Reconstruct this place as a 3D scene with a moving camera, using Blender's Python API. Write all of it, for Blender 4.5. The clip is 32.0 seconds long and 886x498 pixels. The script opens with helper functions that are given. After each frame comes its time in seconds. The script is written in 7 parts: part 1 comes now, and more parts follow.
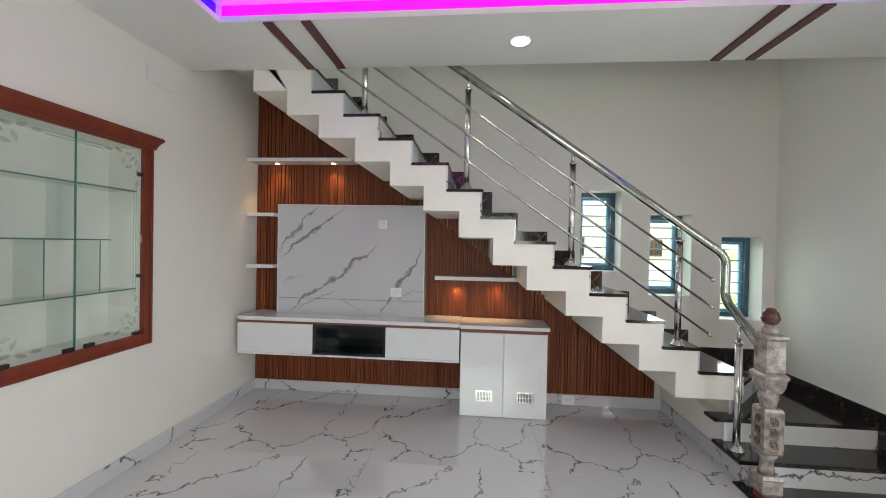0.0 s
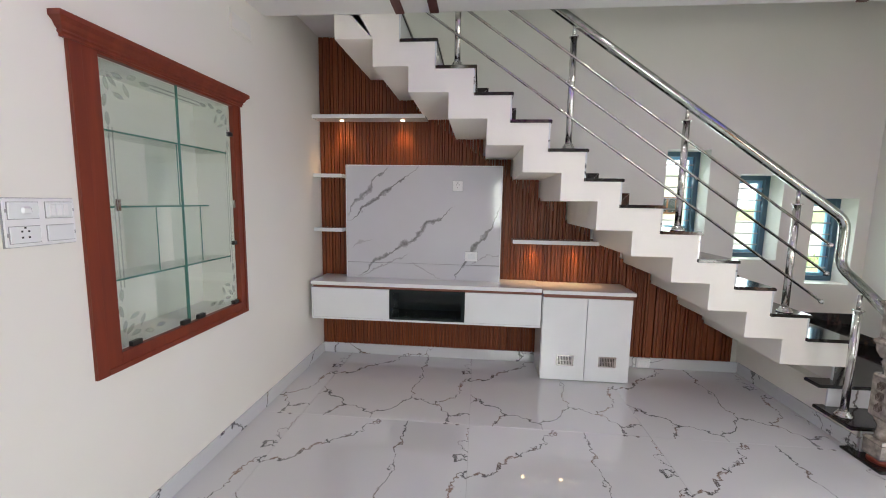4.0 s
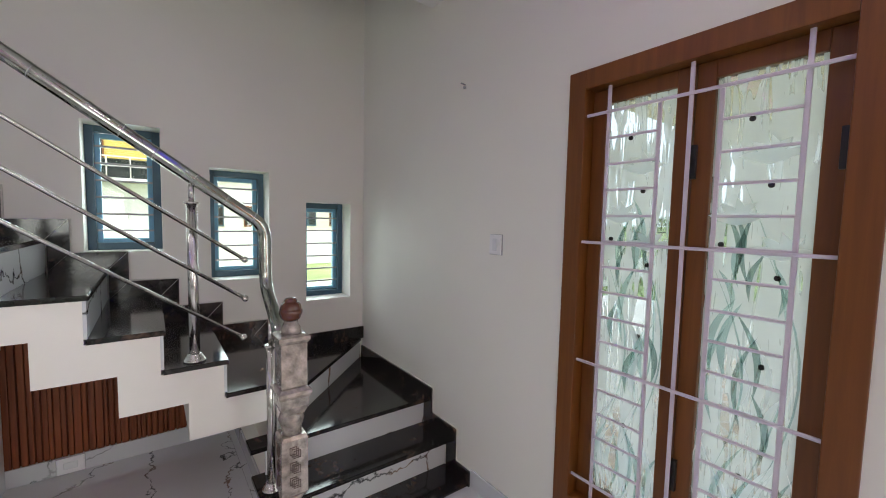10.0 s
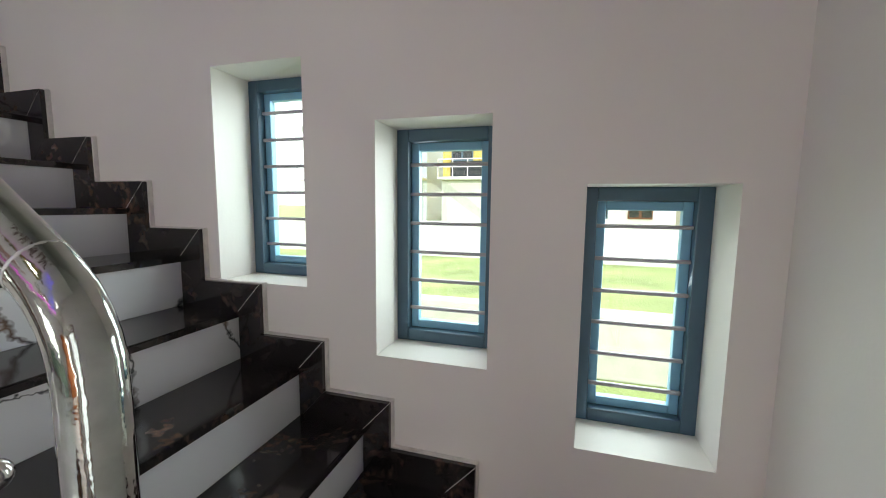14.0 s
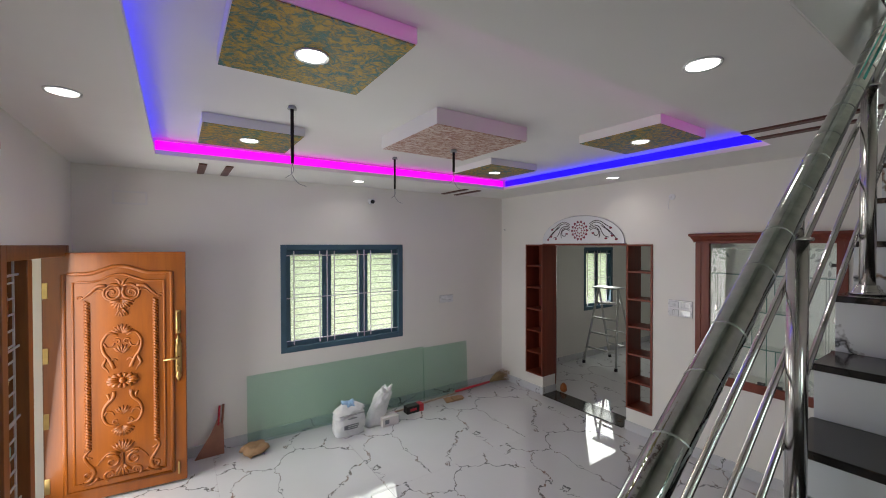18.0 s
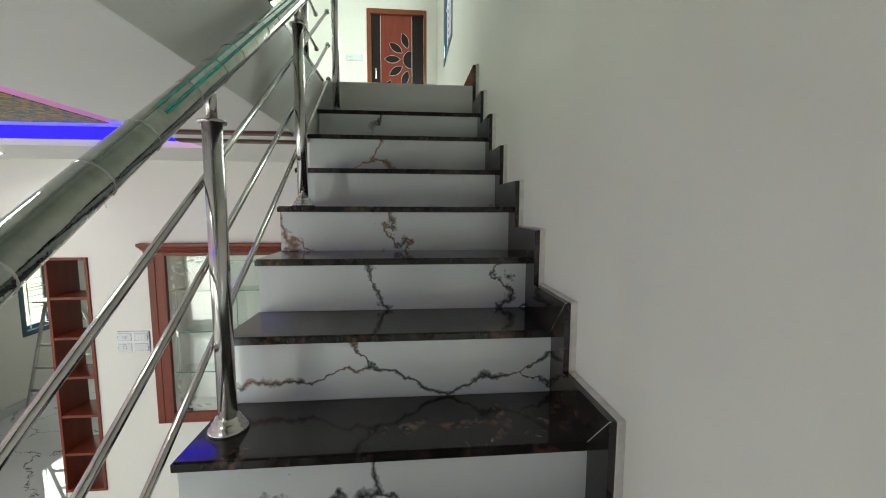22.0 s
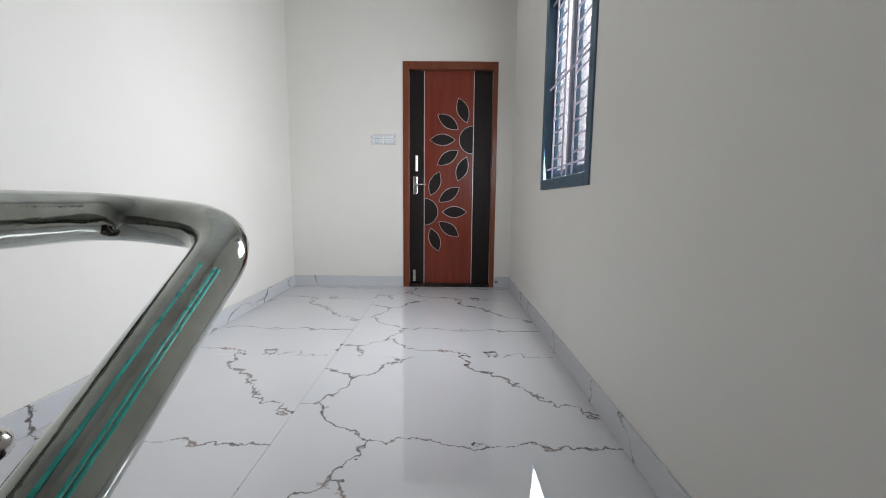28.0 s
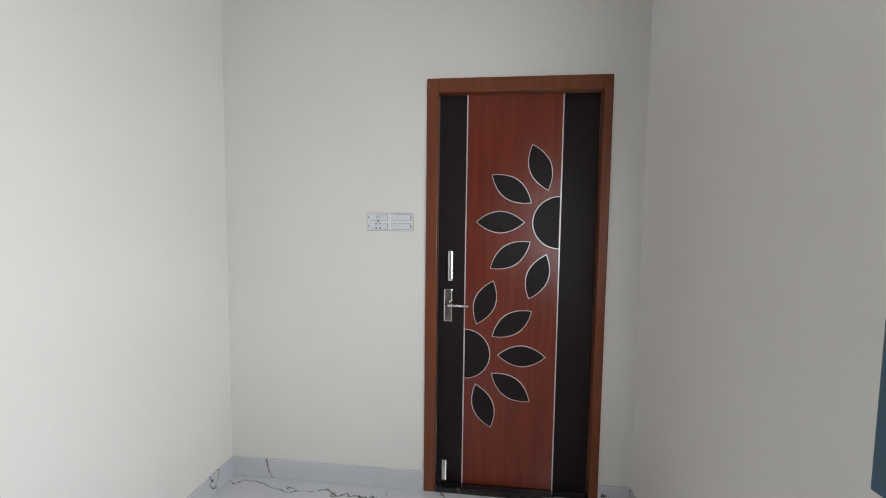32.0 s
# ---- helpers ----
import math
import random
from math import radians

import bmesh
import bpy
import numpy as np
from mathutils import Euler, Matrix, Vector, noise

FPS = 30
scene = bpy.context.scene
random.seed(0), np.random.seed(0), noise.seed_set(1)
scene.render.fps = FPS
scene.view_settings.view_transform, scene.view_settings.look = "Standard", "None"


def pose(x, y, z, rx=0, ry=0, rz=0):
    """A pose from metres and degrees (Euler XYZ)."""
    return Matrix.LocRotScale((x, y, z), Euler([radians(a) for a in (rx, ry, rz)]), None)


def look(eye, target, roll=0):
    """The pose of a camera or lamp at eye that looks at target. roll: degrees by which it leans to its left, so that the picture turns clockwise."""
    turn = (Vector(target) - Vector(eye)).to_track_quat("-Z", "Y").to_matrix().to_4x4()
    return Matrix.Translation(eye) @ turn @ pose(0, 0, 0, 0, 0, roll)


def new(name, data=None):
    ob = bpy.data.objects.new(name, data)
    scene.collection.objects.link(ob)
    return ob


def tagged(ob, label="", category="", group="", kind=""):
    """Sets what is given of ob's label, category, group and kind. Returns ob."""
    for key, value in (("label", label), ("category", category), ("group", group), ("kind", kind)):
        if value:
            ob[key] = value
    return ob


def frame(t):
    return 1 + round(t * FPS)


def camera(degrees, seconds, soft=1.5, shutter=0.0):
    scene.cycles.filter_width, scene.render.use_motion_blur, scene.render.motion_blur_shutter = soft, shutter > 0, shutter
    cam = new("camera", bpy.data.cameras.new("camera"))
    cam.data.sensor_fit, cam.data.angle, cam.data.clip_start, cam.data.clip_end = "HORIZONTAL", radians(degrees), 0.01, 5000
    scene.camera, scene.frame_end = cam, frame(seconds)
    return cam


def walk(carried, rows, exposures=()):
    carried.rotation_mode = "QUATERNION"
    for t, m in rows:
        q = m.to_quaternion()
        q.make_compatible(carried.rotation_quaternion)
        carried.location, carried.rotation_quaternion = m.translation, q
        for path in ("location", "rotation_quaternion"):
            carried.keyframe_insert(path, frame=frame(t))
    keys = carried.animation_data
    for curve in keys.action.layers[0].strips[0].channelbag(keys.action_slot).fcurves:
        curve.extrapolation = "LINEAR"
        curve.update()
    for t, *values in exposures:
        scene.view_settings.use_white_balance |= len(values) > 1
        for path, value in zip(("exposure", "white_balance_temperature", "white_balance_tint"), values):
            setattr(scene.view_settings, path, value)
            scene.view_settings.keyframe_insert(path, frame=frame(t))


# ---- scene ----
# brightness of the large lights
SKY, SUN, DAY, DOWN, SPOTW, LED = 0.15, 1.4, 1.0, 0.66, 2.6, 1.7
# the clip's camera opens and closes, and its white balance turns greener on the stairs
EXPOSURES = ((0.0, 0.92, 6400, 3), (1.0, 1.07, 6400, 4), (2.0, 1.1, 6400, 6), (5.0, 1.02, 6380, 8), (6.0, 0.83, 6380, 7), (7.0, 0.27, 6220, 1), (8.0, 0.15, 6180, 3), (9.0, 0.28, 6220, 2), (10.0, 0.65, 6440, 11), (11.0, 0.92, 6480, 17), (12.0, 0.88, 6520, 15), (13.5, 0.72, 6550, 12), (16.0, 0.64, 6500, 12), (17.0, 0.48, 6480, 6), (18.5, 0.05, 6450, 10), (19.5, 0.28, 6440, 4), (20.0, 0.55, 6450, 2), (21.0, 0.88, 6580, -2), (22.0, 1.0, 6500, -3), (23.0, 1.25, 6500, -4), (24.5, 1.5, 6300, 1), (26.5, 0.85, 6230, 12), (27.0, 0.58, 6150, 16), (28.0, 0.1, 6200, 21), (29.0, -0.25, 6140, 23), (30.3, -0.55, 6130, 24), (31.0, -0.5, 6200, 27), (32.0, 0.0, 6260, 21))
cam = camera(96.6, 32.0, soft=1.0)
PATH = [
    (0, (2.196, -3.776, 1.468), (2.018, -1.784, 1.444), 1.1),
    (0.5, (1.949, -3.727, 1.452), (1.889, -1.728, 1.398), 1.2),
    (1, (1.749, -3.63, 1.446), (1.771, -1.632, 1.35), 1.1),
    (1.5, (1.572, -3.621, 1.446), (1.627, -1.628, 1.291), 1.1),
    (2, (1.51, -3.672, 1.463), (1.572, -1.684, 1.25), 1.1),
    (2.5, (1.511, -3.702, 1.474), (1.556, -1.717, 1.233), 1.0),
    (4.5, (1.51, -3.712, 1.506), (1.298, -1.737, 1.272), 1.0),
    (5, (1.527, -3.723, 1.472), (1.401, -1.737, 1.265), 1.0),
    (5.5, (1.579, -3.732, 1.475), (1.814, -1.755, 1.288), 1.1),
    (5.7, (1.586, -3.734, 1.481), (2.074, -1.802, 1.31), 1.4),
    (6, (1.617, -3.725, 1.487), (2.512, -1.944, 1.323), 1.3),
    (6.5, (1.661, -3.724, 1.471), (3.109, -2.35, 1.347), 1.4),
    (7, (1.753, -3.646, 1.494), (3.479, -2.643, 1.374), 1.3),
    (7.2, (1.816, -3.628, 1.464), (3.586, -2.703, 1.363), 1.5),
    (7.5, (1.968, -3.613, 1.468), (3.764, -2.738, 1.367), 1.6),
    (8, (2.212, -3.438, 1.449), (4.034, -2.619, 1.345), 1.5),
    (8.5, (2.499, -3.319, 1.468), (4.317, -2.491, 1.365), 1.5),
    (9, (2.854, -3.261, 1.477), (4.59, -2.273, 1.366), 1.5),
    (9.5, (3.164, -3.117, 1.46), (4.694, -1.835, 1.333), 1.4),
    (10, (3.45, -2.997, 1.466), (4.636, -1.392, 1.324), 1.2),
    (10.5, (3.712, -2.917, 1.475), (4.488, -1.081, 1.311), 1.1),
    (11, (3.882, -2.77, 1.455), (4.308, -0.826, 1.262), 1.1),
    (11.5, (4.051, -2.62, 1.457), (4.189, -0.639, 1.22), 1.1),
    (12, (4.219, -2.431, 1.455), (4.126, -0.453, 1.174), 0.8),
    (12.5, (4.285, -2.139, 1.446), (4.052, -0.178, 1.13), 0.9),
    (13, (4.288, -1.79, 1.43), (4.018, 0.172, 1.147), 0.9),
    (13.5, (4.327, -1.426, 1.456), (4.03, 0.537, 1.212), 0.9),
    (15.5, (4.164, -0.646, 1.85), (2.241, -0.118, 1.691), -0.2),
    (16, (4.075, -0.589, 1.946), (2.083, -0.682, 1.807), -0.3),
    (16.5, (4.063, -0.576, 2.01), (2.167, -1.202, 1.897), -0.3),
    (17, (4.073, -0.567, 2.036), (2.417, -1.686, 1.955), -0.3),
    (17.5, (4.098, -0.554, 2.045), (2.738, -2.02, 1.997), -0.2),
    (18, (4.117, -0.568, 2.048), (2.997, -2.225, 2.025), -0.1),
    (18.5, (4.122, -0.561, 2.033), (3.094, -2.277, 2.027), -0.1),
    (19, (4.084, -0.561, 2.044), (2.967, -2.221, 2.026), -0.1),
    (19.5, (4.014, -0.559, 2.033), (2.496, -1.861, 1.981), -0.2),
    (20, (3.949, -0.578, 2.004), (2.067, -1.249, 1.906), -0.2),
    (20.5, (3.726, -0.547, 2.02), (1.736, -0.698, 1.891), 0.0),
    (21, (3.473, -0.516, 2.137), (1.48, -0.439, 1.984), -0.1),
    (21.5, (3.263, -0.511, 2.273), (1.278, -0.353, 2.091), -0.1),
    (22, (3.055, -0.447, 2.405), (1.073, -0.266, 2.201), 0.2),
    (22.5, (2.86, -0.431, 2.521), (0.88, -0.258, 2.293), -0.2),
    (23, (2.696, -0.46, 2.65), (0.717, -0.304, 2.406), -0.1),
    (23.5, (2.526, -0.446, 2.798), (0.544, -0.344, 2.549), 0.2),
    (24, (2.35, -0.523, 2.952), (0.366, -0.457, 2.706), 0.1),
    (24.5, (2.15, -0.552, 3.062), (0.166, -0.491, 2.814), 0.0),
    (26.5, (1.338, -0.577, 3.605), (-0.637, -0.603, 3.295), 0.2),
    (27, (1.149, -0.594, 3.74), (-0.826, -0.625, 3.421), 0.2),
    (27.5, (0.955, -0.572, 3.875), (-1.024, -0.599, 3.587), 0.4),
    (28, (0.764, -0.602, 3.994), (-1.221, -0.617, 3.751), 0.5),
    (28.5, (0.595, -0.597, 4.092), (-1.395, -0.594, 3.89), 0.5),
    (29, (0.412, -0.587, 4.241), (-1.58, -0.567, 4.069), 0.5),
    (29.5, (0.26, -0.627, 4.344), (-1.734, -0.595, 4.193), 0.6),
    (30, (0.077, -0.649, 4.423), (-1.916, -0.593, 4.27), 0.7),
    (30.5, (-0.206, -0.651, 4.569), (-2.198, -0.582, 4.405), 0.7),
    (31, (-0.464, -0.677, 4.575), (-2.455, -0.633, 4.388), 0.6),
    (31.5, (-0.749, -0.713, 4.578), (-2.74, -0.735, 4.395), 0.6),
    (32, (-1.006, -0.713, 4.541), (-2.99, -0.926, 4.406), 0.7),
]
walk(cam, [(t, look(eye, target, roll)) for t, eye, target, roll in PATH], EXPOSURES)

# ---- world, sun, large lights ----
world = bpy.data.worlds.new("world")
scene.world = world
world.use_nodes = True
_n = world.node_tree.nodes
_sky = _n.new("ShaderNodeTexSky")
_sky.sky_type, _sky.sun_disc = "NISHITA", False
_sky.sun_elevation, _sky.sun_rotation = radians(52), radians(115)
_n["Background"].inputs["Strength"].default_value = SKY
_mix = _n.new("ShaderNodeMix")  # bright overcast over the clear sky
_mix.data_type = "RGBA"
_mix.inputs[0].default_value = 0.85
_mix.inputs[7].default_value = (13.0, 13.2, 13.4, 1)
world.node_tree.links.new(_sky.outputs[0], _mix.inputs[6])
world.node_tree.links.new(_mix.outputs[2], _n["Background"].inputs["Color"])


def lamp(name, kind, m, energy, color=(1, 1, 1), **kw):
    data = bpy.data.lights.new(name, kind)
    data.energy, data.color = energy, color
    for key, value in kw.items():
        if key == "size":
            data.size = value
        elif key == "size_y":
            data.shape, data.size_y = "RECTANGLE", value
        elif key == "disk":
            data.shape, data.size = "DISK", value
        elif key == "angle":
            data.angle = value
        elif key == "spread":
            data.spread = value
        elif key == "radius":
            data.shadow_soft_size = value
        elif key == "spot":
            data.spot_size, data.spot_blend = value
    ob = new(name, data)
    ob.matrix_world = m
    return ob


# sun behind an overcast sky in the east south-east
_d = Vector((math.cos(radians(52)) * math.sin(radians(115)), math.cos(radians(52)) * math.cos(radians(115)), math.sin(radians(52))))
lamp("sun", "SUN", look(_d * 30, (0, 0, 0)), SUN, (1.0, 0.95, 0.88), angle=radians(35))
# daylight through the real openings
lamp("daylight_door", "AREA", look((4.955, -4.29, 1.1), (0, -3.7, 0.6)), DAY * 25, (1.0, 0.98, 0.95), size=0.8, size_y=1.85, spread=radians(165))
lamp("daylight_side_window", "AREA", look((4.838, -2.41, 1.2), (0, -2.41, 1.1)), DAY * 3.5, (0.96, 0.99, 1.0), size=0.6, size_y=1.55, spread=radians(165))
lamp("daylight_south_window", "AREA", look((2.45, -4.95, 1.45), (2.45, 0, -0.4)), DAY * 9, (0.98, 1.0, 0.95), size=1.3, size_y=0.95, spread=radians(145))
lamp("daylight_dining_window", "AREA", look((-2.44, -5.03, 1.45), (-2.44, 0, 0.7)), DAY * 11, (0.98, 1.0, 0.95), size=0.8, size_y=1.0)
for _x, _z in ((3.333, 1.636), (3.949, 1.427), (4.56, 1.23)):
    lamp("daylight_stair_window", "AREA", look((_x, 0.27, _z), (_x - 1.1, -3, _z - 1.1)), DAY * 1.25, (0.86, 1.0, 1.0), size=0.3, size_y=0.66, spread=radians(115))
lamp("daylight_upper_opening", "AREA", look((-1.35, -0.02, 4.45), (-1.35, -3, 4.15)), DAY * 24, (0.92, 1.0, 0.95), size=0.74, size_y=0.65)
lamp("daylight_upper_window", "AREA", look((-1.35, 0.85, 5.35), (-1.35, -1.2, 3.7)), DAY * 46, (0.94, 1.0, 0.95), size=1.1, size_y=1.0)


# ---- materials ----
def nodes_of(m):
    m.use_nodes = True
    t = m.node_tree
    return t.nodes, t.links, t.nodes["Principled BSDF"]


def coords(n, l, world_space=False):
    if world_space:
        return n.new("ShaderNodeNewGeometry").outputs["Position"]
    return n.new("ShaderNodeTexCoord").outputs["Object"]


def noise_of(n, l, vec, scale, detail=4.0, rough=0.55, distort=0.0):
    t = n.new("ShaderNodeTexNoise")
    t.inputs["Scale"].default_value, t.inputs["Detail"].default_value = scale, detail
    t.inputs["Roughness"].default_value, t.inputs["Distortion"].default_value = rough, distort
    l.new(vec, t.inputs["Vector"])
    return t.outputs["Fac"]


def ramp_of(n, l, fac, stops):
    r = n.new("ShaderNodeValToRGB")
    while len(r.color_ramp.elements) < len(stops):
        r.color_ramp.elements.new(0.5)
    for e, (p, c) in zip(r.color_ramp.elements, stops):
        e.position, e.color = p, (*c, 1) if len(c) == 3 else c
    l.new(fac, r.inputs["Fac"])
    return r.outputs["Color"]


def math_of(n, l, op, a, b, clamp=False):
    m = n.new("ShaderNodeMath")
    m.operation, m.use_clamp = op, clamp
    for s, v in zip(m.inputs, (a, b)):
        if isinstance(v, (int, float)):
            s.default_value = v
        else:
            l.new(v, s)
    return m.outputs[0]


def mix_of(n, l, fac, a, b, blend="MIX"):
    m = n.new("ShaderNodeMix")
    m.data_type, m.blend_type = "RGBA", blend
    for key, v in ((0, fac), (6, a), (7, b)):
        if isinstance(v, (int, float)):
            m.inputs[key].default_value = v
        elif isinstance(v, tuple):
            m.inputs[key].default_value = (*v, 1)
        else:
            l.new(v, m.inputs[key])
    return m.outputs[2]


def bump_of(n, l, height, strength, distance, p):
    b = n.new("ShaderNodeBump")
    b.inputs["Strength"].default_value, b.inputs["Distance"].default_value = strength, distance
    l.new(height, b.inputs["Height"])
    l.new(b.outputs[0], p.inputs["Normal"])


def scaled(n, l, vec, s):
    m = n.new("ShaderNodeMapping")
    m.inputs["Scale"].default_value = s
    l.new(vec, m.inputs["Vector"])
    return m.outputs[0]


def plain(name, col, rough=0.5, metal=0.0, var=0.08, scale=6.0, bump=0.15, fine=180.0, coat=0.0, world_space=True, spec=0.5, depth=0.0006):
    """Paint, plastic, plaster or metal: soft patches of tone, fine grain and slight unevenness of gloss."""
    m = bpy.data.materials.new(name)
    n, l, p = nodes_of(m)
    v = coords(n, l, world_space)
    big = noise_of(n, l, v, scale, 3.0)
    lo, hi = tuple(c * (1 - var) for c in col), tuple(min(1, c * (1 + var)) for c in col)
    l.new(ramp_of(n, l, big, [(0.3, lo), (0.7, hi)]), p.inputs["Base Color"])
    small = noise_of(n, l, v, fine, 2.0)
    l.new(ramp_of(n, l, noise_of(n, l, v, scale * 3.1, 4.0), [(0.3, (max(0.02, rough * 0.85),) * 3), (0.7, (min(1, rough * 1.15),) * 3)]), p.inputs["Roughness"])
    p.inputs["Metallic"].default_value = metal
    p.inputs["Specular IOR Level"].default_value = spec
    p.inputs["Coat Weight"].default_value = coat
    p.inputs["Coat Roughness"].default_value = 0.06
    if bump:
        bump_of(n, l, small, bump, depth, p)
    return m


def wood(name, dark, light, rough=0.35, grain=(14.0, 14.0, 1.2), coat=0.15, rand=False):
    """Long grain along z of the object's own axes."""
    m = bpy.data.materials.new(name)
    n, l, p = nodes_of(m)
    v = coords(n, l)
    if rand:
        o = n.new("ShaderNodeObjectInfo")
        add = n.new("ShaderNodeVectorMath")
        add.operation = "ADD"
        sc = n.new("ShaderNodeVectorMath")
        sc.operation = "SCALE"
        sc.inputs[0].default_value = (17.0, 9.0, 5.0)
        l.new(o.outputs["Random"], sc.inputs["Scale"])
        l.new(v, add.inputs[0])
        l.new(sc.outputs[0], add.inputs[1])
        v = add.outputs[0]
    g = noise_of(n, l, scaled(n, l, v, grain), 2.2, 6.0, 0.6, 0.6)
    c = ramp_of(n, l, g, [(0.28, dark), (0.5, tuple((a + b) / 2 for a, b in zip(dark, light))), (0.72, light)])
    broad = noise_of(n, l, scaled(n, l, v, tuple(q * 0.25 for q in grain)), 1.5, 2.0)
    c = mix_of(n, l, 0.35, c, ramp_of(n, l, broad, [(0.3, dark), (0.7, light)]))
    l.new(c, p.inputs["Base Color"])
    p.inputs["Roughness"].default_value = rough
    p.inputs["Coat Weight"].default_value = coat
    p.inputs["Coat Roughness"].default_value = 0.12
    bump_of(n, l, g, 0.12, 0.0008, p)
    return m


def veined(name, base, vein, warm, cell=1.25, width=0.0085, rough=0.05, cover=0.37, shade=0.05, bend=0.30, squash=(1.0, 0.75, 1.0), own=True, thin=0.4, turn=0.0):
    """Polished porcelain slab: crooked dark cracks that fade in and out, some rust brown, over soft grey clouds."""
    m = bpy.data.materials.new(name)
    n, l, p = nodes_of(m)
    v = coords(n, l, not own)
    nz = n.new("ShaderNodeTexNoise")
    nz.inputs["Scale"].default_value, nz.inputs["Detail"].default_value, nz.inputs["Roughness"].default_value = 4.0, 5.0, 0.62
    l.new(v, nz.inputs["Vector"])
    sub = n.new("ShaderNodeVectorMath")
    sub.operation = "MULTIPLY_ADD"
    sub.inputs[1].default_value, sub.inputs[2].default_value = (bend, bend, bend), (-bend / 2,) * 3
    l.new(nz.outputs["Color"], sub.inputs[0])
    add = n.new("ShaderNodeVectorMath")
    add.operation = "ADD"
    l.new(v, add.inputs[0])
    l.new(sub.outputs[0], add.inputs[1])
    vo = n.new("ShaderNodeTexVoronoi")
    vo.feature = "DISTANCE_TO_EDGE"
    vo.inputs["Scale"].default_value = cell
    w2 = n.new("ShaderNodeMapping")
    w2.inputs["Rotation"].default_value, w2.inputs["Location"].default_value = (0, turn, 0), (3.1 if turn else 0, 0, 1.72 if turn else 0)
    l.new(add.outputs[0], w2.inputs["Vector"])
    l.new(scaled(n, l, w2.outputs[0], squash), vo.inputs["Vector"])
    w = ramp_of(n, l, noise_of(n, l, v, 7.0, 3.0), [(0.35, (width * thin,) * 3), (0.68, (width * 1.8,) * 3)])
    line = math_of(n, l, "SUBTRACT", 1.0, math_of(n, l, "DIVIDE", vo.outputs["Distance"], w), True)
    gate = ramp_of(n, l, noise_of(n, l, v, 2.1, 2.0), [(cover - 0.03, (0, 0, 0)), (cover + 0.10, (1, 1, 1))])
    line = math_of(n, l, "MULTIPLY", math_of(n, l, "POWER", line, 0.7), gate)
    tone = ramp_of(n, l, noise_of(n, l, v, 3.3, 3.0), [(0.5, vein), (0.62, warm)])
    clouds = ramp_of(n, l, noise_of(n, l, v, 1.6, 4.0), [(0.3, tuple(c * (1 - shade) for c in base)), (0.7, base)])
    l.new(mix_of(n, l, line, clouds, tone), p.inputs["Base Color"])
    p.inputs["Roughness"].default_value = rough
    p.inputs["Specular IOR Level"].default_value = 0.85
    return m


def granite(name):
    m = bpy.data.materials.new(name)
    n, l, p = nodes_of(m)
    v = coords(n, l, True)
    a = noise_of(n, l, v, 9.0, 6.0, 0.65, 0.8)
    b = noise_of(n, l, v, 3.5, 4.0, 0.6, 1.5)
    c = ramp_of(n, l, a, [(0.3, (0.008, 0.008, 0.009)), (0.6, (0.022, 0.018, 0.017)), (0.75, (0.045, 0.036, 0.032))])
    gold = ramp_of(n, l, b, [(0.54, (0, 0, 0)), (0.70, (1, 1, 1))])
    fleck = math_of(n, l, "MULTIPLY", gold, ramp_of(n, l, noise_of(n, l, v, 38.0, 4.0), [(0.45, (0, 0, 0)), (0.6, (1, 1, 1))]))
    l.new(mix_of(n, l, math_of(n, l, "MULTIPLY", fleck, 0.75), c, (0.19, 0.115, 0.08)), p.inputs["Base Color"])
    p.inputs["Roughness"].default_value = 0.11
    p.inputs["Specular IOR Level"].default_value = 0.55
    return m


def glow(name, col, strength):
    m = bpy.data.materials.new(name)
    n, l, p = nodes_of(m)
    p.inputs["Base Color"].default_value = (*(c * 0.08 for c in col), 1)
    p.inputs["Emission Color"].default_value = (*col, 1)
    p.inputs["Emission Strength"].default_value = strength
    return m


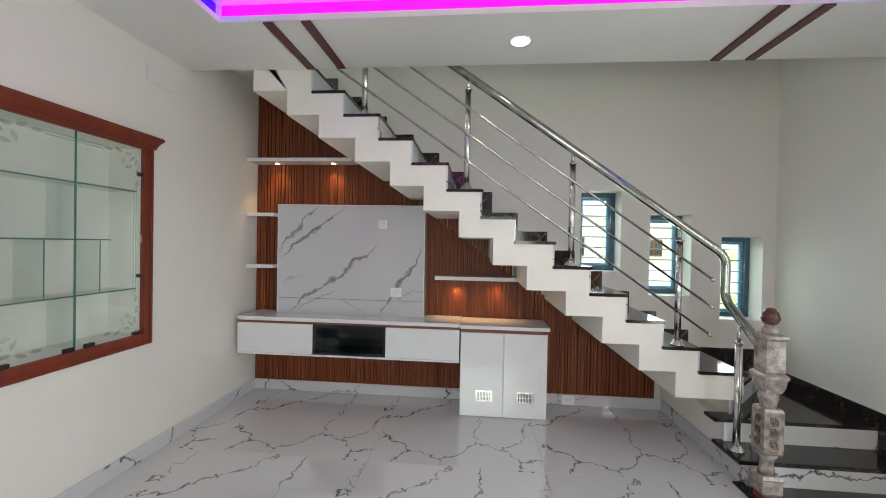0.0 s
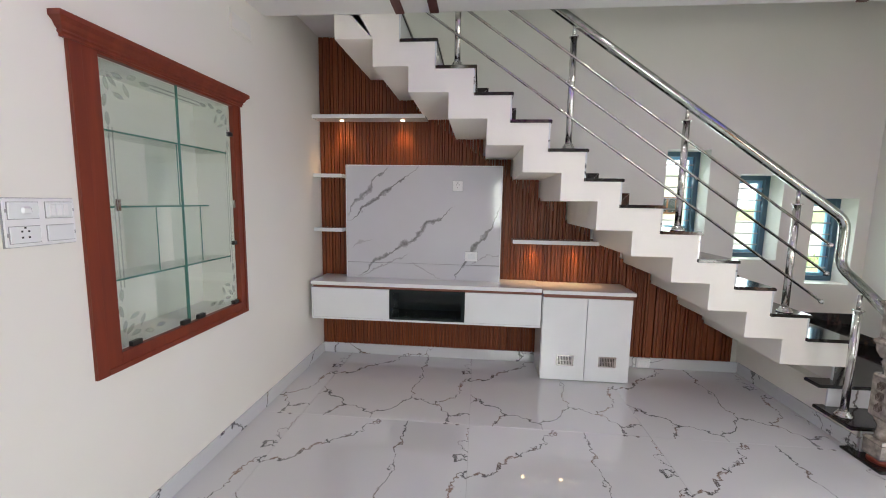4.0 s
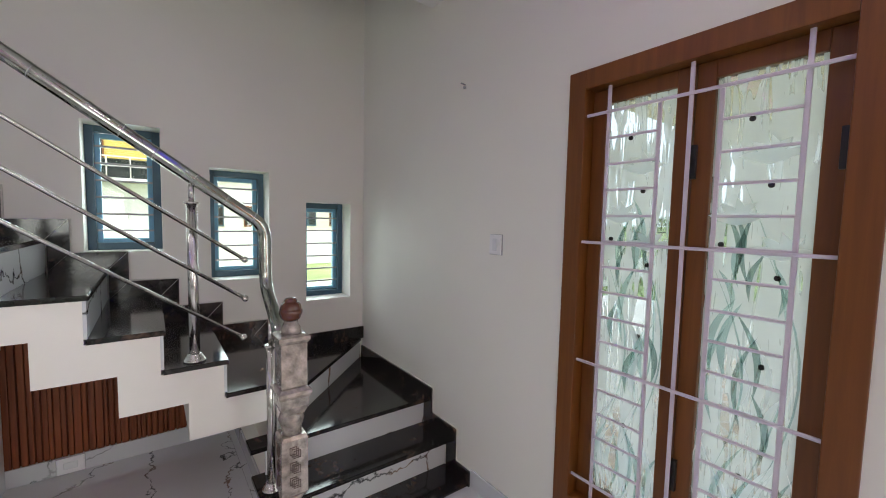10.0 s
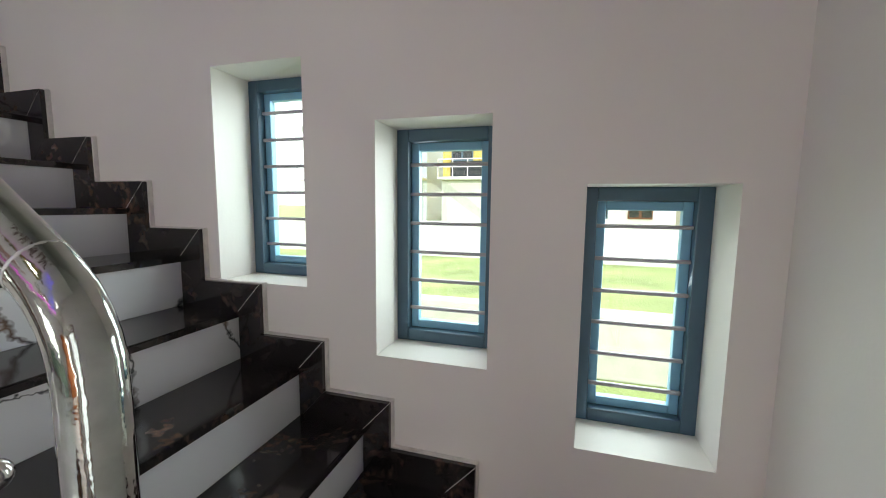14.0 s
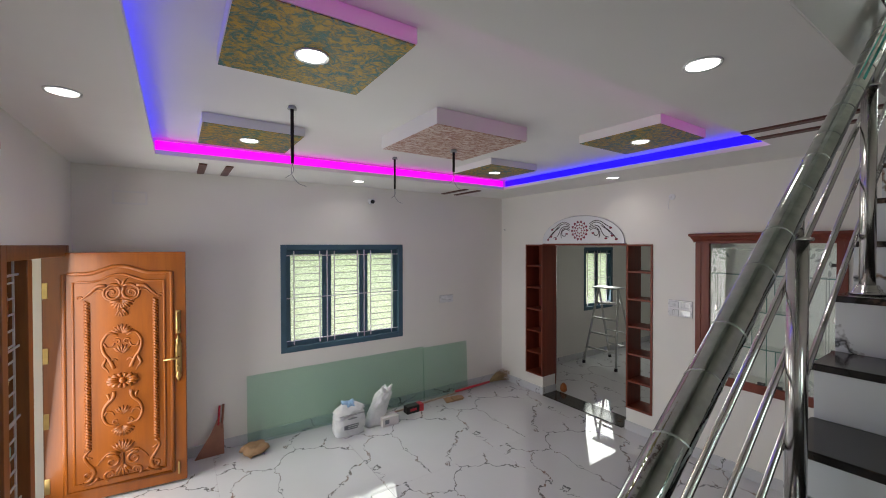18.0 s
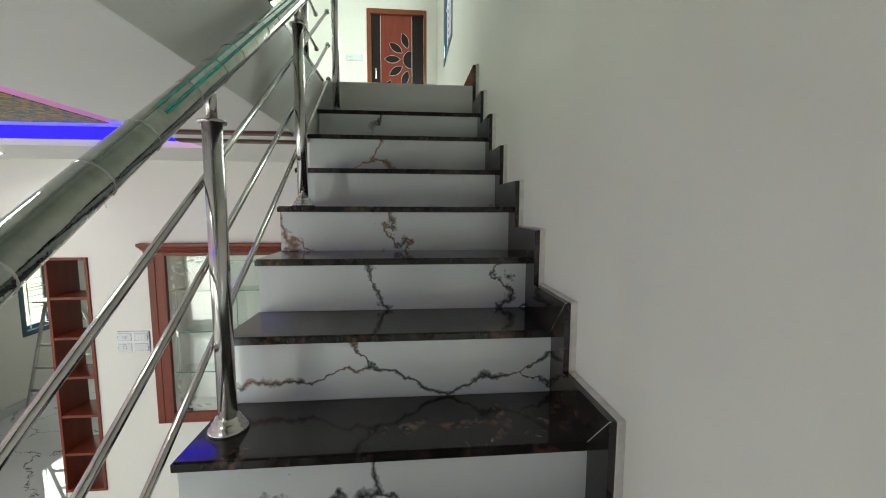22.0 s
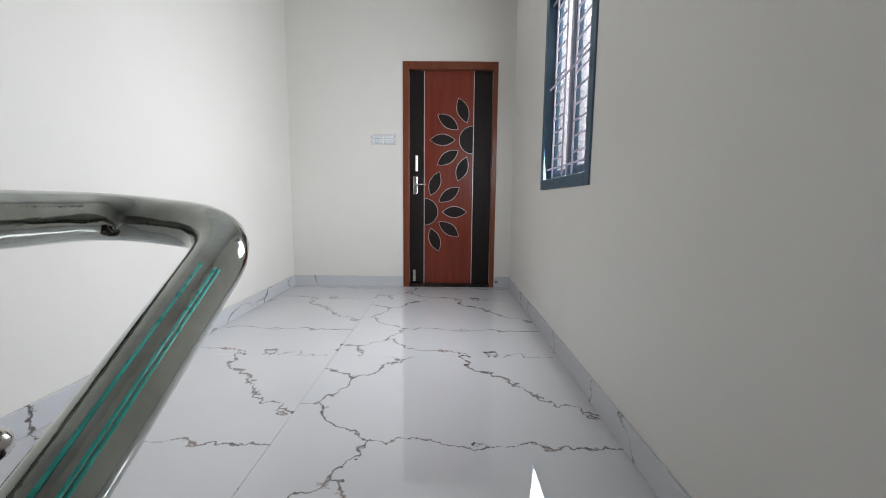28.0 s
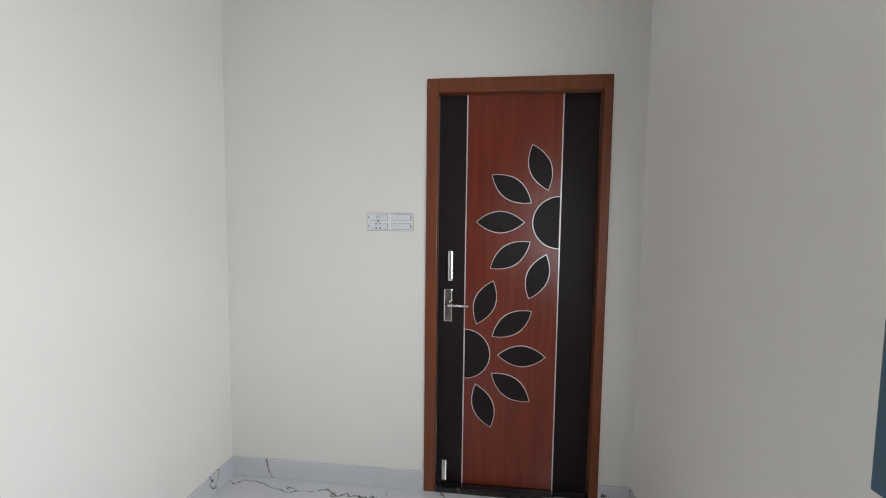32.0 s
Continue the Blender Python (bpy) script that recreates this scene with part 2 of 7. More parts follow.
def glass(name, tint=(0.97, 1, 0.98), rough=0.0, frosted=0.0, ripple=0.0, cut=False):
    """A pane with real reflections: clear, frosted, rippled, or frosted with upright clear blades cut free."""
    m = bpy.data.materials.new(name)
    n, l, p = nodes_of(m)
    tr = n.new("ShaderNodeBsdfTransparent")
    tr.inputs["Color"].default_value = (*tint, 1)
    gl = n.new("ShaderNodeBsdfGlossy")
    gl.inputs["Roughness"].default_value = rough
    lw = n.new("ShaderNodeLayerWeight")
    lw.inputs["Blend"].default_value = 0.5
    fr = math_of(n, l, "ADD", math_of(n, l, "MULTIPLY", math_of(n, l, "POWER", lw.outputs["Facing"], 4.0), 0.7), 0.035)
    mx = n.new("ShaderNodeMixShader")
    l.new(fr, mx.inputs[0])
    l.new(tr.outputs[0], mx.inputs[1])
    l.new(gl.outputs[0], mx.inputs[2])
    out = mx.outputs[0]
    if frosted:
        tl = n.new("ShaderNodeBsdfTranslucent")
        tl.inputs["Color"].default_value = (*tint, 1)
        m2 = n.new("ShaderNodeMixShader")
        m2.inputs[0].default_value = frosted
        if ripple:
            v = coords(n, l, True)
            waves = noise_of(n, l, scaled(n, l, v, (24 * ripple, 24 * ripple, 80 * ripple)), 1.0, 2.0, 0.5, 0.6)
            l.new(ramp_of(n, l, waves, [(0.35, (frosted * 0.6,) * 3), (0.65, (min(1, frosted * 1.4),) * 3)]), m2.inputs[0])
        if cut:
            v = coords(n, l, True)
            strand = noise_of(n, l, scaled(n, l, v, (30, 30, 3.4)), 1.0, 2.0, 0.5, 1.6)
            tier = noise_of(n, l, scaled(n, l, v, (3, 3, 3.2)), 1.0, 1.0)
            both = math_of(n, l, "ADD", strand, math_of(n, l, "MULTIPLY", tier, 0.45))
            l.new(ramp_of(n, l, both, [(0.785, (frosted,) * 3), (0.80, (0.08,) * 3)]), m2.inputs[0])
        l.new(out, m2.inputs[1])
        l.new(tl.outputs[0], m2.inputs[2])
        out = m2.outputs[0]
    l.new(out, n["Material Output"].inputs["Surface"])
    return m


WALL = plain("wall_paint_cream", (0.815, 0.795, 0.75), 0.5, var=0.02, scale=1.3, bump=0.25, fine=90, depth=0.0012)
WALL_OUT = plain("outside_paint_cream", (0.82, 0.74, 0.55), 0.7, var=0.06, scale=2, bump=0.4, fine=60, depth=0.002)
WHITE = plain("white_ceiling_paint", (0.80, 0.79, 0.78), 0.6, var=0.02, scale=1.5, bump=0.1, fine=60, depth=0.001)
STAIRPAINT = plain("white_stair_paint", (0.86, 0.83, 0.78), 0.5, var=0.03, scale=3, bump=0.3, fine=70, depth=0.0015)
FLOORTILE = veined("polished_marble_tile", (0.625, 0.63, 0.65), (0.042, 0.042, 0.046), (0.22, 0.13, 0.09), cell=1.45, width=0.0076, cover=0.29, rough=0.02)
FLOORTILE.node_tree.nodes["Principled BSDF"].inputs["Coat Weight"].default_value = 0.5
SKIRT = veined("marble_skirting", (0.62, 0.63, 0.66), (0.05, 0.05, 0.055), (0.16, 0.10, 0.07), cell=1.6, own=False)
RISER = veined("white_marble_riser", (0.72, 0.74, 0.76), (0.04, 0.045, 0.05), (0.25, 0.13, 0.06), cell=1.55, width=0.011, cover=0.25, bend=0.22)


def streaked(name, base, tone, streaks, rough):
    """Polished slab with a few long streaks in the x-z plane: (x, z, run x, run z, half width, strength)."""
    m = bpy.data.materials.new(name)
    n, l, p = nodes_of(m)
    v = coords(n, l, True)
    sx = n.new("ShaderNodeSeparateXYZ")
    l.new(v, sx.inputs[0])
    slow, quick = noise_of(n, l, v, 5.0, 3.0), noise_of(n, l, v, 26.0, 4.0)
    sway = math_of(n, l, "ADD", math_of(n, l, "MULTIPLY", slow, 0.16), math_of(n, l, "MULTIPLY", quick, 0.045))
    sway = math_of(n, l, "SUBTRACT", sway, 0.1025)
    body = ramp_of(n, l, noise_of(n, l, v, 9.0, 3.0), [(0.33, (0.10, 0.10, 0.10)), (0.66, (1, 1, 1))])
    total = None
    for x0, z0, dx, dz, half, force in streaks:
        long = math.hypot(dx, dz)
        cx, cz = dx / long, dz / long
        px, pz = math_of(n, l, "SUBTRACT", sx.outputs[0], x0), math_of(n, l, "SUBTRACT", sx.outputs[2], z0)
        along = math_of(n, l, "ADD", math_of(n, l, "MULTIPLY", px, cx), math_of(n, l, "MULTIPLY", pz, cz))
        across = math_of(n, l, "SUBTRACT", math_of(n, l, "MULTIPLY", pz, cx), math_of(n, l, "MULTIPLY", px, cz))
        off = math_of(n, l, "ABSOLUTE", math_of(n, l, "ADD", across, sway), 0.0)
        ends = math_of(n, l, "MINIMUM", along, math_of(n, l, "SUBTRACT", long, along))
        ends = math_of(n, l, "MULTIPLY", ends, 2.2 / long, True)
        wide = math_of(n, l, "MULTIPLY", math_of(n, l, "MULTIPLY", body, half), ends)
        wide = math_of(n, l, "ADD", wide, 0.003)
        line = math_of(n, l, "SUBTRACT", 1.0, math_of(n, l, "DIVIDE", off, wide), True)
        line = math_of(n, l, "MULTIPLY", math_of(n, l, "POWER", line, 0.55), math_of(n, l, "MULTIPLY", ends, 4.0, True))
        line = math_of(n, l, "MULTIPLY", line, force)
        total = line if total is None else math_of(n, l, "MAXIMUM", total, line)
    mottled = ramp_of(n, l, noise_of(n, l, v, 34.0, 3.0), [(0.3, tuple(c * 0.55 for c in tone)), (0.7, tuple(min(1, c * 1.7) for c in tone))])
    clouds = ramp_of(n, l, noise_of(n, l, v, 1.6, 4.0), [(0.3, tuple(c * 0.94 for c in base)), (0.7, base)])
    l.new(mix_of(n, l, total, clouds, mottled), p.inputs["Base Color"])
    p.inputs["Roughness"].default_value = rough
    p.inputs["Specular IOR Level"].default_value = 0.85
    return m


TVMARBLE = streaked("grey_veined_panel", (0.63, 0.63, 0.675), (0.15, 0.145, 0.15), [
    (0.29, 1.30, 0.69, 0.52, 0.026, 0.95), (0.29, 1.36, 0.40, 0.46, 0.036, 0.75), (0.36, 0.79, 0.95, 0.68, 0.040, 0.85),
    (1.27, 0.77, 0.46, 0.70, 0.030, 0.9), (1.43, 0.93, 0.27, 0.13, 0.008, 0.5), (0.34, 1.07, 0.21, 0.07, 0.016, 0.35),
    (0.40, 0.80, 0.50, 0.22, 0.018, 0.5), (0.88, 0.93, 0.30, -0.14, 0.010, 0.4)], 0.09)
GRANITE = granite("black_granite")
STEEL = plain("polished_steel", (0.64, 0.62, 0.60), 0.18, 1.0, var=0.05, scale=12, bump=0.06, fine=300)
WRAP = plain("film_wrapped_steel", (0.44, 0.47, 0.43), 0.10, 1.0, var=0.2, scale=22, bump=0.3, fine=60, depth=0.002, coat=0.6)
FILM = plain("cling_film_wrap", (0.34, 0.295, 0.265), 0.14, 0.2, var=0.45, scale=26, bump=0.7, fine=48, depth=0.005, coat=0.6)
FLUTE = wood("fluted_brown_wood", (0.075, 0.014, 0.003), (0.29, 0.070, 0.014), 0.5, (30, 30, 0.8), coat=0.0, rand=True)
REDWOOD = wood("red_brown_wood", (0.125, 0.017, 0.007), (0.225, 0.038, 0.013), 0.48, (10, 10, 0.8), coat=0.03)
DOORFRAME = wood("reddish_door_frame_wood", (0.13, 0.028, 0.009), (0.22, 0.055, 0.016), 0.4, (16, 16, 0.9), coat=0.08)
DARKWOOD = wood("window_frame_wood", (0.115, 0.032, 0.004), (0.22, 0.073, 0.010), 0.42, (18, 18, 1.0), coat=0.06)
TEAK = wood("varnished_teak", (0.185, 0.044, 0.002), (0.345, 0.094, 0.004), 0.34, (9, 9, 0.7), coat=0.2)
LAMREAD = wood("red_laminate", (0.12, 0.014, 0.007), (0.25, 0.040, 0.016), 0.30, (16, 16, 0.7))
DARKLAM = plain("dark_brown_laminate", (0.009, 0.004, 0.004), 0.55, var=0.12, scale=10, spec=0.3)
BROWNSTRIP = plain("brown_ceiling_strip", (0.10, 0.035, 0.028), 0.5, var=0.08)
LACQUER = plain("white_lacquer", (0.80, 0.82, 0.84), 0.10, var=0.02, scale=4, bump=0.03, coat=0.5)
BROWNLINE = plain("brown_edge_band", (0.20, 0.07, 0.045), 0.4)
DARKGLASS = plain("smoked_glass", (0.012, 0.018, 0.018), 0.06, var=0.1, bump=0)
BLUE = plain("slate_blue_paint", (0.055, 0.115, 0.165), 0.4, var=0.05, scale=5)
LIGHTBLUE = plain("sky_blue_paint", (0.20, 0.45, 0.62), 0.4, var=0.05, scale=5)
LILAC = plain("lilac_white_bar_paint", (0.66, 0.60, 0.70), 0.4, var=0.03)
GREYBAR = plain("grey_bar_paint", (0.42, 0.42, 0.45), 0.4, var=0.03)
PLASTIC = plain("white_switch_plastic", (0.82, 0.82, 0.84), 0.3, var=0.02, bump=0)
GREYPL = plain("grey_switch_parts", (0.35, 0.35, 0.37), 0.4, var=0.02, bump=0)
BLACKPL = plain("black_plastic", (0.015, 0.015, 0.016), 0.4, var=0.1, bump=0)
RED = plain("red_plastic", (0.55, 0.03, 0.05), 0.4, var=0.05)
BRASS = plain("aged_brass", (0.46, 0.31, 0.12), 0.33, 1.0, var=0.1, scale=20)
CLEAR = glass("clear_pane")
SHOWGLASS = glass("showcase_glass", (0.95, 0.985, 0.97))
GREENEDGE = glass("glass_shelf", (0.945, 0.975, 0.96), 0.02)
GLASSEDGE = plain("green_glass_edge", (0.08, 0.22, 0.19), 0.2, var=0.1, bump=0)
ETCHED = glass("etched_pane", (0.64, 0.70, 0.725), 0.06, frosted=0.84, cut=True)
CUTGLASS = glass("clear_cut_glass", (0.74, 0.83, 0.82), 0.02)
DARKCUT = glass("clear_deep_cut_glass", (0.60, 0.69, 0.67), 0.02)
WHITECUT = glass("white_cut_glass", (0.97, 0.99, 1.0), 0.2, frosted=0.9)
TEXGLASS = glass("pebbled_pane", (0.90, 0.94, 0.84), 0.15, frosted=0.60, ripple=1.6)
UPGLASS = glass("rippled_grey_pane", (0.55, 0.545, 0.56), 0.15, frosted=0.30, ripple=1.8)
MILK = glass("milky_yellow_pane", (0.76, 0.74, 0.68), 0.1, frosted=0.8)
SHEETGLASS = glass("tinted_glass_sheet", (0.84, 0.93, 0.885), 0.02)
LAMPWHITE = glow("lamp_disc", (1.0, 0.97, 0.92), 4.0)
MAGENTA = glow("magenta_led", (1.0, 0.0, 0.85), LED * 0.7)
BLUELED = glow("blue_led", (0.006, 0.0, 1.0), LED * 1.3)
SPOTGLOW = glow("warm_spot_disc", (1.0, 0.72, 0.40), 5.0)
GRASS_M = plain("grass_ground", (0.27, 0.345, 0.13), 0.9, var=0.3, scale=0.7, bump=0.8, fine=14, depth=0.05)
HEDGE = plain("pale_shrub_leaves", (0.24, 0.31, 0.12), 0.7, var=0.3, scale=2)
# distance haze is put into this paler leaf colour
FARLEAF = plain("hazy_far_leaves", (0.25, 0.33, 0.15), 0.9, var=0.25, scale=0.3, bump=0)
BARK = plain("tree_bark", (0.10, 0.07, 0.05), 0.9, var=0.2, scale=9, bump=0.6, fine=40, depth=0.006)
PAVER_A = plain("terracotta_paver", (0.62, 0.40, 0.29), 0.6, var=0.2, scale=5, bump=0.3, fine=50, depth=0.002)
PAVER_X = bpy.data.materials.new("star_pattern_paver")
_nn, _ll, _pp = nodes_of(PAVER_X)
_vv = coords(_nn, _ll)
_sx = _nn.new("ShaderNodeSeparateXYZ")
_ll.new(_vv, _sx.inputs[0])
_ax, _ay = math_of(_nn, _ll, "ABSOLUTE", _sx.outputs[0], 0.0), math_of(_nn, _ll, "ABSOLUTE", _sx.outputs[1], 0.0)
_dd = math_of(_nn, _ll, "ABSOLUTE", math_of(_nn, _ll, "SUBTRACT", _ax, _ay), 0.0)
_star = ramp_of(_nn, _ll, _dd, [(0.016, (1, 1, 1)), (0.022, (0, 0, 0))])
_half = ramp_of(_nn, _ll, math_of(_nn, _ll, "SUBTRACT", _ax, _ay), [(0.0, (0.70, 0.57, 0.47)), (0.02, (0.62, 0.43, 0.32))])
_wear = noise_of(_nn, _ll, coords(_nn, _ll, True), 5.0, 4.0)
_ll.new(mix_of(_nn, _ll, ramp_of(_nn, _ll, _wear, [(0.35, (0, 0, 0)), (0.75, (0.5, 0.5, 0.5))]), mix_of(_nn, _ll, _star, _half, (0.80, 0.77, 0.72)), (0.70, 0.62, 0.54)), _pp.inputs["Base Color"])
_pp.inputs["Roughness"].default_value = 0.55
PAVER_B = plain("cream_paver", (0.76, 0.71, 0.65), 0.6, var=0.12, scale=5, bump=0.3, fine=50, depth=0.002)
GREYSTONE = plain("grey_granite_step", (0.24, 0.265, 0.275), 0.045, var=0.12, scale=70, bump=0.05, fine=160)
PLUM = plain("plum_brown_paint", (0.16, 0.075, 0.06), 0.6, var=0.06, scale=4)
PINKWALL = plain("dusty_pink_paint", (0.42, 0.24, 0.20), 0.7, var=0.06, scale=2)
SACK = plain("white_woven_sack", (0.72, 0.73, 0.74), 0.6, var=0.08, scale=14, bump=0.7, fine=120, depth=0.003)
SACKBLUE = plain("blue_sack_print", (0.30, 0.48, 0.70), 0.6, var=0.1)
INK = plain("grey_print", (0.22, 0.23, 0.25), 0.7, var=0.1, bump=0)
CARD = plain("brown_cardboard", (0.36, 0.22, 0.12), 0.8, var=0.15, scale=9)
PLY = plain("reddish_board", (0.32, 0.14, 0.09), 0.6, var=0.12, scale=9)
STRAW = plain("broom_bristles", (0.30, 0.22, 0.11), 0.8, var=0.25, scale=40)
ALU = plain("brushed_aluminium", (0.55, 0.55, 0.54), 0.35, 1.0, var=0.1, scale=15)


def splash(name, under, over, over2, scale, stretch=(1, 1, 1)):
    """Hand-stamped texture paint: daubs of one colour over another."""
    m = bpy.data.materials.new(name)
    n, l, p = nodes_of(m)
    v = scaled(n, l, coords(n, l, True), stretch)
    a = noise_of(n, l, v, scale, 5.0, 0.7, 1.6)
    b = noise_of(n, l, v, scale * 2.3, 4.0, 0.65, 1.0)
    daub = math_of(n, l, "MULTIPLY", ramp_of(n, l, a, [(0.40, (0, 0, 0)), (0.50, (1, 1, 1))]), ramp_of(n, l, b, [(0.38, (0.25,) * 3), (0.52, (1, 1, 1))]))
    tone = ramp_of(n, l, b, [(0.35, over2), (0.6, over)])
    l.new(mix_of(n, l, daub, under, tone), p.inputs["Base Color"])
    p.inputs["Roughness"].default_value = 0.45
    bump_of(n, l, daub, 0.4, 0.003, p)
    return m


GOLDGREEN = splash("gold_on_teal_paint", (0.012, 0.13, 0.12), (0.50, 0.30, 0.012), (0.16, 0.15, 0.03), 13.0)
PINKSTAMP = splash("brown_cream_stamp_paint", (0.70, 0.60, 0.56), (0.30, 0.10, 0.06), (0.55, 0.36, 0.28), 12.0, (1, 2.2, 1))


# ---- mesh helpers ----
def box(bm, x0, x1, y0, y1, z0, z1):
    v = [bm.verts.new((x, y, z)) for x in (x0, x1) for y in (y0, y1) for z in (z0, z1)]
    for f in ((0, 1, 3, 2), (4, 6, 7, 5), (0, 4, 5, 1), (2, 3, 7, 6), (0, 2, 6, 4), (1, 5, 7, 3)):
        bm.faces.new([v[i] for i in f])
    return v


def bbox(x0, x1, y0, y1, z0, z1, bevel=0.003, seg=2, bm=None):
    b = bmesh.new()
    box(b, min(x0, x1), max(x0, x1), min(y0, y1), max(y0, y1), min(z0, z1), max(z0, z1))
    if bevel:
        bmesh.ops.bevel(b, geom=list(b.edges), offset=bevel, segments=seg, affect="EDGES", profile=0.6)
    if bm is None:
        return b
    join(bm, b)
    return bm


def join(bm, other):
    me = bpy.data.meshes.new("tmp")
    other.to_mesh(me)
    other.free()
    bm.from_mesh(me)
    bpy.data.meshes.remove(me)
    return bm


def prism(pts, axis, a, b, bm=None):
    """Extrude a polygon. axis 'y': pts are (x, z); 'z': (x, y); 'x': (y, z)."""
    bm = bm or bmesh.new()
    put = {"y": lambda p, s: (p[0], s, p[1]), "z": lambda p, s: (p[0], p[1], s), "x": lambda p, s: (s, p[0], p[1])}[axis]
    lo, hi = [bm.verts.new(put(p, a)) for p in pts], [bm.verts.new(put(p, b)) for p in pts]
    bm.faces.new(lo), bm.faces.new(list(reversed(hi)))
    for i in range(len(pts)):
        j = (i + 1) % len(pts)
        bm.faces.new((lo[j], lo[i], hi[i], hi[j]))
    bmesh.ops.recalc_face_normals(bm, faces=bm.faces)
    return bm


def tube(pts, r, seg=12, bm=None, cap=True, radii=None):
    bm = bm or bmesh.new()
    pts = [Vector(p) for p in pts]
    rings = []
    side = None
    for i, p in enumerate(pts):
        t = (pts[min(i + 1, len(pts) - 1)] - pts[max(i - 1, 0)]).normalized()
        if side is None:
            side = t.cross(Vector((0, 0, 1)) if abs(t.z) < 0.9 else Vector((1, 0, 0))).normalized()
        side = (side - t * side.dot(t)).normalized()
        up = t.cross(side)
        q = radii[i] if radii else r
        rings.append([bm.verts.new(p + (side * math.cos(a) + up * math.sin(a)) * q) for a in (2 * math.pi * k / seg for k in range(seg))])
    for a, b in zip(rings, rings[1:]):
        for k in range(seg):
            bm.faces.new((a[k], a[(k + 1) % seg], b[(k + 1) % seg], b[k])).smooth = True
    if cap:
        bm.faces.new(list(reversed(rings[0]))), bm.faces.new(rings[-1])
    return bm


def lathe(profile, c, seg=20, bm=None, square=False, turn=0.0):
    """Turn (radius, height) pairs about a vertical axis at c; square: four sides in place of a circle."""
    bm = bm or bmesh.new()
    n = 4 if square else seg
    off = math.pi / 4 + turn if square else 0
    k = math.sqrt(2) if square else 1
    rings = [[bm.verts.new((c[0] + k * r * math.cos(off + 2 * math.pi * i / n), c[1] + k * r * math.sin(off + 2 * math.pi * i / n), c[2] + z)) for i in range(n)] for r, z in profile]
    for a, b in zip(rings, rings[1:]):
        for i in range(n):
            bm.faces.new((a[i], a[(i + 1) % n], b[(i + 1) % n], b[i])).smooth = not square
    bm.faces.new(list(reversed(rings[0]))), bm.faces.new(rings[-1])
    return bm


def ball(c, r, bm=None, seg=14):
    prof = [(max(1e-4, r * math.sin(a)), -r * math.cos(a)) for a in (math.pi * i / 8 for i in range(9))]
    return lathe(prof, c, seg, bm)


def bend(pts, r=0.05, n=5):
    """Round the corners of a polyline."""
    pts = [Vector(p) for p in pts]
    out = [pts[0]]
    for a, b, c in zip(pts, pts[1:], pts[2:]):
        d = min(r, (a - b).length * 0.45, (c - b).length * 0.45)
        p, q = b + (a - b).normalized() * d, b + (c - b).normalized() * d
        for i in range(n + 1):
            t = i / n
            out.append(p * (1 - t) ** 2 + b * 2 * t * (1 - t) + q * t * t)
    return out + [pts[-1]]


def at_world(ob):
    p = Vector((0, 0, 0))
    while ob:
        p += ob.location
        ob = ob.parent
    return p


def part(name, bm, material, parent=None, label=""):
    me = bpy.data.meshes.new(name)
    if parent is not None:
        bmesh.ops.translate(bm, vec=-at_world(parent), verts=bm.verts)
    bm.to_mesh(me)
    bm.free()
    me.materials.append(material)
    ob = new(name, me)
    if parent is not None:
        ob.parent = parent
    return tagged(ob, label)


def thing(name, at, label, category, group=""):
    ob = new(name)
    ob.location, ob.empty_display_size = at, 0.1
    return tagged(ob, label, category, group)


def setting(name, bm, material, label="", category=""):
    return tagged(part(name, bm, material), label, category, kind="structure")


def wall_with(plane, at0, at1, u0, u1, z0, z1, holes):
    """A wall between at0 and at1 along the axis 'plane' with openings (ua, ub, za, zb) right through it."""
    bm = bmesh.new()
    us = sorted({u0, u1, *(h[0] for h in holes), *(h[1] for h in holes)})
    zs = sorted({z0, z1, *(max(z0, h[2]) for h in holes), *(h[3] for h in holes)})
    solid = lambda i, j: 0 <= i < len(us) - 1 and 0 <= j < len(zs) - 1 and not any(h[0] - 1e-6 <= us[i] and us[i + 1] <= h[1] + 1e-6 and h[2] - 1e-6 <= zs[j] and zs[j + 1] <= h[3] + 1e-6 for h in holes)
    put = (lambda s, u, z: (s, u, z)) if plane == "x" else (lambda s, u, z: (u, s, z))
    memo = {}

    def v(s, u, z):
        if (s, u, z) not in memo:
            memo[(s, u, z)] = bm.verts.new(put(s, u, z))
        return memo[(s, u, z)]

    for i in range(len(us) - 1):
        for j in range(len(zs) - 1):
            if not solid(i, j):
                continue
            a, b, c, d = us[i], us[i + 1], zs[j], zs[j + 1]
            for s in (at0, at1):
                bm.faces.new((v(s, a, c), v(s, b, c), v(s, b, d), v(s, a, d)))
            for di, dj, p, q in ((-1, 0, (a, c), (a, d)), (1, 0, (b, c), (b, d)), (0, -1, (a, c), (b, c)), (0, 1, (a, d), (b, d))):
                if not solid(i + di, j + dj):
                    bm.faces.new((v(at0, *p), v(at0, *q), v(at1, *q), v(at1, *p)))
    bmesh.ops.recalc_face_normals(bm, faces=bm.faces)
    return bm


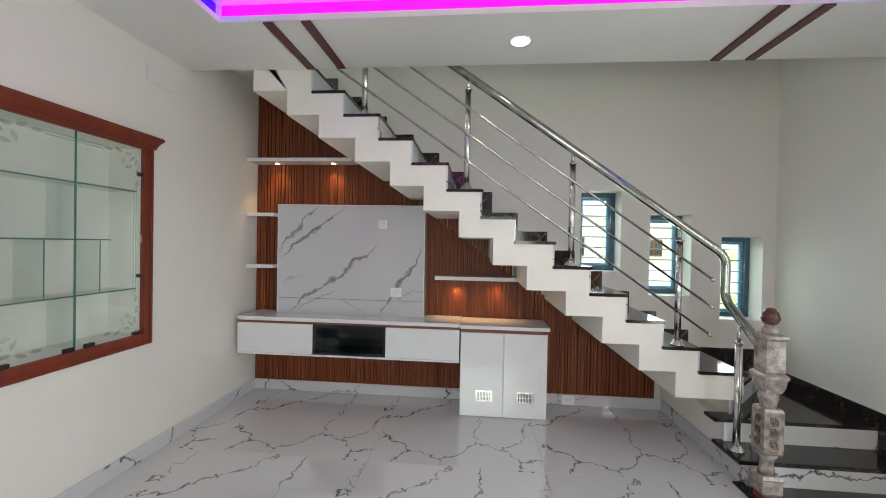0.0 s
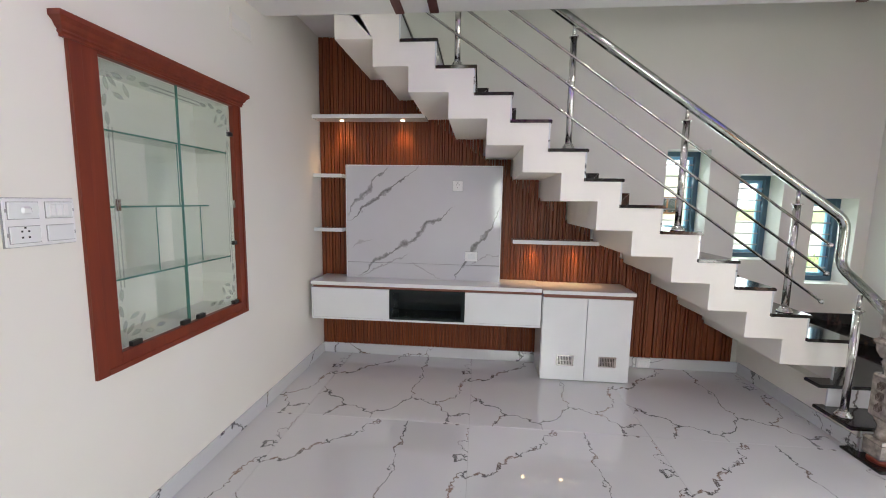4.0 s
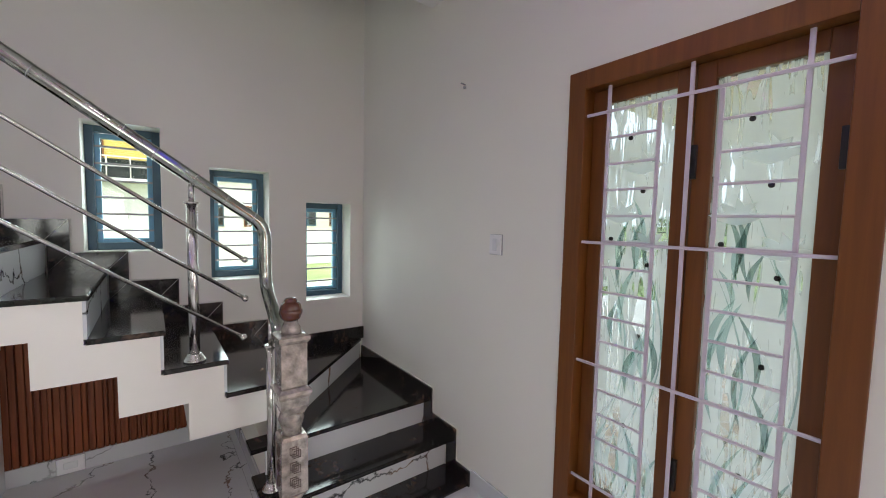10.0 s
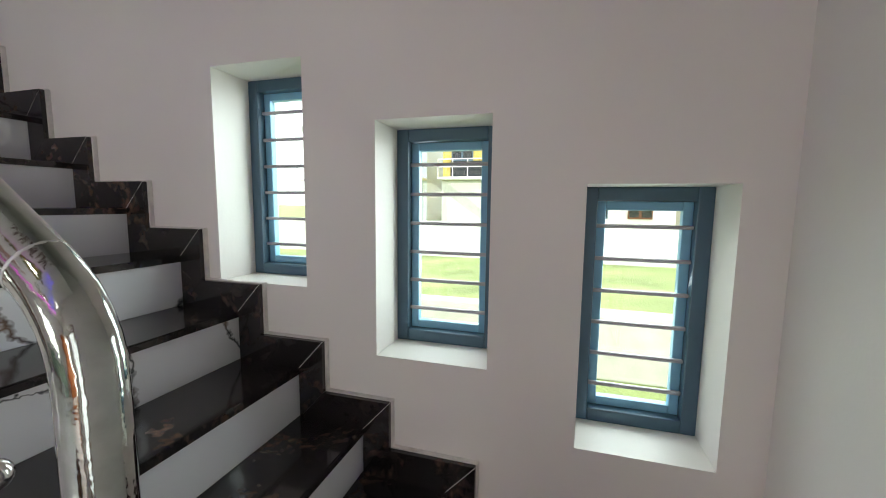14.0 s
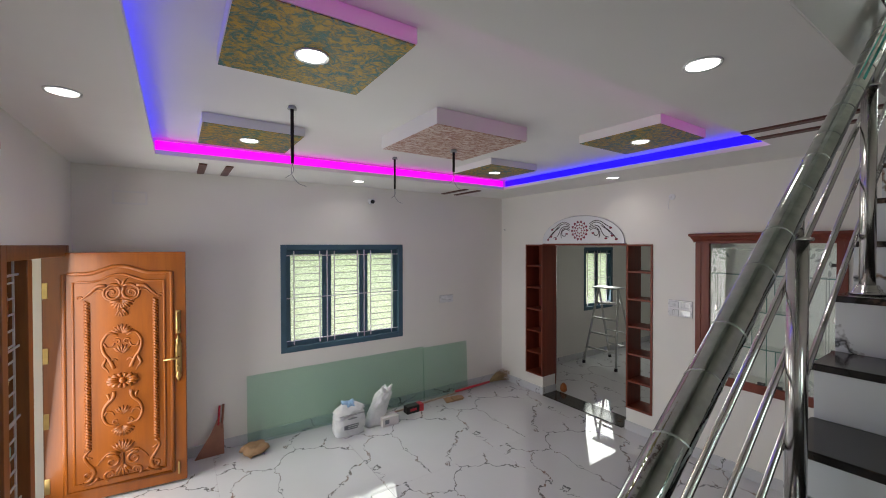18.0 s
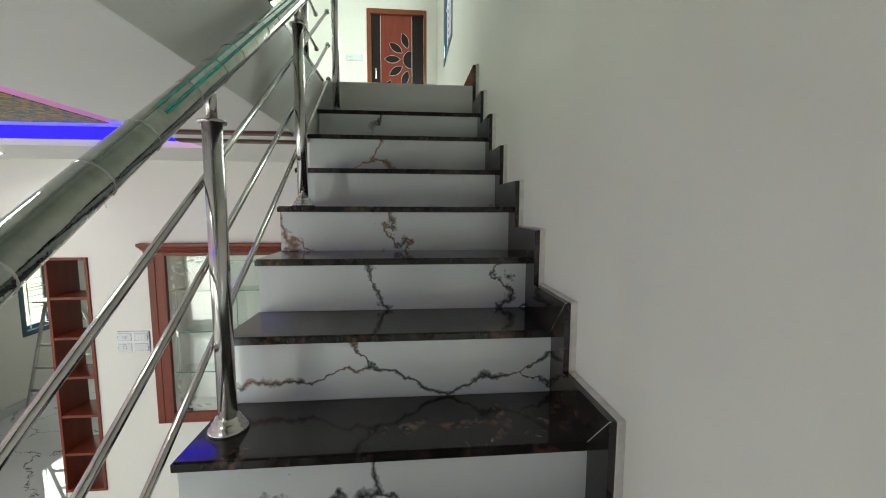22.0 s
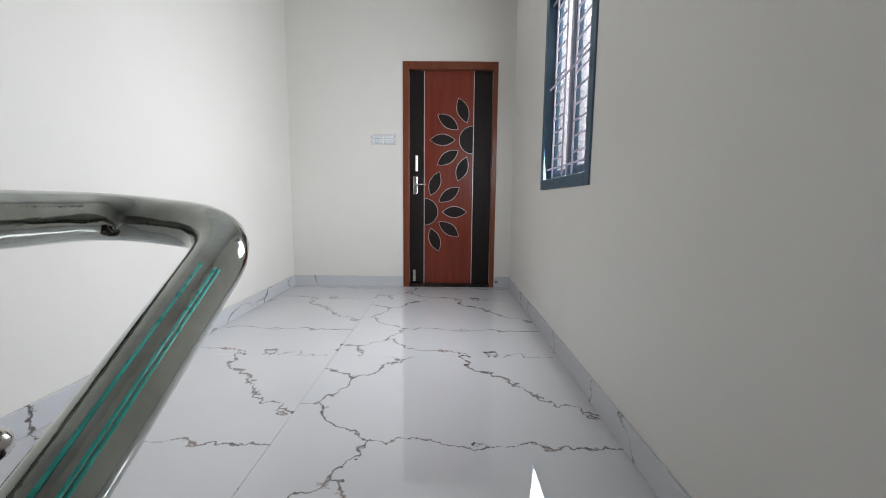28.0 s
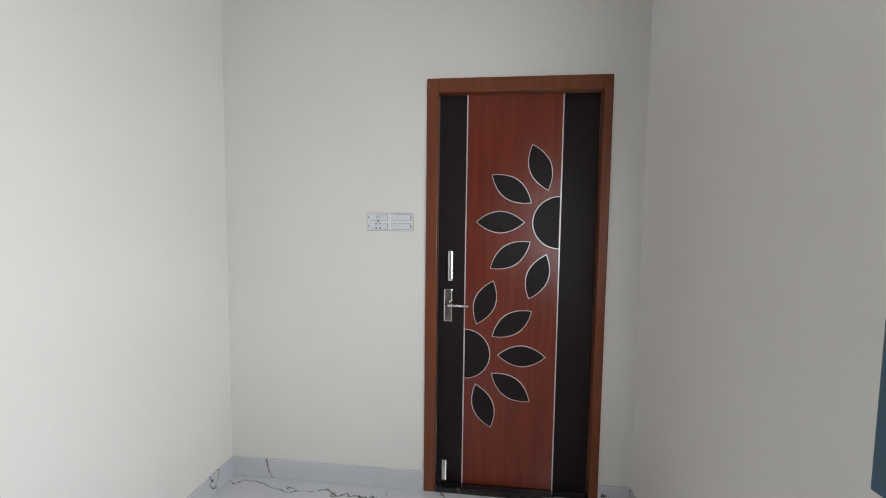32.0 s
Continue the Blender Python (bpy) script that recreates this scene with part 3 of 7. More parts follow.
# ---- plan ----
EX, SY, UZ, CZ, IZ, TOPZ = 4.845, -5.06, 3.185, 2.742, 2.872, 5.89
UX, UY = -2.905, -2.035
NOSE = dict(zip(range(4, 19), (4.01, 3.727, 3.487, 3.243, 2.992, 2.739, 2.465, 2.224, 1.976, 1.716, 1.467, 1.202, 0.957, 0.71, 0.445)))
STEPZ = dict(zip(range(0, 19), (0.015, 0.17, 0.325, 0.482, 0.637, 0.795, 0.97, 1.147, 1.331, 1.502, 1.674, 1.868, 2.057, 2.236, 2.412, 2.586, 2.779, 2.96, 3.185)))
WIN = ((3.14, 3.505, 1.246, 1.992), (3.762, 4.125, 1.037, 1.783), (4.383, 4.736, 0.838, 1.586))
UWIN = (-1.775, -0.922, 4.065, 5.25)
EWIN = (-2.866, -1.969, 0.25, 2.067)
EDOOR = (-4.87, -3.385, 0.0, 2.048)
SWIN = (1.71, 3.19, 0.871, 2.048)
DWIN = (-2.88, -2.0, 0.84, 1.99)
SHOW = (-2.225, -1.365, 0.84, 2.055)

# ---- large structure ----
wall_north = setting("wall_north", wall_with("y", 0.0, 0.23, UX - 0.2, EX + 0.23, 0.0, TOPZ, [*WIN, UWIN]), WALL, "cream painted plaster wall beside the stairs", "wall")
wall_east = setting("wall_east", wall_with("x", EX, EX + 0.23, SY, 0.0, 0.0, TOPZ, [EWIN, EDOOR]), WALL, "cream painted plaster wall with the entrance", "wall")
wall_south = setting("wall_south", wall_with("y", SY - 0.23, SY, -5.0, EX + 0.23, 0.0, 3.1, [SWIN, DWIN]), WALL, "cream painted plaster wall", "wall")
wall_west = setting("wall_west", wall_with("x", -0.25, 0.0, SY, 0.0, 0.0, 2.97, [SHOW, (-4.24, -3.04, 0.0, 2.045), (-4.55, -4.24, 0.245, 2.045), (-3.04, -2.75, 0.245, 2.045)]), WALL, "cream painted plaster wall with an open archway", "wall")
bm = bmesh.new()
box(bm, -0.31, -0.25, SHOW[0] - 0.1, SHOW[1] + 0.1, SHOW[2] - 0.1, SHOW[3] + 0.1)
setting("wall_niche_back", bm, WALL, "cream back wall of the display niche", "wall")
bm = bmesh.new()
box(bm, -5.2, -5.0, SY, 0.0, 0, 3.0)
box(bm, -5.0, -0.312, -1.6, -1.4, 0, 3.0)
box(bm, -0.311, -0.251, -1.6, -1.4, 0, 0.76)
box(bm, -0.311, -0.251, -1.6, -1.4, 2.13, 2.96)
setting("wall_dining", bm, WALL, "cream painted walls of the dining room", "wall")
setting("wall_upper_south", wall_with("y", UY - 0.2, UY, UX - 0.2, EX, UZ, TOPZ, []), WALL, "pale painted wall of the upper passage", "wall")
setting("wall_upper_west", wall_with("x", UX - 0.2, UX, UY, 0.0, UZ, TOPZ, [(-1.0, -0.152, UZ, UZ + 2.03)]), WALL, "pale painted end wall with a door", "wall")
bm = bmesh.new()
box(bm, UX - 0.9, UX - 0.8, -1.6, 0.2, UZ, UZ + 2.4)
setting("wall_behind_door", bm, WALL)
bm = bmesh.new()
box(bm, UX - 0.2, EX + 0.23, UY - 0.2, 0.23, TOPZ, TOPZ + 0.15)
setting("ceiling_upper", bm, WHITE, "white ceiling of the upper passage", "ceiling")
bm = bmesh.new()
box(bm, -5.2, -0.0, SY - 0.23, 0.0, 2.97, 3.1)
setting("ceiling_dining", bm, WHITE, "white ceiling", "ceiling")

# the slab of the upper floor, and the false ceiling with its sunk tray
bm = bmesh.new()
box(bm, UX - 0.2, 0.51, UY - 0.2, -0.001, 2.971, UZ - 0.012)
box(bm, 0.51, EX - 0.001, UY - 0.2, -0.9575, 2.975, UZ - 0.02)
box(bm, 0.52, EX - 0.001, -0.957, -0.952, CZ, UZ - 0.021)
setting("slab_upper", bm, WHITE, "white edge of the upper floor slab", "floor slab")
TX0, TX1, TY0, TY1 = 0.655, 4.245, -4.30, -1.575
bm = bmesh.new()
for x0, x1, y0, y1 in ((0.001, EX - 0.001, SY + 0.001, TY0), (0.001, EX - 0.001, TY1, -0.958), (0.001, TX0, TY0, TY1), (TX1, EX - 0.001, TY0, TY1)):
    box(bm, x0, x1, y0, y1, CZ, CZ + 0.035)
box(bm, 0.001, EX - 0.001, -0.985, -0.96, CZ + 0.035, 2.974)
box(bm, 0.001, EX - 0.001, SY + 0.001, -0.99, IZ, IZ + 0.05)
for x0, x1, y0, y1 in ((TX0 - 0.06, TX1 + 0.06, TY0 - 0.09, TY0 - 0.05), (TX0 - 0.06, TX1 + 0.06, TY1 + 0.05, TY1 + 0.09), (TX0 - 0.09, TX0 - 0.05, TY0 - 0.05, TY1 + 0.05), (TX1 + 0.05, TX1 + 0.09, TY0 - 0.05, TY1 + 0.05)):
    box(bm, x0, x1, y0, y1, CZ + 0.036, IZ - 0.001)
setting("ceiling", bm, WHITE, "white false ceiling with a sunk rectangular tray", "ceiling")


def floor_slab(name, x0, x1, y0, y1, z, label):
    bm = bmesh.new()
    box(bm, x0, x1, y0, y1, z - 0.16 if z < 1 else z - 0.012, z - 0.006)
    return setting(name, bm, GREYPL, label, "floor")


floor = floor_slab("floor", -5.0, EX + 0.1, SY, 0.0, 0.0, "glossy white marble-look tiles with dark crack veins")
floor_up = floor_slab("floor_upper", UX, EX, UY, -0.97, UZ, "glossy white marble-look tiles on the upper floor")

# skirting of marble
bm = bmesh.new()
for x0, x1, y0, y1 in ((0.0, 0.012, SY, -4.56), (0.0, 0.012, -2.77, -0.04), (0.012, 3.873, -0.047, -0.035), (EX - 0.012, EX, -3.385, -1.42), (EX - 0.012, EX, SY, -4.87), (0.012, EX - 0.012, SY, SY + 0.012), (3.873, 3.885, -1.20, -0.047), (3.885, 3.95, -1.212, -1.20)):
    bbox(x0, x1, y0, y1, 0.0, 0.10, 0.002, 1, bm)
for x0, x1, y0, y1 in ((0.0, 0.012, -4.56, -4.24), (0.0, 0.012, -3.04, -2.77), (-0.25, 0.012, -4.24, -4.228), (-0.25, 0.012, -3.052, -3.04), (-4.99, -0.25, SY, SY + 0.012), (-5.0, -4.988, SY, -1.6), (-0.262, -0.25, -3.06, -1.6)):
    bbox(x0, x1, y0, y1, 0.0, 0.10, 0.002, 1, bm)
setting("baseboard", bm, SKIRT, "grey-white marble skirting with dark veins", "skirting")
bm = bmesh.new()
bbox(UX, UX + 0.012, UY, -1.0, UZ, UZ + 0.10, 0.002, 1, bm)
bbox(UX, UX + 0.012, -0.152, 0.0, UZ, UZ + 0.10, 0.002, 1, bm)
bbox(UX, EX, UY, UY + 0.012, UZ, UZ + 0.10, 0.002, 1, bm)
bbox(UX, 0.016, -0.012, 0.0, UZ, UZ + 0.10, 0.002, 1, bm)
setting("baseboard_upper", bm, SKIRT, "grey-white marble skirting of the upper passage", "skirting")

# ---- staircase ----
stairs = thing("staircase", (3.0, -0.5, 0.0), "white concrete staircase with black granite treads and marble risers", "staircase")
TOOTH = lambda k: 0.046 if k > 15 else 0.078
top, low = [(0.40, UZ - 0.03), (NOSE[18] - 0.02, UZ - 0.03)], []
for k in range(17, 3, -1):
    top += [(NOSE[k + 1] - 0.02, STEPZ[k] - 0.022), (NOSE[k] - 0.02, STEPZ[k] - 0.022)]
for k in range(17, 4, -1):
    zb = STEPZ[k] - (0.348 if k < 16 else 0.37)
    low += [(NOSE[k + 1] + TOOTH(k + 1), zb), (NOSE[k] + TOOTH(k) if k > 5 else NOSE[5] + 0.26, zb)]
low[-1] = (low[-1][0], low[-2][1])
poly = top + [(NOSE[4] - 0.02, low[-1][1])] + list(reversed(low[:-1])) + [(low[0][0], UZ - 0.16), (0.40, UZ - 0.16)]
part("body", prism(poly, "y", -0.94, -0.001), STAIRPAINT, stairs, "white painted saw-tooth concrete flight")
bm = bmesh.new()
box(bm, 3.885, EX - 0.001, -1.18, -0.94, 0, STEPZ[1] - 0.021)
box(bm, 3.885, EX - 0.001, -0.94, -0.001, 0, STEPZ[2] - 0.021)
prism([(4.80, -0.001), (3.97, -0.001), (3.97, -0.86)], "z", STEPZ[2] - 0.02, STEPZ[3] - 0.021, bm)
part("winder_base", bm, STAIRPAINT, stairs, "cream plastered base under the turning steps")


def tread(pts, z, thick=0.022):
    b = prism(pts, "z", z - thick, z)
    bmesh.ops.bevel(b, geom=[e for e in b.edges if all(v.co.z > z - 1e-4 for v in e.verts)], offset=0.004, segments=2, affect="EDGES")
    return b


def rect(x0, x1, y0, y1):
    return [(x0, y0), (x1, y0), (x1, y1), (x0, y1)]


part("tread", tread(rect(3.82, EX - 0.012, -1.41, -1.15), 0.015, 0.015), GRANITE, stairs)
part("tread", tread(rect(3.82, EX - 0.012, -1.21, -0.92), STEPZ[1]), GRANITE, stairs)
part("tread", tread([(3.81, -0.965), (EX - 0.012, -0.965), (EX - 0.012, -0.012), (4.77, -0.012), (3.985, -0.84), (3.81, -0.84)], STEPZ[2]), GRANITE, stairs)
part("tread", tread([(3.965, -0.893), (4.828, -0.012), (3.965, -0.012)], STEPZ[3]), GRANITE, stairs)
part("tread", tread(rect(NOSE[5] - 0.015, 4.02, -0.957, -0.012), STEPZ[4]), GRANITE, stairs)
for k in range(5, 18):
    part("tread", tread(rect(NOSE[k + 1] - 0.012, NOSE[k], -0.948, -0.012), STEPZ[k]), GRANITE, stairs)
part("tread", tread([(0.017, -1.225), (0.017, -0.012), (NOSE[18], -0.012), (NOSE[18], -0.950), (EX - 0.01, -0.950), (EX - 0.01, -1.225)], UZ + 0.006, 0.024), GRANITE, stairs, "black granite landing edge")
part("riser", bbox(3.90, EX - 0.012, -1.192, -1.18, 0.015, STEPZ[1] - 0.022, 0.001, 1), RISER, stairs)
part("riser", bbox(3.88, EX - 0.012, -0.952, -0.94, STEPZ[1], STEPZ[2] - 0.022, 0.001, 1), RISER, stairs)
_a, _b = Vector((4.818, -0.012)), Vector((3.965, -0.878))
_n = Vector((_b - _a).normalized().yx) * 0.012
_n.y = -_n.y
part("riser", prism([tuple(_a), tuple(_b), tuple(_b + _n), tuple(_a + _n)], "z", STEPZ[2], STEPZ[3] - 0.022), RISER, stairs)
part("riser", bbox(3.995, 4.007, -0.94, -0.012, STEPZ[3], STEPZ[4] - 0.022, 0.001, 1), RISER, stairs)
for k in range(5, 19):
    part("riser", bbox(NOSE[k] - 0.02, NOSE[k] - 0.008, -0.94, -0.012, STEPZ[k - 1], (STEPZ[k] if k < 18 else UZ + 0.004) - 0.022, 0.001, 1), RISER, stairs)
# granite skirting up the walls: mitred slabs on a lighter mortar bed
SK, SKW, SKY = 0.10, 0.092, -0.033
MORTAR = plain("white_cement_edge", (0.70, 0.68, 0.64), 0.8, var=0.12, scale=30, bump=0.6, fine=120, depth=0.002)
TOPS = {k: (STEPZ[k] if k < 18 else UZ + 0.006) for k in range(3, 19)}


def skirt(pts, axis, a, b, grow=()):
    """One slab of skirting with its mortar behind it."""
    part("skirting_piece", prism(pts, axis, a, a + (b - a) * 0.55), GRANITE, stairs)
    part("mortar_bed", prism(grow or pts, axis, a + (b - a) * 0.5, b), MORTAR, stairs, "rough white cement edge")


for k in range(4, 19):
    z, below, n = TOPS[k], TOPS[k - 1], NOSE[k]
    x0, x1 = (NOSE[k + 1] if k < 18 else 0.017), n + SKW
    inner = (x0 + SKW if k < 18 else x0, z + SK)
    m = 0.0012
    skirt([(x0, z), (n - m, z), (x1 - m, z + SK), inner], "y", SKY, -0.0005, [(x0, z), (n, z), (x1 + 0.004, z + SK + 0.004), (inner[0], inner[1] + 0.005)])
    low = below + SK if k > 4 else below
    skirt([(n, below + m), (x1, low + m), (x1, z + SK - m), (n, z - m)], "y", SKY, -0.0005, [(n, below), (x1 + 0.006, low), (x1 + 0.006, z + SK + 0.004), (n, z)])
    part("mitre_line", prism([(n - m, z), (n + m, z), (x1 + m, z + SK), (x1 - m, z + SK)], "y", SKY + 0.0006, SKY + 0.004), MORTAR, stairs, "pale mitre joint")
skirt(rect(4.10, EX - 0.001, STEPZ[3], STEPZ[3] + SK), "y", -0.024, -0.0005)
for y0, y1, y2, z, below in ((0.0, -0.965, -1.045, STEPZ[2], STEPZ[1]), (-1.045, -1.21, -1.29, STEPZ[1], STEPZ[0]), (-1.29, -1.41, -1.42, 0.015, 0.0)):
    top = z + SK - (0.03 if z < 0.1 else 0)
    a0 = y0 - 0.024 if y0 == 0 else y0
    skirt([(a0, z), (y1, z), (y1, below), (y2, below), (y2, top), (a0, top)], "x", EX - 0.022, EX - 0.0005)

# ---- railings ----
RY = -0.882
FILMEDGE = plain("film_edge", (0.62, 0.64, 0.62), 0.2, 0.4, var=0.1, bump=0.2)


def post(at, height, neck, parent, r=0.0215):
    x, y, z = at
    p = part("post", lathe([(r, 0.01), (r, height)], (x, y, z), 20), STEEL, parent)
    part("base_flange", lathe([(0.046, 0.0), (0.046, 0.008), (0.041, 0.012), (0.038, 0.013), (0.038, 0.021), (0.033, 0.024), (0.031, 0.025), (0.030, 0.034), (r, 0.037)], (x, y, z), 22), STEEL, p)
    part("collar", lathe([(0.030, height - 0.004), (0.031, height + 0.003), (0.022, height + 0.006), (0.014, height + 0.008)], (x, y, z), 20), STEEL, p)
    part("neck", lathe([(0.012, height + 0.008), (0.012, height + neck)], (x, y, z), 14), STEEL, p)


railing = thing("stair_railing", (3.9, RY, 0.172), "polished steel stair railing, handrail still wrapped in film", "railing")
SLOPE = 0.7045
RZ = lambda x: 1.638 + (3.60 - x) * SLOPE
for k, x in ((5, 3.597), (8, 2.857), (11, 2.101), (14, 1.331), (17, 0.56)):
    post((x, RY if k < 17 else -0.864, STEPZ[k]), 0.728, 0.085, railing)
post((3.884, -1.075, STEPZ[1]), 0.70, 0.10, railing)
hand = bend([(3.90, -1.275, 0.87), (3.903, -1.05, 1.02), (3.905, RY, 1.12), (3.905, RY, RZ(3.905)), (0.78, RY, RZ(0.78)), (0.54, -0.855, RZ(0.54)), (0.285, -0.855, 3.955), (0.262, -1.03, 3.972), (EX - 0.005, -1.03, 3.985)], 0.07, 6)
part("handrail", tube(hand, 0.029, 18), WRAP, railing, "thick steel handrail wrapped in creased clear film")
# teal lines along the film
TEAL = plain("teal_film_lines", (0.05, 0.60, 0.52), 0.3, var=0.3, scale=30, bump=0)
for _a in (38, 46, 72):
    _o = Vector((0.5774 * math.sin(radians(_a)), math.cos(radians(_a)), 0.8165 * math.sin(radians(_a)))) * 0.0288
    part("film_line", tube([Vector(q) + _o for q in ((2.3, RY, RZ(2.3)), (0.78, RY, RZ(0.78)), (0.54, -0.855, RZ(0.54)), (0.36, -0.855, RZ(0.54) + 0.18 * (3.955 - RZ(0.54)) / 0.255))], 0.0017, 5), TEAL, railing, "thin teal line along the film")
# turns of film round the handrail
_x = 3.85
random.seed(4)
while _x > 1.0:
    z = RZ(_x)
    a = Vector((_x, RY, z))
    b = a + Vector((-1.0, random.uniform(-0.25, 0.25), SLOPE + random.uniform(-0.2, 0.2))) * 0.004
    part("film_turn", tube([a, (a + b) / 2, b], 0.0, 18, None, True, [0.0288, 0.0303, 0.0288]), FILMEDGE, railing)
    _x -= random.uniform(0.09, 0.16)
for j, (dz, e) in enumerate(((0.611, 3.80), (0.422, 3.80), (0.225, 3.79))):
    zz = lambda x: STEPZ[5] + dz + (3.60 - x) * 0.703
    b0 = part("mid_rail", tube([(e, RY - 0.031, zz(e)), (0.535, RY - 0.031, zz(0.535))], 0.0085, 12), STEEL, railing)
    part("end_ball", ball((e + 0.006, RY - 0.031, zz(e) - 0.004), 0.016), STEEL, b0)
    part("end_ball", ball((0.53, RY - 0.031, zz(0.53)), 0.016), STEEL, b0)
upper_rail = thing("landing_railing", (0.6, -1.03, UZ + 0.006), "polished steel landing railing along the stair void", "railing")
for i in range(6):
    post((0.60 + i * 0.82, -1.03, UZ + 0.006), 0.728, 0.07, upper_rail)
part("red_film_scrap", lathe([(0.0495, 0.001), (0.0495, 0.014), (0.0485, 0.0145)], (0.60, -1.03, UZ + 0.006), 22), RED, upper_rail, "scrap of red film round a base")
for z in (3.779, 3.586, 3.384):
    b0 = part("mid_rail", tube([(0.453, -0.997, z), (EX - 0.005, -0.997, z)], 0.0085, 12), STEEL, upper_rail)
    part("end_ball", ball((0.448, -0.997, z), 0.016), STEEL, b0)

# the carving's shade is put into this darker wood colour
FRETWOOD = plain("shaded_carved_wood", (0.085, 0.055, 0.045), 0.5, var=0.2, scale=20)
FINIALWOOD = wood("dark_varnished_wood", (0.05, 0.014, 0.007), (0.13, 0.04, 0.02), 0.25, (9, 9, 0.8), coat=0.5)
# carved newel post in cling film
newel = thing("newel_post", (3.912, -1.303, 0.015), "carved wooden newel post wrapped in clear film", "newel post")
NC = (3.912, -1.303, 0.015)
part("foot", lathe([(0.066, 0.0), (0.068, 0.012), (0.062, 0.03)], NC, 24), REDWOOD, newel)
part("shaft", lathe([(0.056, 0.03), (0.064, 0.045), (0.064, 0.12), (0.070, 0.128), (0.058, 0.145)], NC, 4, None, True), FILM, newel, "film-wrapped square block")
part("turned_neck", lathe([(0.050, 0.145), (0.044, 0.18), (0.038, 0.205), (0.044, 0.23), (0.058, 0.25), (0.062, 0.27)], NC, 24), FILM, newel)
part("carved_block", lathe([(0.055, 0.268), (0.062, 0.28), (0.062, 0.52), (0.055, 0.535)], NC, 4, None, True), FILM, newel, "film-wrapped block with carved fret squares")
part("turned_neck", lathe([(0.05, 0.535), (0.045, 0.55), (0.056, 0.58), (0.062, 0.60), (0.050, 0.63)], NC, 24), FILM, newel)
part("block_cap", lathe([(0.048, 0.625), (0.064, 0.66), (0.068, 0.70), (0.078, 0.715), (0.078, 0.73), (0.062, 0.742)], NC, 4, None, True), FILM, newel)
part("upper_block", lathe([(0.056, 0.742), (0.060, 0.75), (0.060, 0.93), (0.072, 0.945), (0.072, 0.96), (0.055, 0.968)], NC, 4, None, True), FILM, newel)
part("film_twist", lathe([(0.05, 0.965), (0.045, 0.99), (0.034, 1.01), (0.03, 1.03)], NC, 18), FILM, newel, "crumpled clear film")
part("finial", lathe([(0.022, 1.015), (0.040, 1.026), (0.048, 1.036), (0.047, 1.040), (0.053, 1.048), (0.055, 1.060), (0.053, 1.066), (0.049, 1.068), (0.050, 1.074), (0.046, 1.088), (0.036, 1.098), (0.030, 1.100), (0.031, 1.106), (0.024, 1.114), (0.010, 1.118)], NC, 28), FINIALWOOD, newel, "turned dark brown ball finial")
for s, (nx, ny) in enumerate(((0, -1), (-1, 0), (1, 0))):
    bm = bmesh.new()
    for i in range(3):
        cz = 0.015 + 0.335 + i * 0.066
        for du, dv in ((-0.009, 0.009), (0.009, -0.009), (0, 0)):
            for a, b, c, d in ((-0.017, 0.017, 0.014, 0.017), (-0.017, 0.017, -0.017, -0.014), (-0.017, -0.014, -0.014, 0.014), (0.014, 0.017, -0.014, 0.014)):
                if nx == 0:
                    box(bm, NC[0] + du + a, NC[0] + du + b, NC[1] - 0.0645, NC[1] - 0.061, cz + dv + c, cz + dv + d)
                else:
                    q = NC[0] + nx * 0.0628
                    box(bm, q - 0.0017, q + 0.0017, NC[1] + du + a, NC[1] + du + b, cz + dv + c, cz + dv + d)
    part("fret_carving", bm, FRETWOOD, newel, "dark interlaced fret squares")

newel.scale = (0.87, 0.87, 1.0)


# ---- windows and doors ----
def frame_y(name, x0, x1, z0, z1, y0, y1, w, mat, parent):
    """Four frame members in a plane of constant y."""
    for a, b, c, d in ((x0, x0 + w, z0, z1), (x1 - w, x1, z0, z1), (x0 + w, x1 - w, z0, z0 + w), (x0 + w, x1 - w, z1 - w, z1)):
        part(name, bbox(a, b, y0, y1, c, d, 0.004), mat, parent)


def frame_x(name, y0, y1, z0, z1, x0, x1, w, mat, parent, bottom=True):
    for a, b, c, d in ((y0, y0 + w, z0, z1), (y1 - w, y1, z0, z1), (y0 + w, y1 - w, z0, z0 + w), (y0 + w, y1 - w, z1 - w, z1)):
        if bottom or c > z0 or d > z0 + w + 0.001:
            part(name, bbox(x0, x1, a, b, c, d, 0.004), mat, parent)


for i, (x0, x1, z0, z1) in enumerate(WIN):
    w = tagged(new(f"window_{i + 1}"), "small slate-blue stair window with horizontal bars", "window", kind="structure")
    w.location = ((x0 + x1) / 2, 0.18, z0)
    frame_y("window_frame", x0, x1, z0, z1, 0.17, 0.235, 0.042, BLUE, w)
    frame_y("sash", x0 + 0.042, x1 - 0.042, z0 + 0.042, z1 - 0.042, 0.205, 0.235, 0.028, LIGHTBLUE, w)
    p = part("pane", bbox(x0 + 0.06, x1 - 0.06, 0.222, 0.226, z0 + 0.06, z1 - 0.06, 0), CLEAR, w)
    p.visible_shadow = False
    for j in range(6):
        z = z0 + 0.042 + (z1 - z0 - 0.084) * (j + 0.75) / 6.5
        part("bar", bbox(x0 + 0.042, x1 - 0.042, 0.19, 0.202, z - 0.006, z + 0.006, 0.002, 1), GREYBAR, w)


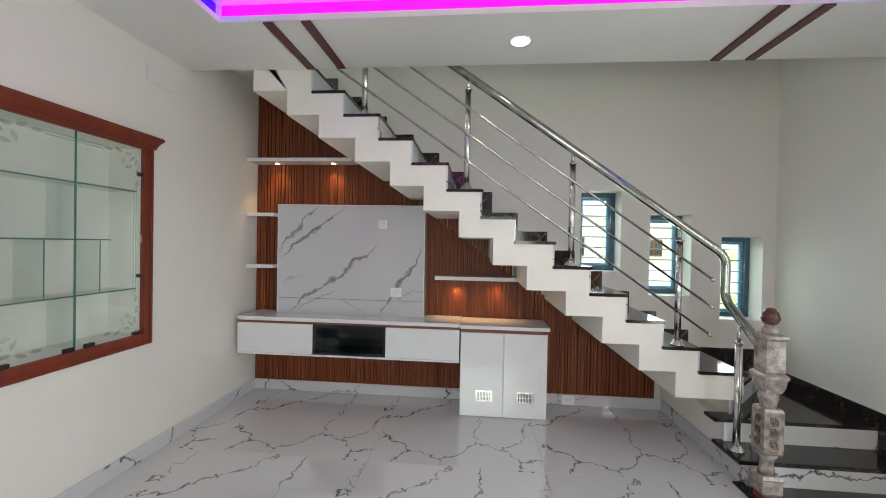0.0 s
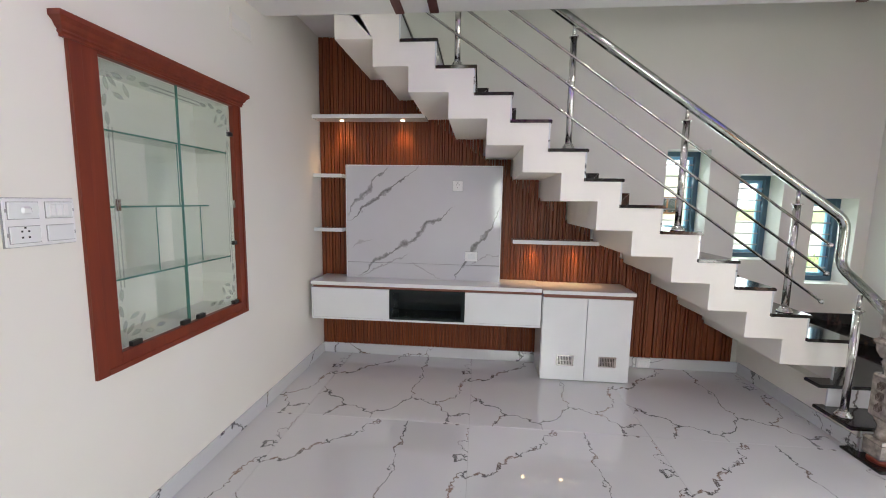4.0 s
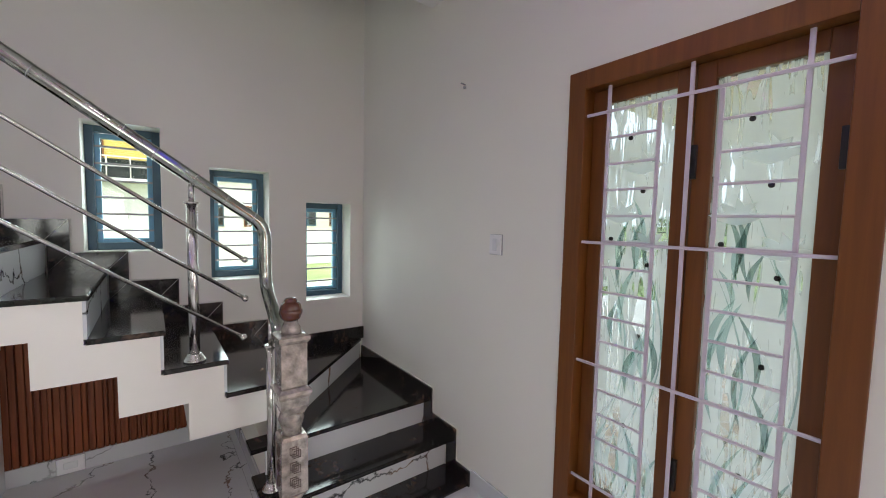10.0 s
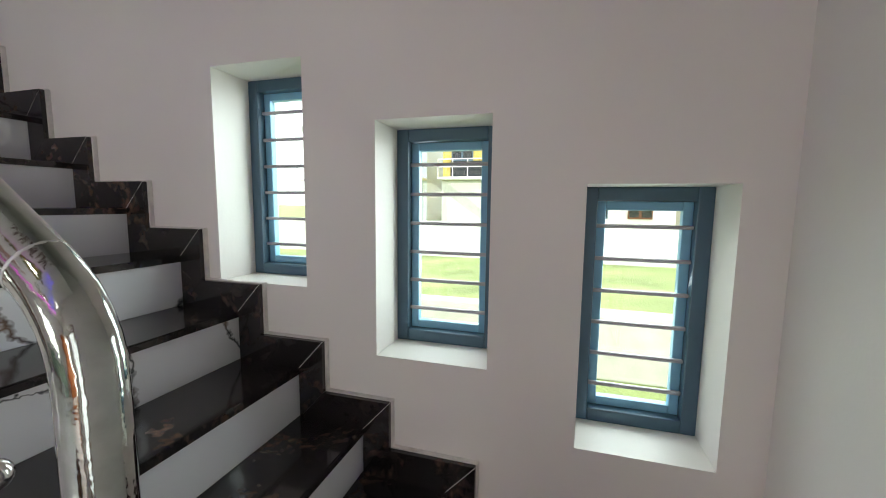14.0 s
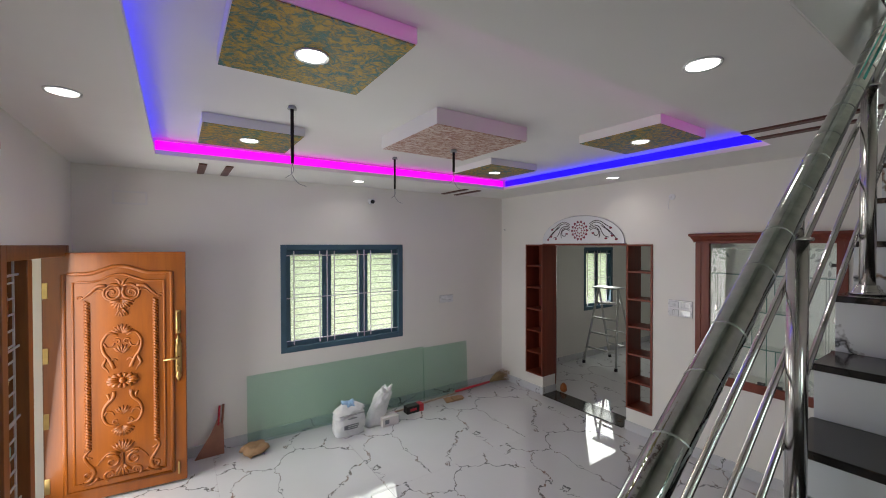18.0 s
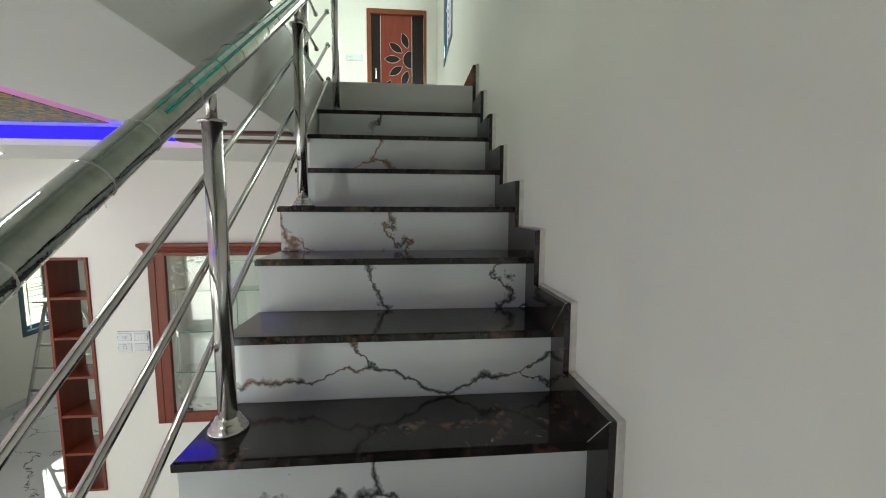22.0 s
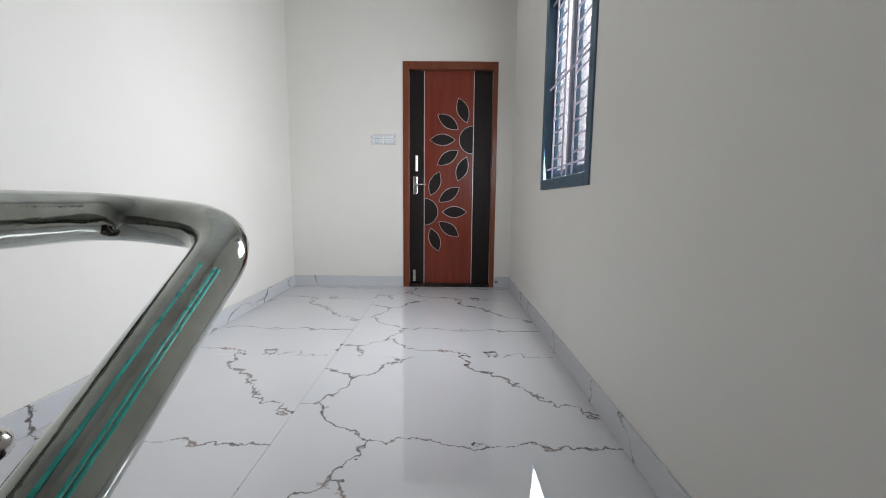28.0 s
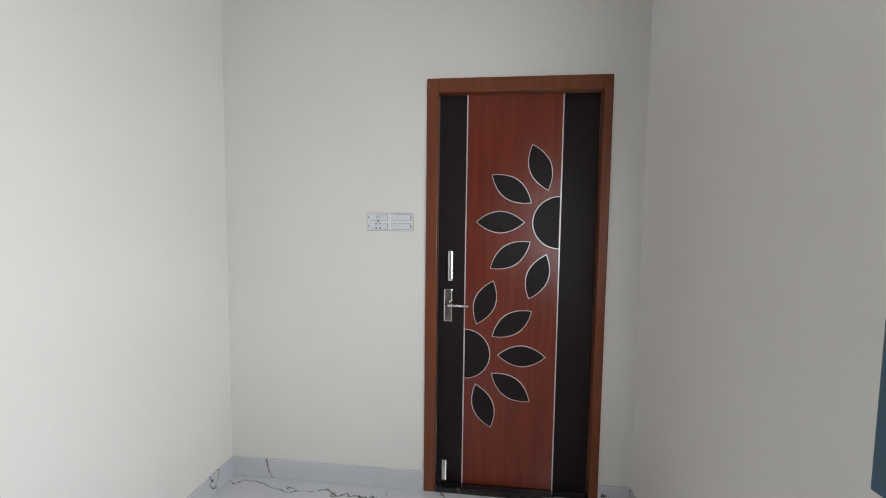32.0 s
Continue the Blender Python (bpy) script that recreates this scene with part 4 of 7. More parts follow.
# wooden window of the east wall with a painted grill
y0, y1, z0, z1 = EWIN
w = tagged(new("window_4"), "tall brown wooden window with etched glass and lilac grill", "window", kind="structure")
w.location = (EX, (y0 + y1) / 2, z0)
frame_x("window_frame", y0, y1, z0, z1, EX - 0.012, EX + 0.10, 0.075, DARKWOOD, w)
ym = (y0 + y1) / 2
for a, b in ((y0 + 0.077, ym - 0.002), (ym + 0.002, y1 - 0.077)):
    frame_x("shutter", a, b, z0 + 0.077, z1 - 0.077, EX + 0.045, EX + 0.085, 0.056, DARKWOOD, w)
    part("pane", bbox(EX + 0.062, EX + 0.068, a + 0.052, b - 0.052, z0 + 0.13, z1 - 0.13, 0), ETCHED, w, "frosted etched glass pane").visible_shadow = False
random.seed(17)
for a, b in ((y0 + 0.133, ym - 0.058), (ym + 0.058, y1 - 0.133)):
    wd, base = b - a, z0 + 0.14

    def blade(u, v, du, dv, w, m, nm, lab="", lay=0.0):
        """A pointed blade from (u, v) to (u + du, v + dv) on the inner face of the pane, bowed to one side."""
        n, L = 9, math.hypot(du, dv)
        px, pz = -dv / L, du / L
        mid = [(u + du * t + px * 0.12 * L * math.sin(math.pi * t) * (1 if du > 0 else -1), v + dv * t + pz * 0.12 * L * math.sin(math.pi * t) * (1 if du > 0 else -1)) for t in (i / n for i in range(n + 1))]
        up = [(p + px * w * math.sin(math.pi * i / n), q + pz * w * math.sin(math.pi * i / n)) for i, (p, q) in enumerate(mid)]
        dn = [(p - px * w * math.sin(math.pi * i / n), q - pz * w * math.sin(math.pi * i / n)) for i, (p, q) in enumerate(mid)][1:-1]
        pts = [(min(b, max(a, p)), min(z1 - 0.14, max(base, q))) for p, q in up + dn[::-1]]
        part(nm, prism(pts, "x", EX + 0.0590 - lay, EX + 0.0606 - lay), m, w_, lab).visible_shadow = False

    w_ = w
    lay = 0.0
    for i in range(15):
        lay += 0.0002
        blade(a + wd * (0.05 + 0.064 * i), base, random.uniform(-0.07, 0.07), random.uniform(0.16, 0.42), random.uniform(0.006, 0.011), (WHITECUT, CUTGLASS, WHITECUT)[i % 3], "cut_blade", "blade cut in the frosting", lay)
    for i in range(9):
        lay += 0.0002
        blade(a + wd * random.uniform(0.12, 0.88), base + random.uniform(0.35, 0.62), random.uniform(-0.06, 0.06), random.uniform(0.16, 0.34), random.uniform(0.007, 0.013), (CUTGLASS, DARKCUT, WHITECUT)[i % 3], "cut_leaf", "leaf cut in the frosting", lay)
    for u, v, dv in ((0.30, 0.30, 0.72), (0.55, 0.20, 1.02), (0.78, 0.28, 0.66)):
        lay += 0.0002
        blade(a + wd * u, base + v, 0.03, dv, 0.003, CUTGLASS, "cut_stem", "", lay)
    for i in range(7):
        lay += 0.0002
        blade(a + wd * random.uniform(0.2, 0.8), base + random.uniform(0.80, 0.98), random.uniform(-0.05, 0.05), random.uniform(0.12, 0.24), 0.008, (DARKCUT, CUTGLASS)[i % 2], "cut_leaf", "leaf cut in the frosting", lay)
    for u, v in ((0.42, 1.26), (0.70, 1.08), (0.26, 0.98)):
        for k in range(5):
            ang = math.pi * (0.12 + 0.19 * k)
            lay += 0.0002
            blade(a + wd * u, base + v, 0.085 * math.cos(ang), 0.085 * math.sin(ang), 0.014, WHITECUT, "cut_petal", "white petal cut in the frosting", lay)
    for u, v in ((0.62, 1.40), (0.40, 1.20), (0.85, 1.02), (0.28, 0.93), (0.36, 0.66), (0.74, 0.50), (0.5, 0.30)):
        part("glass_bead", tube([(EX + 0.0555, a + wd * u, base + v), (EX + 0.0606, a + wd * u, base + v)], 0.0085, 12), BLACKPL, w, "dark round bead")
for z in (0.55, 1.62):
    for y in (ym - 0.01, y0 + 0.085):
        part("hinge", bbox(EX + 0.03, EX + 0.046, y - 0.008, y + 0.010, z, z + 0.11, 0.002), BLACKPL, w)
GX = EX + 0.018


def bar_z(y, a, b, par, x=GX, r=0.0065, m=LILAC):
    part("grill_bar", bbox(x - 0.004, x + 0.004, y - r, y + r, a, b, 0.0015, 1), m, par)


def bar_y(z, a, b, par, x=GX - 0.008, r=0.0055, m=LILAC):
    part("grill_bar", bbox(x - 0.004, x + 0.004, a, b, z - r, z + r, 0.0015, 1), m, par)


zt, zb = z1 - 0.075, z0 + 0.075
for y in (-2.703, -2.417, -2.131):
    bar_z(y, zb, zt, w)
for z in (0.415, 0.907, 1.393, 1.892):
    bar_y(z, y0 + 0.06, y1 - 0.06, w)
for y in (-2.504, -2.32):
    bar_z(y, 0.415, 1.892, w)
for a, b in ((-2.703, -2.504), (-2.32, -2.131)):
    for j in range(1, 15):
        z = 0.415 + j * 1.477 / 15
        bar_y(z, a, b, w, GX, 0.0045)

# entrance door: frame with a side light, leaf standing open
y0, y1, z0, z1 = EDOOR
d = tagged(new("door_1"), "brown wooden entrance frame with stained-glass side light", "door", kind="structure")
d.location = (EX, (y0 + y1) / 2, 0)
YM = -3.848
part("jamb", bbox(EX - 0.015, EX + 0.13, y1 - 0.085, y1, 0, z1, 0.005), DARKWOOD, d)
part("jamb", bbox(EX - 0.015, EX + 0.13, y0, y0 + 0.085, 0, z1, 0.005), DARKWOOD, d)
part("mullion", bbox(EX - 0.015, EX + 0.13, YM - 0.045, YM + 0.045, 0.0, z1 - 0.085, 0.005), DARKWOOD, d)
part("head", bbox(EX - 0.015, EX + 0.13, y0 + 0.085, y1 - 0.085, z1 - 0.085, z1, 0.005), DARKWOOD, d)
part("sill", bbox(EX - 0.015, EX + 0.13, YM + 0.045, y1 - 0.085, 0.0, 0.075, 0.005), DARKWOOD, d)
part("threshold", bbox(EX - 0.02, EX + 0.13, y0 + 0.085, YM - 0.045, 0.0, 0.04, 0.005), DARKWOOD, d)
SL0, SL1, SZ0, SZ1 = YM + 0.045, y1 - 0.085, 0.075, z1 - 0.085
part("pane", bbox(EX + 0.07, EX + 0.076, SL0, SL1, SZ0, SZ1, 0), MILK, d, "milky stained-glass pane").visible_shadow = False
g0, g1 = SL0 + 0.06, SL1 - 0.06
for y in (g0, g1):
    bar_z(y, SZ0 + 0.02, SZ1, d, EX + 0.03, 0.008, GREYBAR)
for z in (SZ0 + 0.06, SZ0 + 0.53, SZ0 + 1.0, SZ0 + 1.40, SZ1 - 0.08):
    bar_y(z, SL0 + 0.01, SL1 - 0.01, d, EX + 0.022, 0.0065, GREYBAR)
for j in range(20):
    z = SZ0 + 0.06 + (j + 0.5) * (SZ1 - SZ0 - 0.14) / 20
    bar_y(z, g0, g1, d, EX + 0.03, 0.0055, GREYBAR)
SLW, SLH = SL1 - SL0, SZ1 - SZ0
for v, u0, u1 in ((0.948, 0, 1), (0.90, 0, 1), (0.853, 0, 0.649), (0.806, 0, 1), (0.447, 0.655, 1), (0.430, 0, 0.649), (0.414, 0.655, 1), (0.195, 0, 0.649), (0.163, 0, 1), (0.125, 0.4, 1), (0.091, 0, 0.7), (0.035, 0.3, 1)):
    part("leading", bbox(EX + 0.0645, EX + 0.0695, SL1 - u1 * SLW, SL1 - u0 * SLW, SZ0 + v * SLH - 0.002, SZ0 + v * SLH + 0.002, 0), BLACKPL, d)
part("leading", bbox(EX + 0.0650, EX + 0.0690, SL1 - 0.652 * SLW - 0.002, SL1 - 0.652 * SLW + 0.002, SZ0 + 0.173 * SLH, SZ0 + 0.896 * SLH, 0), BLACKPL, d)
STAIN = {"x": 0.0}
for _k, _c in (("rose", (0.90, 0.43, 0.54)), ("blush", (0.95, 0.72, 0.76)), ("leaf", (0.60, 0.68, 0.38)), ("lime", (0.80, 0.85, 0.58)), ("blue", (0.44, 0.70, 0.79)), ("teal", (0.68, 0.85, 0.88)), ("flame", (0.90, 0.57, 0.42)), ("peach", (0.95, 0.78, 0.66)), ("rust", (0.72, 0.52, 0.41)), ("stem", (0.48, 0.40, 0.35)), ("slate", (0.38, 0.39, 0.43))):
    STAIN[_k] = glass("stained_glass_" + _k, _c, 0.15, frosted=0.9)


def stain(pts, kind, label=""):
    """A flat painted shape on the side light; u from the lock side, v from the sill, both 0 to 1."""
    STAIN["x"] = STAIN["x"] + 0.0002
    part("painted_shape", prism([(SL1 - min(0.985, max(0.015, u)) * SLW, SZ0 + v * SLH) for u, v in pts], "x", EX + 0.0640 - STAIN["x"], EX + 0.0685), STAIN[kind], d, label)


def oval(u, v, ru, rv, n=16, upto=9.0):
    return [(min(upto, u + ru * math.cos(a)), v + rv * math.sin(a)) for a in (2 * math.pi * i / n for i in range(n))]


def leaf(u, v, du, dv, w, kind, light):
    """A pointed leaf from (u, v) to (u + du, v + dv), its one half lighter."""
    k = 4.5
    L = math.hypot(du, dv * k)
    nu, nv = -dv * k / L, du / L / k
    spine = [(u + du * t, v + dv * t) for t in (0, 0.2, 0.4, 0.6, 0.8, 1.0)]
    wide = [w * math.sin(math.pi * t ** 0.85) for t in (0, 0.2, 0.4, 0.6, 0.8, 1.0)]
    a = [(p + nu * q, r + nv * q) for (p, r), q in zip(spine, wide)]
    b = [(p - nu * q, r - nv * q) for (p, r), q in zip(spine, wide)]
    stain(a + b[-2:0:-1], kind)
    stain([(p - nu * q * 0.1, r - nv * q * 0.1) for (p, r), q in zip(spine, wide)] + [(p - nu * q * 0.8, r - nv * q * 0.8) for (p, r), q in zip(spine, wide)][-2:0:-1], light)


def line(pts, w, kind):
    for (a, b), (c, e) in zip(pts, pts[1:]):
        stain([(a, b), (a + w, b), (c + w, e), (c, e)], kind)


for u, v, ru, rv in ((0.355, 0.757, 0.165, 0.028), (0.28, 0.657, 0.137, 0.025), (0.75, 0.493, 0.15, 0.024)):
    stain([(u + ru * q * math.cos(a), v + rv * q * math.sin(a)) for a, q in ((2 * math.pi * i / 30, 0.90 + 0.14 * abs(math.sin(2.5 * 2 * math.pi * i / 30))) for i in range(30))], "rose", "pink rose")
    stain(oval(u + ru * 0.15, v + rv * 0.1, ru * 0.62, rv * 0.66), "blush")
    stain(oval(u + ru * 0.22, v + rv * 0.05, ru * 0.42, rv * 0.48), "rose")
    stain(oval(u + ru * 0.15, v + rv * 0.12, ru * 0.18, rv * 0.22), "blush")
    stain([(u - ru * 0.9, v - rv * 0.2), (u - ru * 0.3, v - rv * 0.75), (u - ru * 0.1, v - rv * 0.55), (u - ru * 0.6, v)], "blush")
line([(0.20, 0.363), (0.36, 0.432), (0.54, 0.514), (0.60, 0.586), (0.61, 0.651), (0.51, 0.725)], 0.016, "stem")
line([(0.24, 0.36), (0.28, 0.392), (0.46, 0.464), (0.61, 0.483)], 0.014, "stem")
line([(0.39, 0.63), (0.535, 0.576)], 0.014, "stem")
for u, v, p, q in ((0.61, 0.676, 0.86, 0.743), (0.59, 0.65, 0.29, 0.705), (0.63, 0.583, 0.92, 0.645), (0.535, 0.576, 0.16, 0.615), (0.45, 0.494, 0.24, 0.568), (0.32, 0.444, 0.155, 0.508), (0.345, 0.403, 0.61, 0.44)):
    leaf(u, v, p - u, q - v, 0.062, "leaf", "lime")
for u, v, p, q in ((0.52, 0.227, 0.22, 0.36), (0.59, 0.21, 0.40, 0.34), (0.40, 0.325, 0.60, 0.39), (0.59, 0.187, 0.155, 0.291), (0.38, 0.30, 0.46, 0.345)):
    leaf(u, v, p - u, q - v, 0.055, "flame", "peach")
stain(oval(0.79, 0.856, 0.15, 0.040, 22, 0.87), "rust", "orange disc in a brown ring")
stain(oval(0.81, 0.852, 0.11, 0.031, 20, 0.87), "flame")
stain(oval(0.295, 0.145, 0.105, 0.019), "flame")
stain(oval(0.28, 0.151, 0.06, 0.010), "peach")
stain(oval(0.36, 0.05, 0.04, 0.007), "flame")
for u, v in ((0.79, 0.38), (0.72, 0.291)):
    stain(oval(u, v, 0.085, 0.027), "rust")
    stain(oval(u - 0.012, v + 0.003, 0.06, 0.020), "flame")
stain(oval(0.305, 0.829, 0.045, 0.0085), "slate", "dark round dot")
for a, b, u, v, w in ((0.19, 0.34, 0.28, 0.945, 0.86), (0.44, 0.585, 0.52, 0.896, 0.815), (0.76, 0.90, 0.82, 0.217, 0.155), (0.58, 0.72, 0.65, 0.135, 0.05)):
    stain([(a, v), (b, v), (u, w)], "blue")
    stain([((a + b) / 2, v - 0.004), (b - 0.02, v - 0.004), (u + 0.005, w + 0.015)], "teal")
stain([(0.66, 0.445), (0.85, 0.445), (0.85, 0.417), (0.66, 0.417)], "blue")

# carved leaf, swung into the room
leafd = thing("entrance_door_leaf", (EX - 0.01, -4.86, 0.02), "carved varnished teak entrance door standing open", "door")
LW, LH = 0.93, 1.97
bm = bbox(-LW, 0, -0.02, 0.02, 0, LH, 0.004)


def leafpart(name, b, m, lab="", par=None):
    me = bpy.data.meshes.new(name)
    b.to_mesh(me)
    b.free()
    me.materials.append(m)
    o = new(name, me)
    o.parent = par or leafd
    return tagged(o, lab)


leafpart("panel", bm, TEAK)


def strip(pts, r, y=-1, closed=False):
    """A raised moulding along points (u, z) of the inner face; u from the lock edge."""
    p = [(-LW + u, 0.02, z) for u, z in pts]
    return tube(p + ([p[0]] if closed else []), r, 8)


def spiral(u, z, r, turns, start, flip=1, n=26):
    return [(u + flip * r * (1 - i / n) * math.cos(start + turns * 2 * math.pi * i / n), z + r * (1 - i / n) * math.sin(start + turns * 2 * math.pi * i / n)) for i in range(n)]


archtop = [(0.10 + 0.71 * i / 16, 1.80 + 0.06 * math.sin(math.pi * max(0, min(1, (i - 3) / 10))) ** 2) for i in range(17)]
outer = [(0.10, 0.09), *archtop, (0.81, 0.09)]
leafpart("moulding", strip(outer, 0.016, closed=True), TEAK)
inner = [(0.155, 0.145), *[(0.155 + 0.60 * i / 16, 1.735 + 0.06 * math.sin(math.pi * max(0, min(1, (i - 3) / 10))) ** 2) for i in range(17)], (0.755, 0.145)]
leafpart("moulding", strip(inner, 0.010, closed=True), TEAK)
for u in (0.217, 0.668):
    b = bmesh.new()
    for i in range(50):
        z = 0.42 + i * 0.0235
        tube([(-LW + u - 0.016, 0.02, z - 0.012), (-LW + u, 0.029, z), (-LW + u + 0.016, 0.02, z + 0.012)], 0.0105, 6, b)
    leafpart("rope_moulding", b, TEAK, "twisted rope moulding")
# carved ornaments: tapered scrolls and leaves, mirrored about the middle
CU = 0.445


def curl(b, pts, r0, r1=0.003, n=5):
    """A tapered raised stroke through (u, z) points, u from the middle, on both halves."""
    sm = bend([(u, 0, z) for u, z in pts], 0.06, n)
    for f in (-1, 1):
        k = len(sm) - 1
        tube([(-LW + CU + f * p.x, 0.021, p.z) for p in sm], 0.0, 7, b, True, [r0 + (r1 - r0) * i / k for i in range(k + 1)])


def volute(b, u, z, r, turns, start, r0=0.012):
    pts = spiral(u, z, r, turns, start)
    for f in (-1, 1):
        tube([(-LW + CU + f * p, 0.021, q) for p, q in pts], 0.0, 7, b, True, [r0 - (r0 - 0.004) * i / 25 for i in range(26)])


def fan(b, z, n, r, a0, a1, w=0.014):
    for i in range(n):
        a = radians(a0 + (a1 - a0) * i / (n - 1))
        c, q = math.cos(a), math.sin(a)
        tube([(-LW + CU, 0.021, z), (-LW + CU + 0.6 * r * c, 0.027, z + 0.6 * r * q), (-LW + CU + r * c, 0.02, z + r * q)], 0.0, 6, b, True, [0.006, w, 0.003])


b = bmesh.new()
volute(b, 0.062, 1.64, 0.062, 1.5, 2.2, 0.014)
curl(b, [(0.0, 1.575), (0.05, 1.57), (0.115, 1.61), (0.12, 1.67), (0.06, 1.715), (0.012, 1.70)], 0.009, 0.012)
curl(b, [(0.10, 1.70), (0.15, 1.705), (0.19, 1.66), (0.235, 1.615), (0.265, 1.60)], 0.016, 0.006)
curl(b, [(0.11, 1.66), (0.16, 1.67), (0.20, 1.625)], 0.010, 0.004)
volute(b, 0.262, 1.605, 0.022, 1.2, 0.0, 0.008)
curl(b, [(0.004, 1.70), (0.02, 1.745), (0.045, 1.755)], 0.012, 0.005)
fan(b, 1.585, 9, 0.085, 195, 345)
fan(b, 1.52, 5, 0.075, 235, 305, 0.011)
leafpart("top_carving", b, TEAK, "carved scroll crest with leaf sprays")
b = bmesh.new()
fan(b, 1.315, 7, 0.075, 20, 160)
curl(b, [(0.03, 1.30), (0.09, 1.325), (0.135, 1.25), (0.125, 1.17), (0.075, 1.09), (0.055, 1.03)], 0.009, 0.015)
curl(b, [(0.12, 1.24), (0.10, 1.20), (0.065, 1.205), (0.05, 1.235)], 0.010, 0.005)
curl(b, [(0.10, 1.12), (0.13, 1.06), (0.10, 1.025), (0.09, 1.0)], 0.012, 0.004)
curl(b, [(0.085, 1.09), (0.05, 1.11), (0.03, 1.09)], 0.009, 0.004)
fan(b, 1.15, 5, 0.075, 40, 140, 0.012)
volute(b, 0.03, 1.245, 0.025, 1.1, 0.5, 0.008)
leafpart("upper_carving", b, TEAK, "carved lyre of scrolls and leaves")
b = bmesh.new()
for i in range(14):
    a = 2 * math.pi * i / 14
    tube([(-LW + CU + 0.03 * math.cos(a), 0.022, 0.93 + 0.022 * math.sin(a)), (-LW + CU + 0.105 * math.cos(a), 0.023, 0.93 + 0.058 * math.sin(a))], 0.0, 6, b, True, [0.007, 0.019])
join(b, ball((-LW + CU, 0.022, 0.93), 0.026))
leafpart("rosette", b, TEAK, "carved oval rosette")
b = bmesh.new()
fan(b, 0.555, 9, 0.085, 200, 340)
curl(b, [(0.055, 0.845), (0.06, 0.79), (0.12, 0.73), (0.135, 0.65), (0.10, 0.575), (0.03, 0.57)], 0.015, 0.009)
curl(b, [(0.10, 0.83), (0.085, 0.79), (0.10, 0.755)], 0.011, 0.005)
curl(b, [(0.125, 0.66), (0.10, 0.69), (0.07, 0.68), (0.055, 0.65)], 0.010, 0.005)
fan(b, 0.655, 5, 0.07, 40, 140, 0.012)
volute(b, 0.045, 0.60, 0.028, 1.1, 4.0, 0.008)
leafpart("lower_carving", b, TEAK, "carved lyre of scrolls and leaves")
b = bmesh.new()
fan(b, 0.345, 7, 0.10, 40, 140, 0.015)
fan(b, 0.245, 5, 0.10, 230, 310, 0.013)
volute(b, 0.075, 0.275, 0.058, 1.4, 1.0, 0.014)
volute(b, 0.085, 0.175, 0.045, 1.3, 5.0, 0.011)
curl(b, [(0.02, 0.33), (0.09, 0.36), (0.14, 0.31), (0.17, 0.265)], 0.012, 0.005)
curl(b, [(0.0, 0.24), (0.0, 0.30), (0.0, 0.40)], 0.010, 0.004)
curl(b, [(0.215, 0.40), (0.255, 0.36), (0.225, 0.29), (0.185, 0.24), (0.20, 0.17), (0.245, 0.15)], 0.010, 0.015)
curl(b, [(0.20, 0.33), (0.235, 0.35), (0.25, 0.40)], 0.009, 0.004)
volute(b, 0.225, 0.205, 0.045, 1.4, 2.0, 0.013)
curl(b, [(0.16, 0.17), (0.20, 0.13), (0.26, 0.125)], 0.011, 0.004)
leafpart("bottom_carving", b, TEAK, "carved fan between corner scrolls")
b = bmesh.new()
for x0, x1, z0, z1 in ((-LW + 0.17, -LW + 0.72, 0.16, 0.162),):
    box(b, x0, x1, 0.0195, 0.0215, z0, z1)
leafpart("panel_edge", b, TEAK)
for z in (0.12, 0.62, 1.12, 1.62):
    leafpart("hinge", bbox(-0.03, 0.004, 0.016, 0.024, z, z + 0.12, 0.003), BRASS)
handle = leafpart("lock_plate", bbox(-LW + 0.030, -LW + 0.080, 0.02, 0.030, 0.93, 1.19, 0.012), BRASS, "ornate brass lock plate")
leafpart("plate_finial", lathe([(0.004, -0.05), (0.016, -0.03), (0.024, 0.0), (0.012, 0.02), (0.004, 0.045)], (-LW + 0.055, 0.026, 1.215), 12), BRASS, "", handle)
leafpart("plate_finial", lathe([(0.004, -0.045), (0.012, -0.02), (0.024, 0.0), (0.016, 0.03), (0.004, 0.05)], (-LW + 0.055, 0.026, 0.905), 12), BRASS, "", handle)
leafpart("lever", tube(bend([(-LW + 0.055, 0.028, 1.07), (-LW + 0.055, 0.07, 1.07), (-LW + 0.16, 0.07, 1.06)], 0.02), 0.009, 10), BRASS, "", handle)
leafpart("keyhole_knob", lathe([(0.012, 0), (0.014, 0.01)], (-LW + 0.055, 0.03, 0.99), 12), BRASS, "", handle)
leafpart("pull_plate", bbox(-LW + 0.037, -LW + 0.075, 0.02, 0.032, 1.27, 1.47, 0.010), BRASS)
leafpart("pull_grip", tube(bend([(-LW + 0.056, 0.03, 1.295), (-LW + 0.056, 0.065, 1.305), (-LW + 0.056, 0.065, 1.435), (-LW + 0.056, 0.03, 1.445)], 0.02), 0.009, 10), BRASS)
leafpart("tower_bolt", bbox(-LW + 0.05, -LW + 0.065, 0.02, 0.035, 0.06, 0.17, 0.004), BRASS)
leafd.matrix_basis = pose(4.957, -4.762, 0.02, 0, 0, -6.6) @ Matrix.Diagonal((0.98, 1, 1.0, 1))


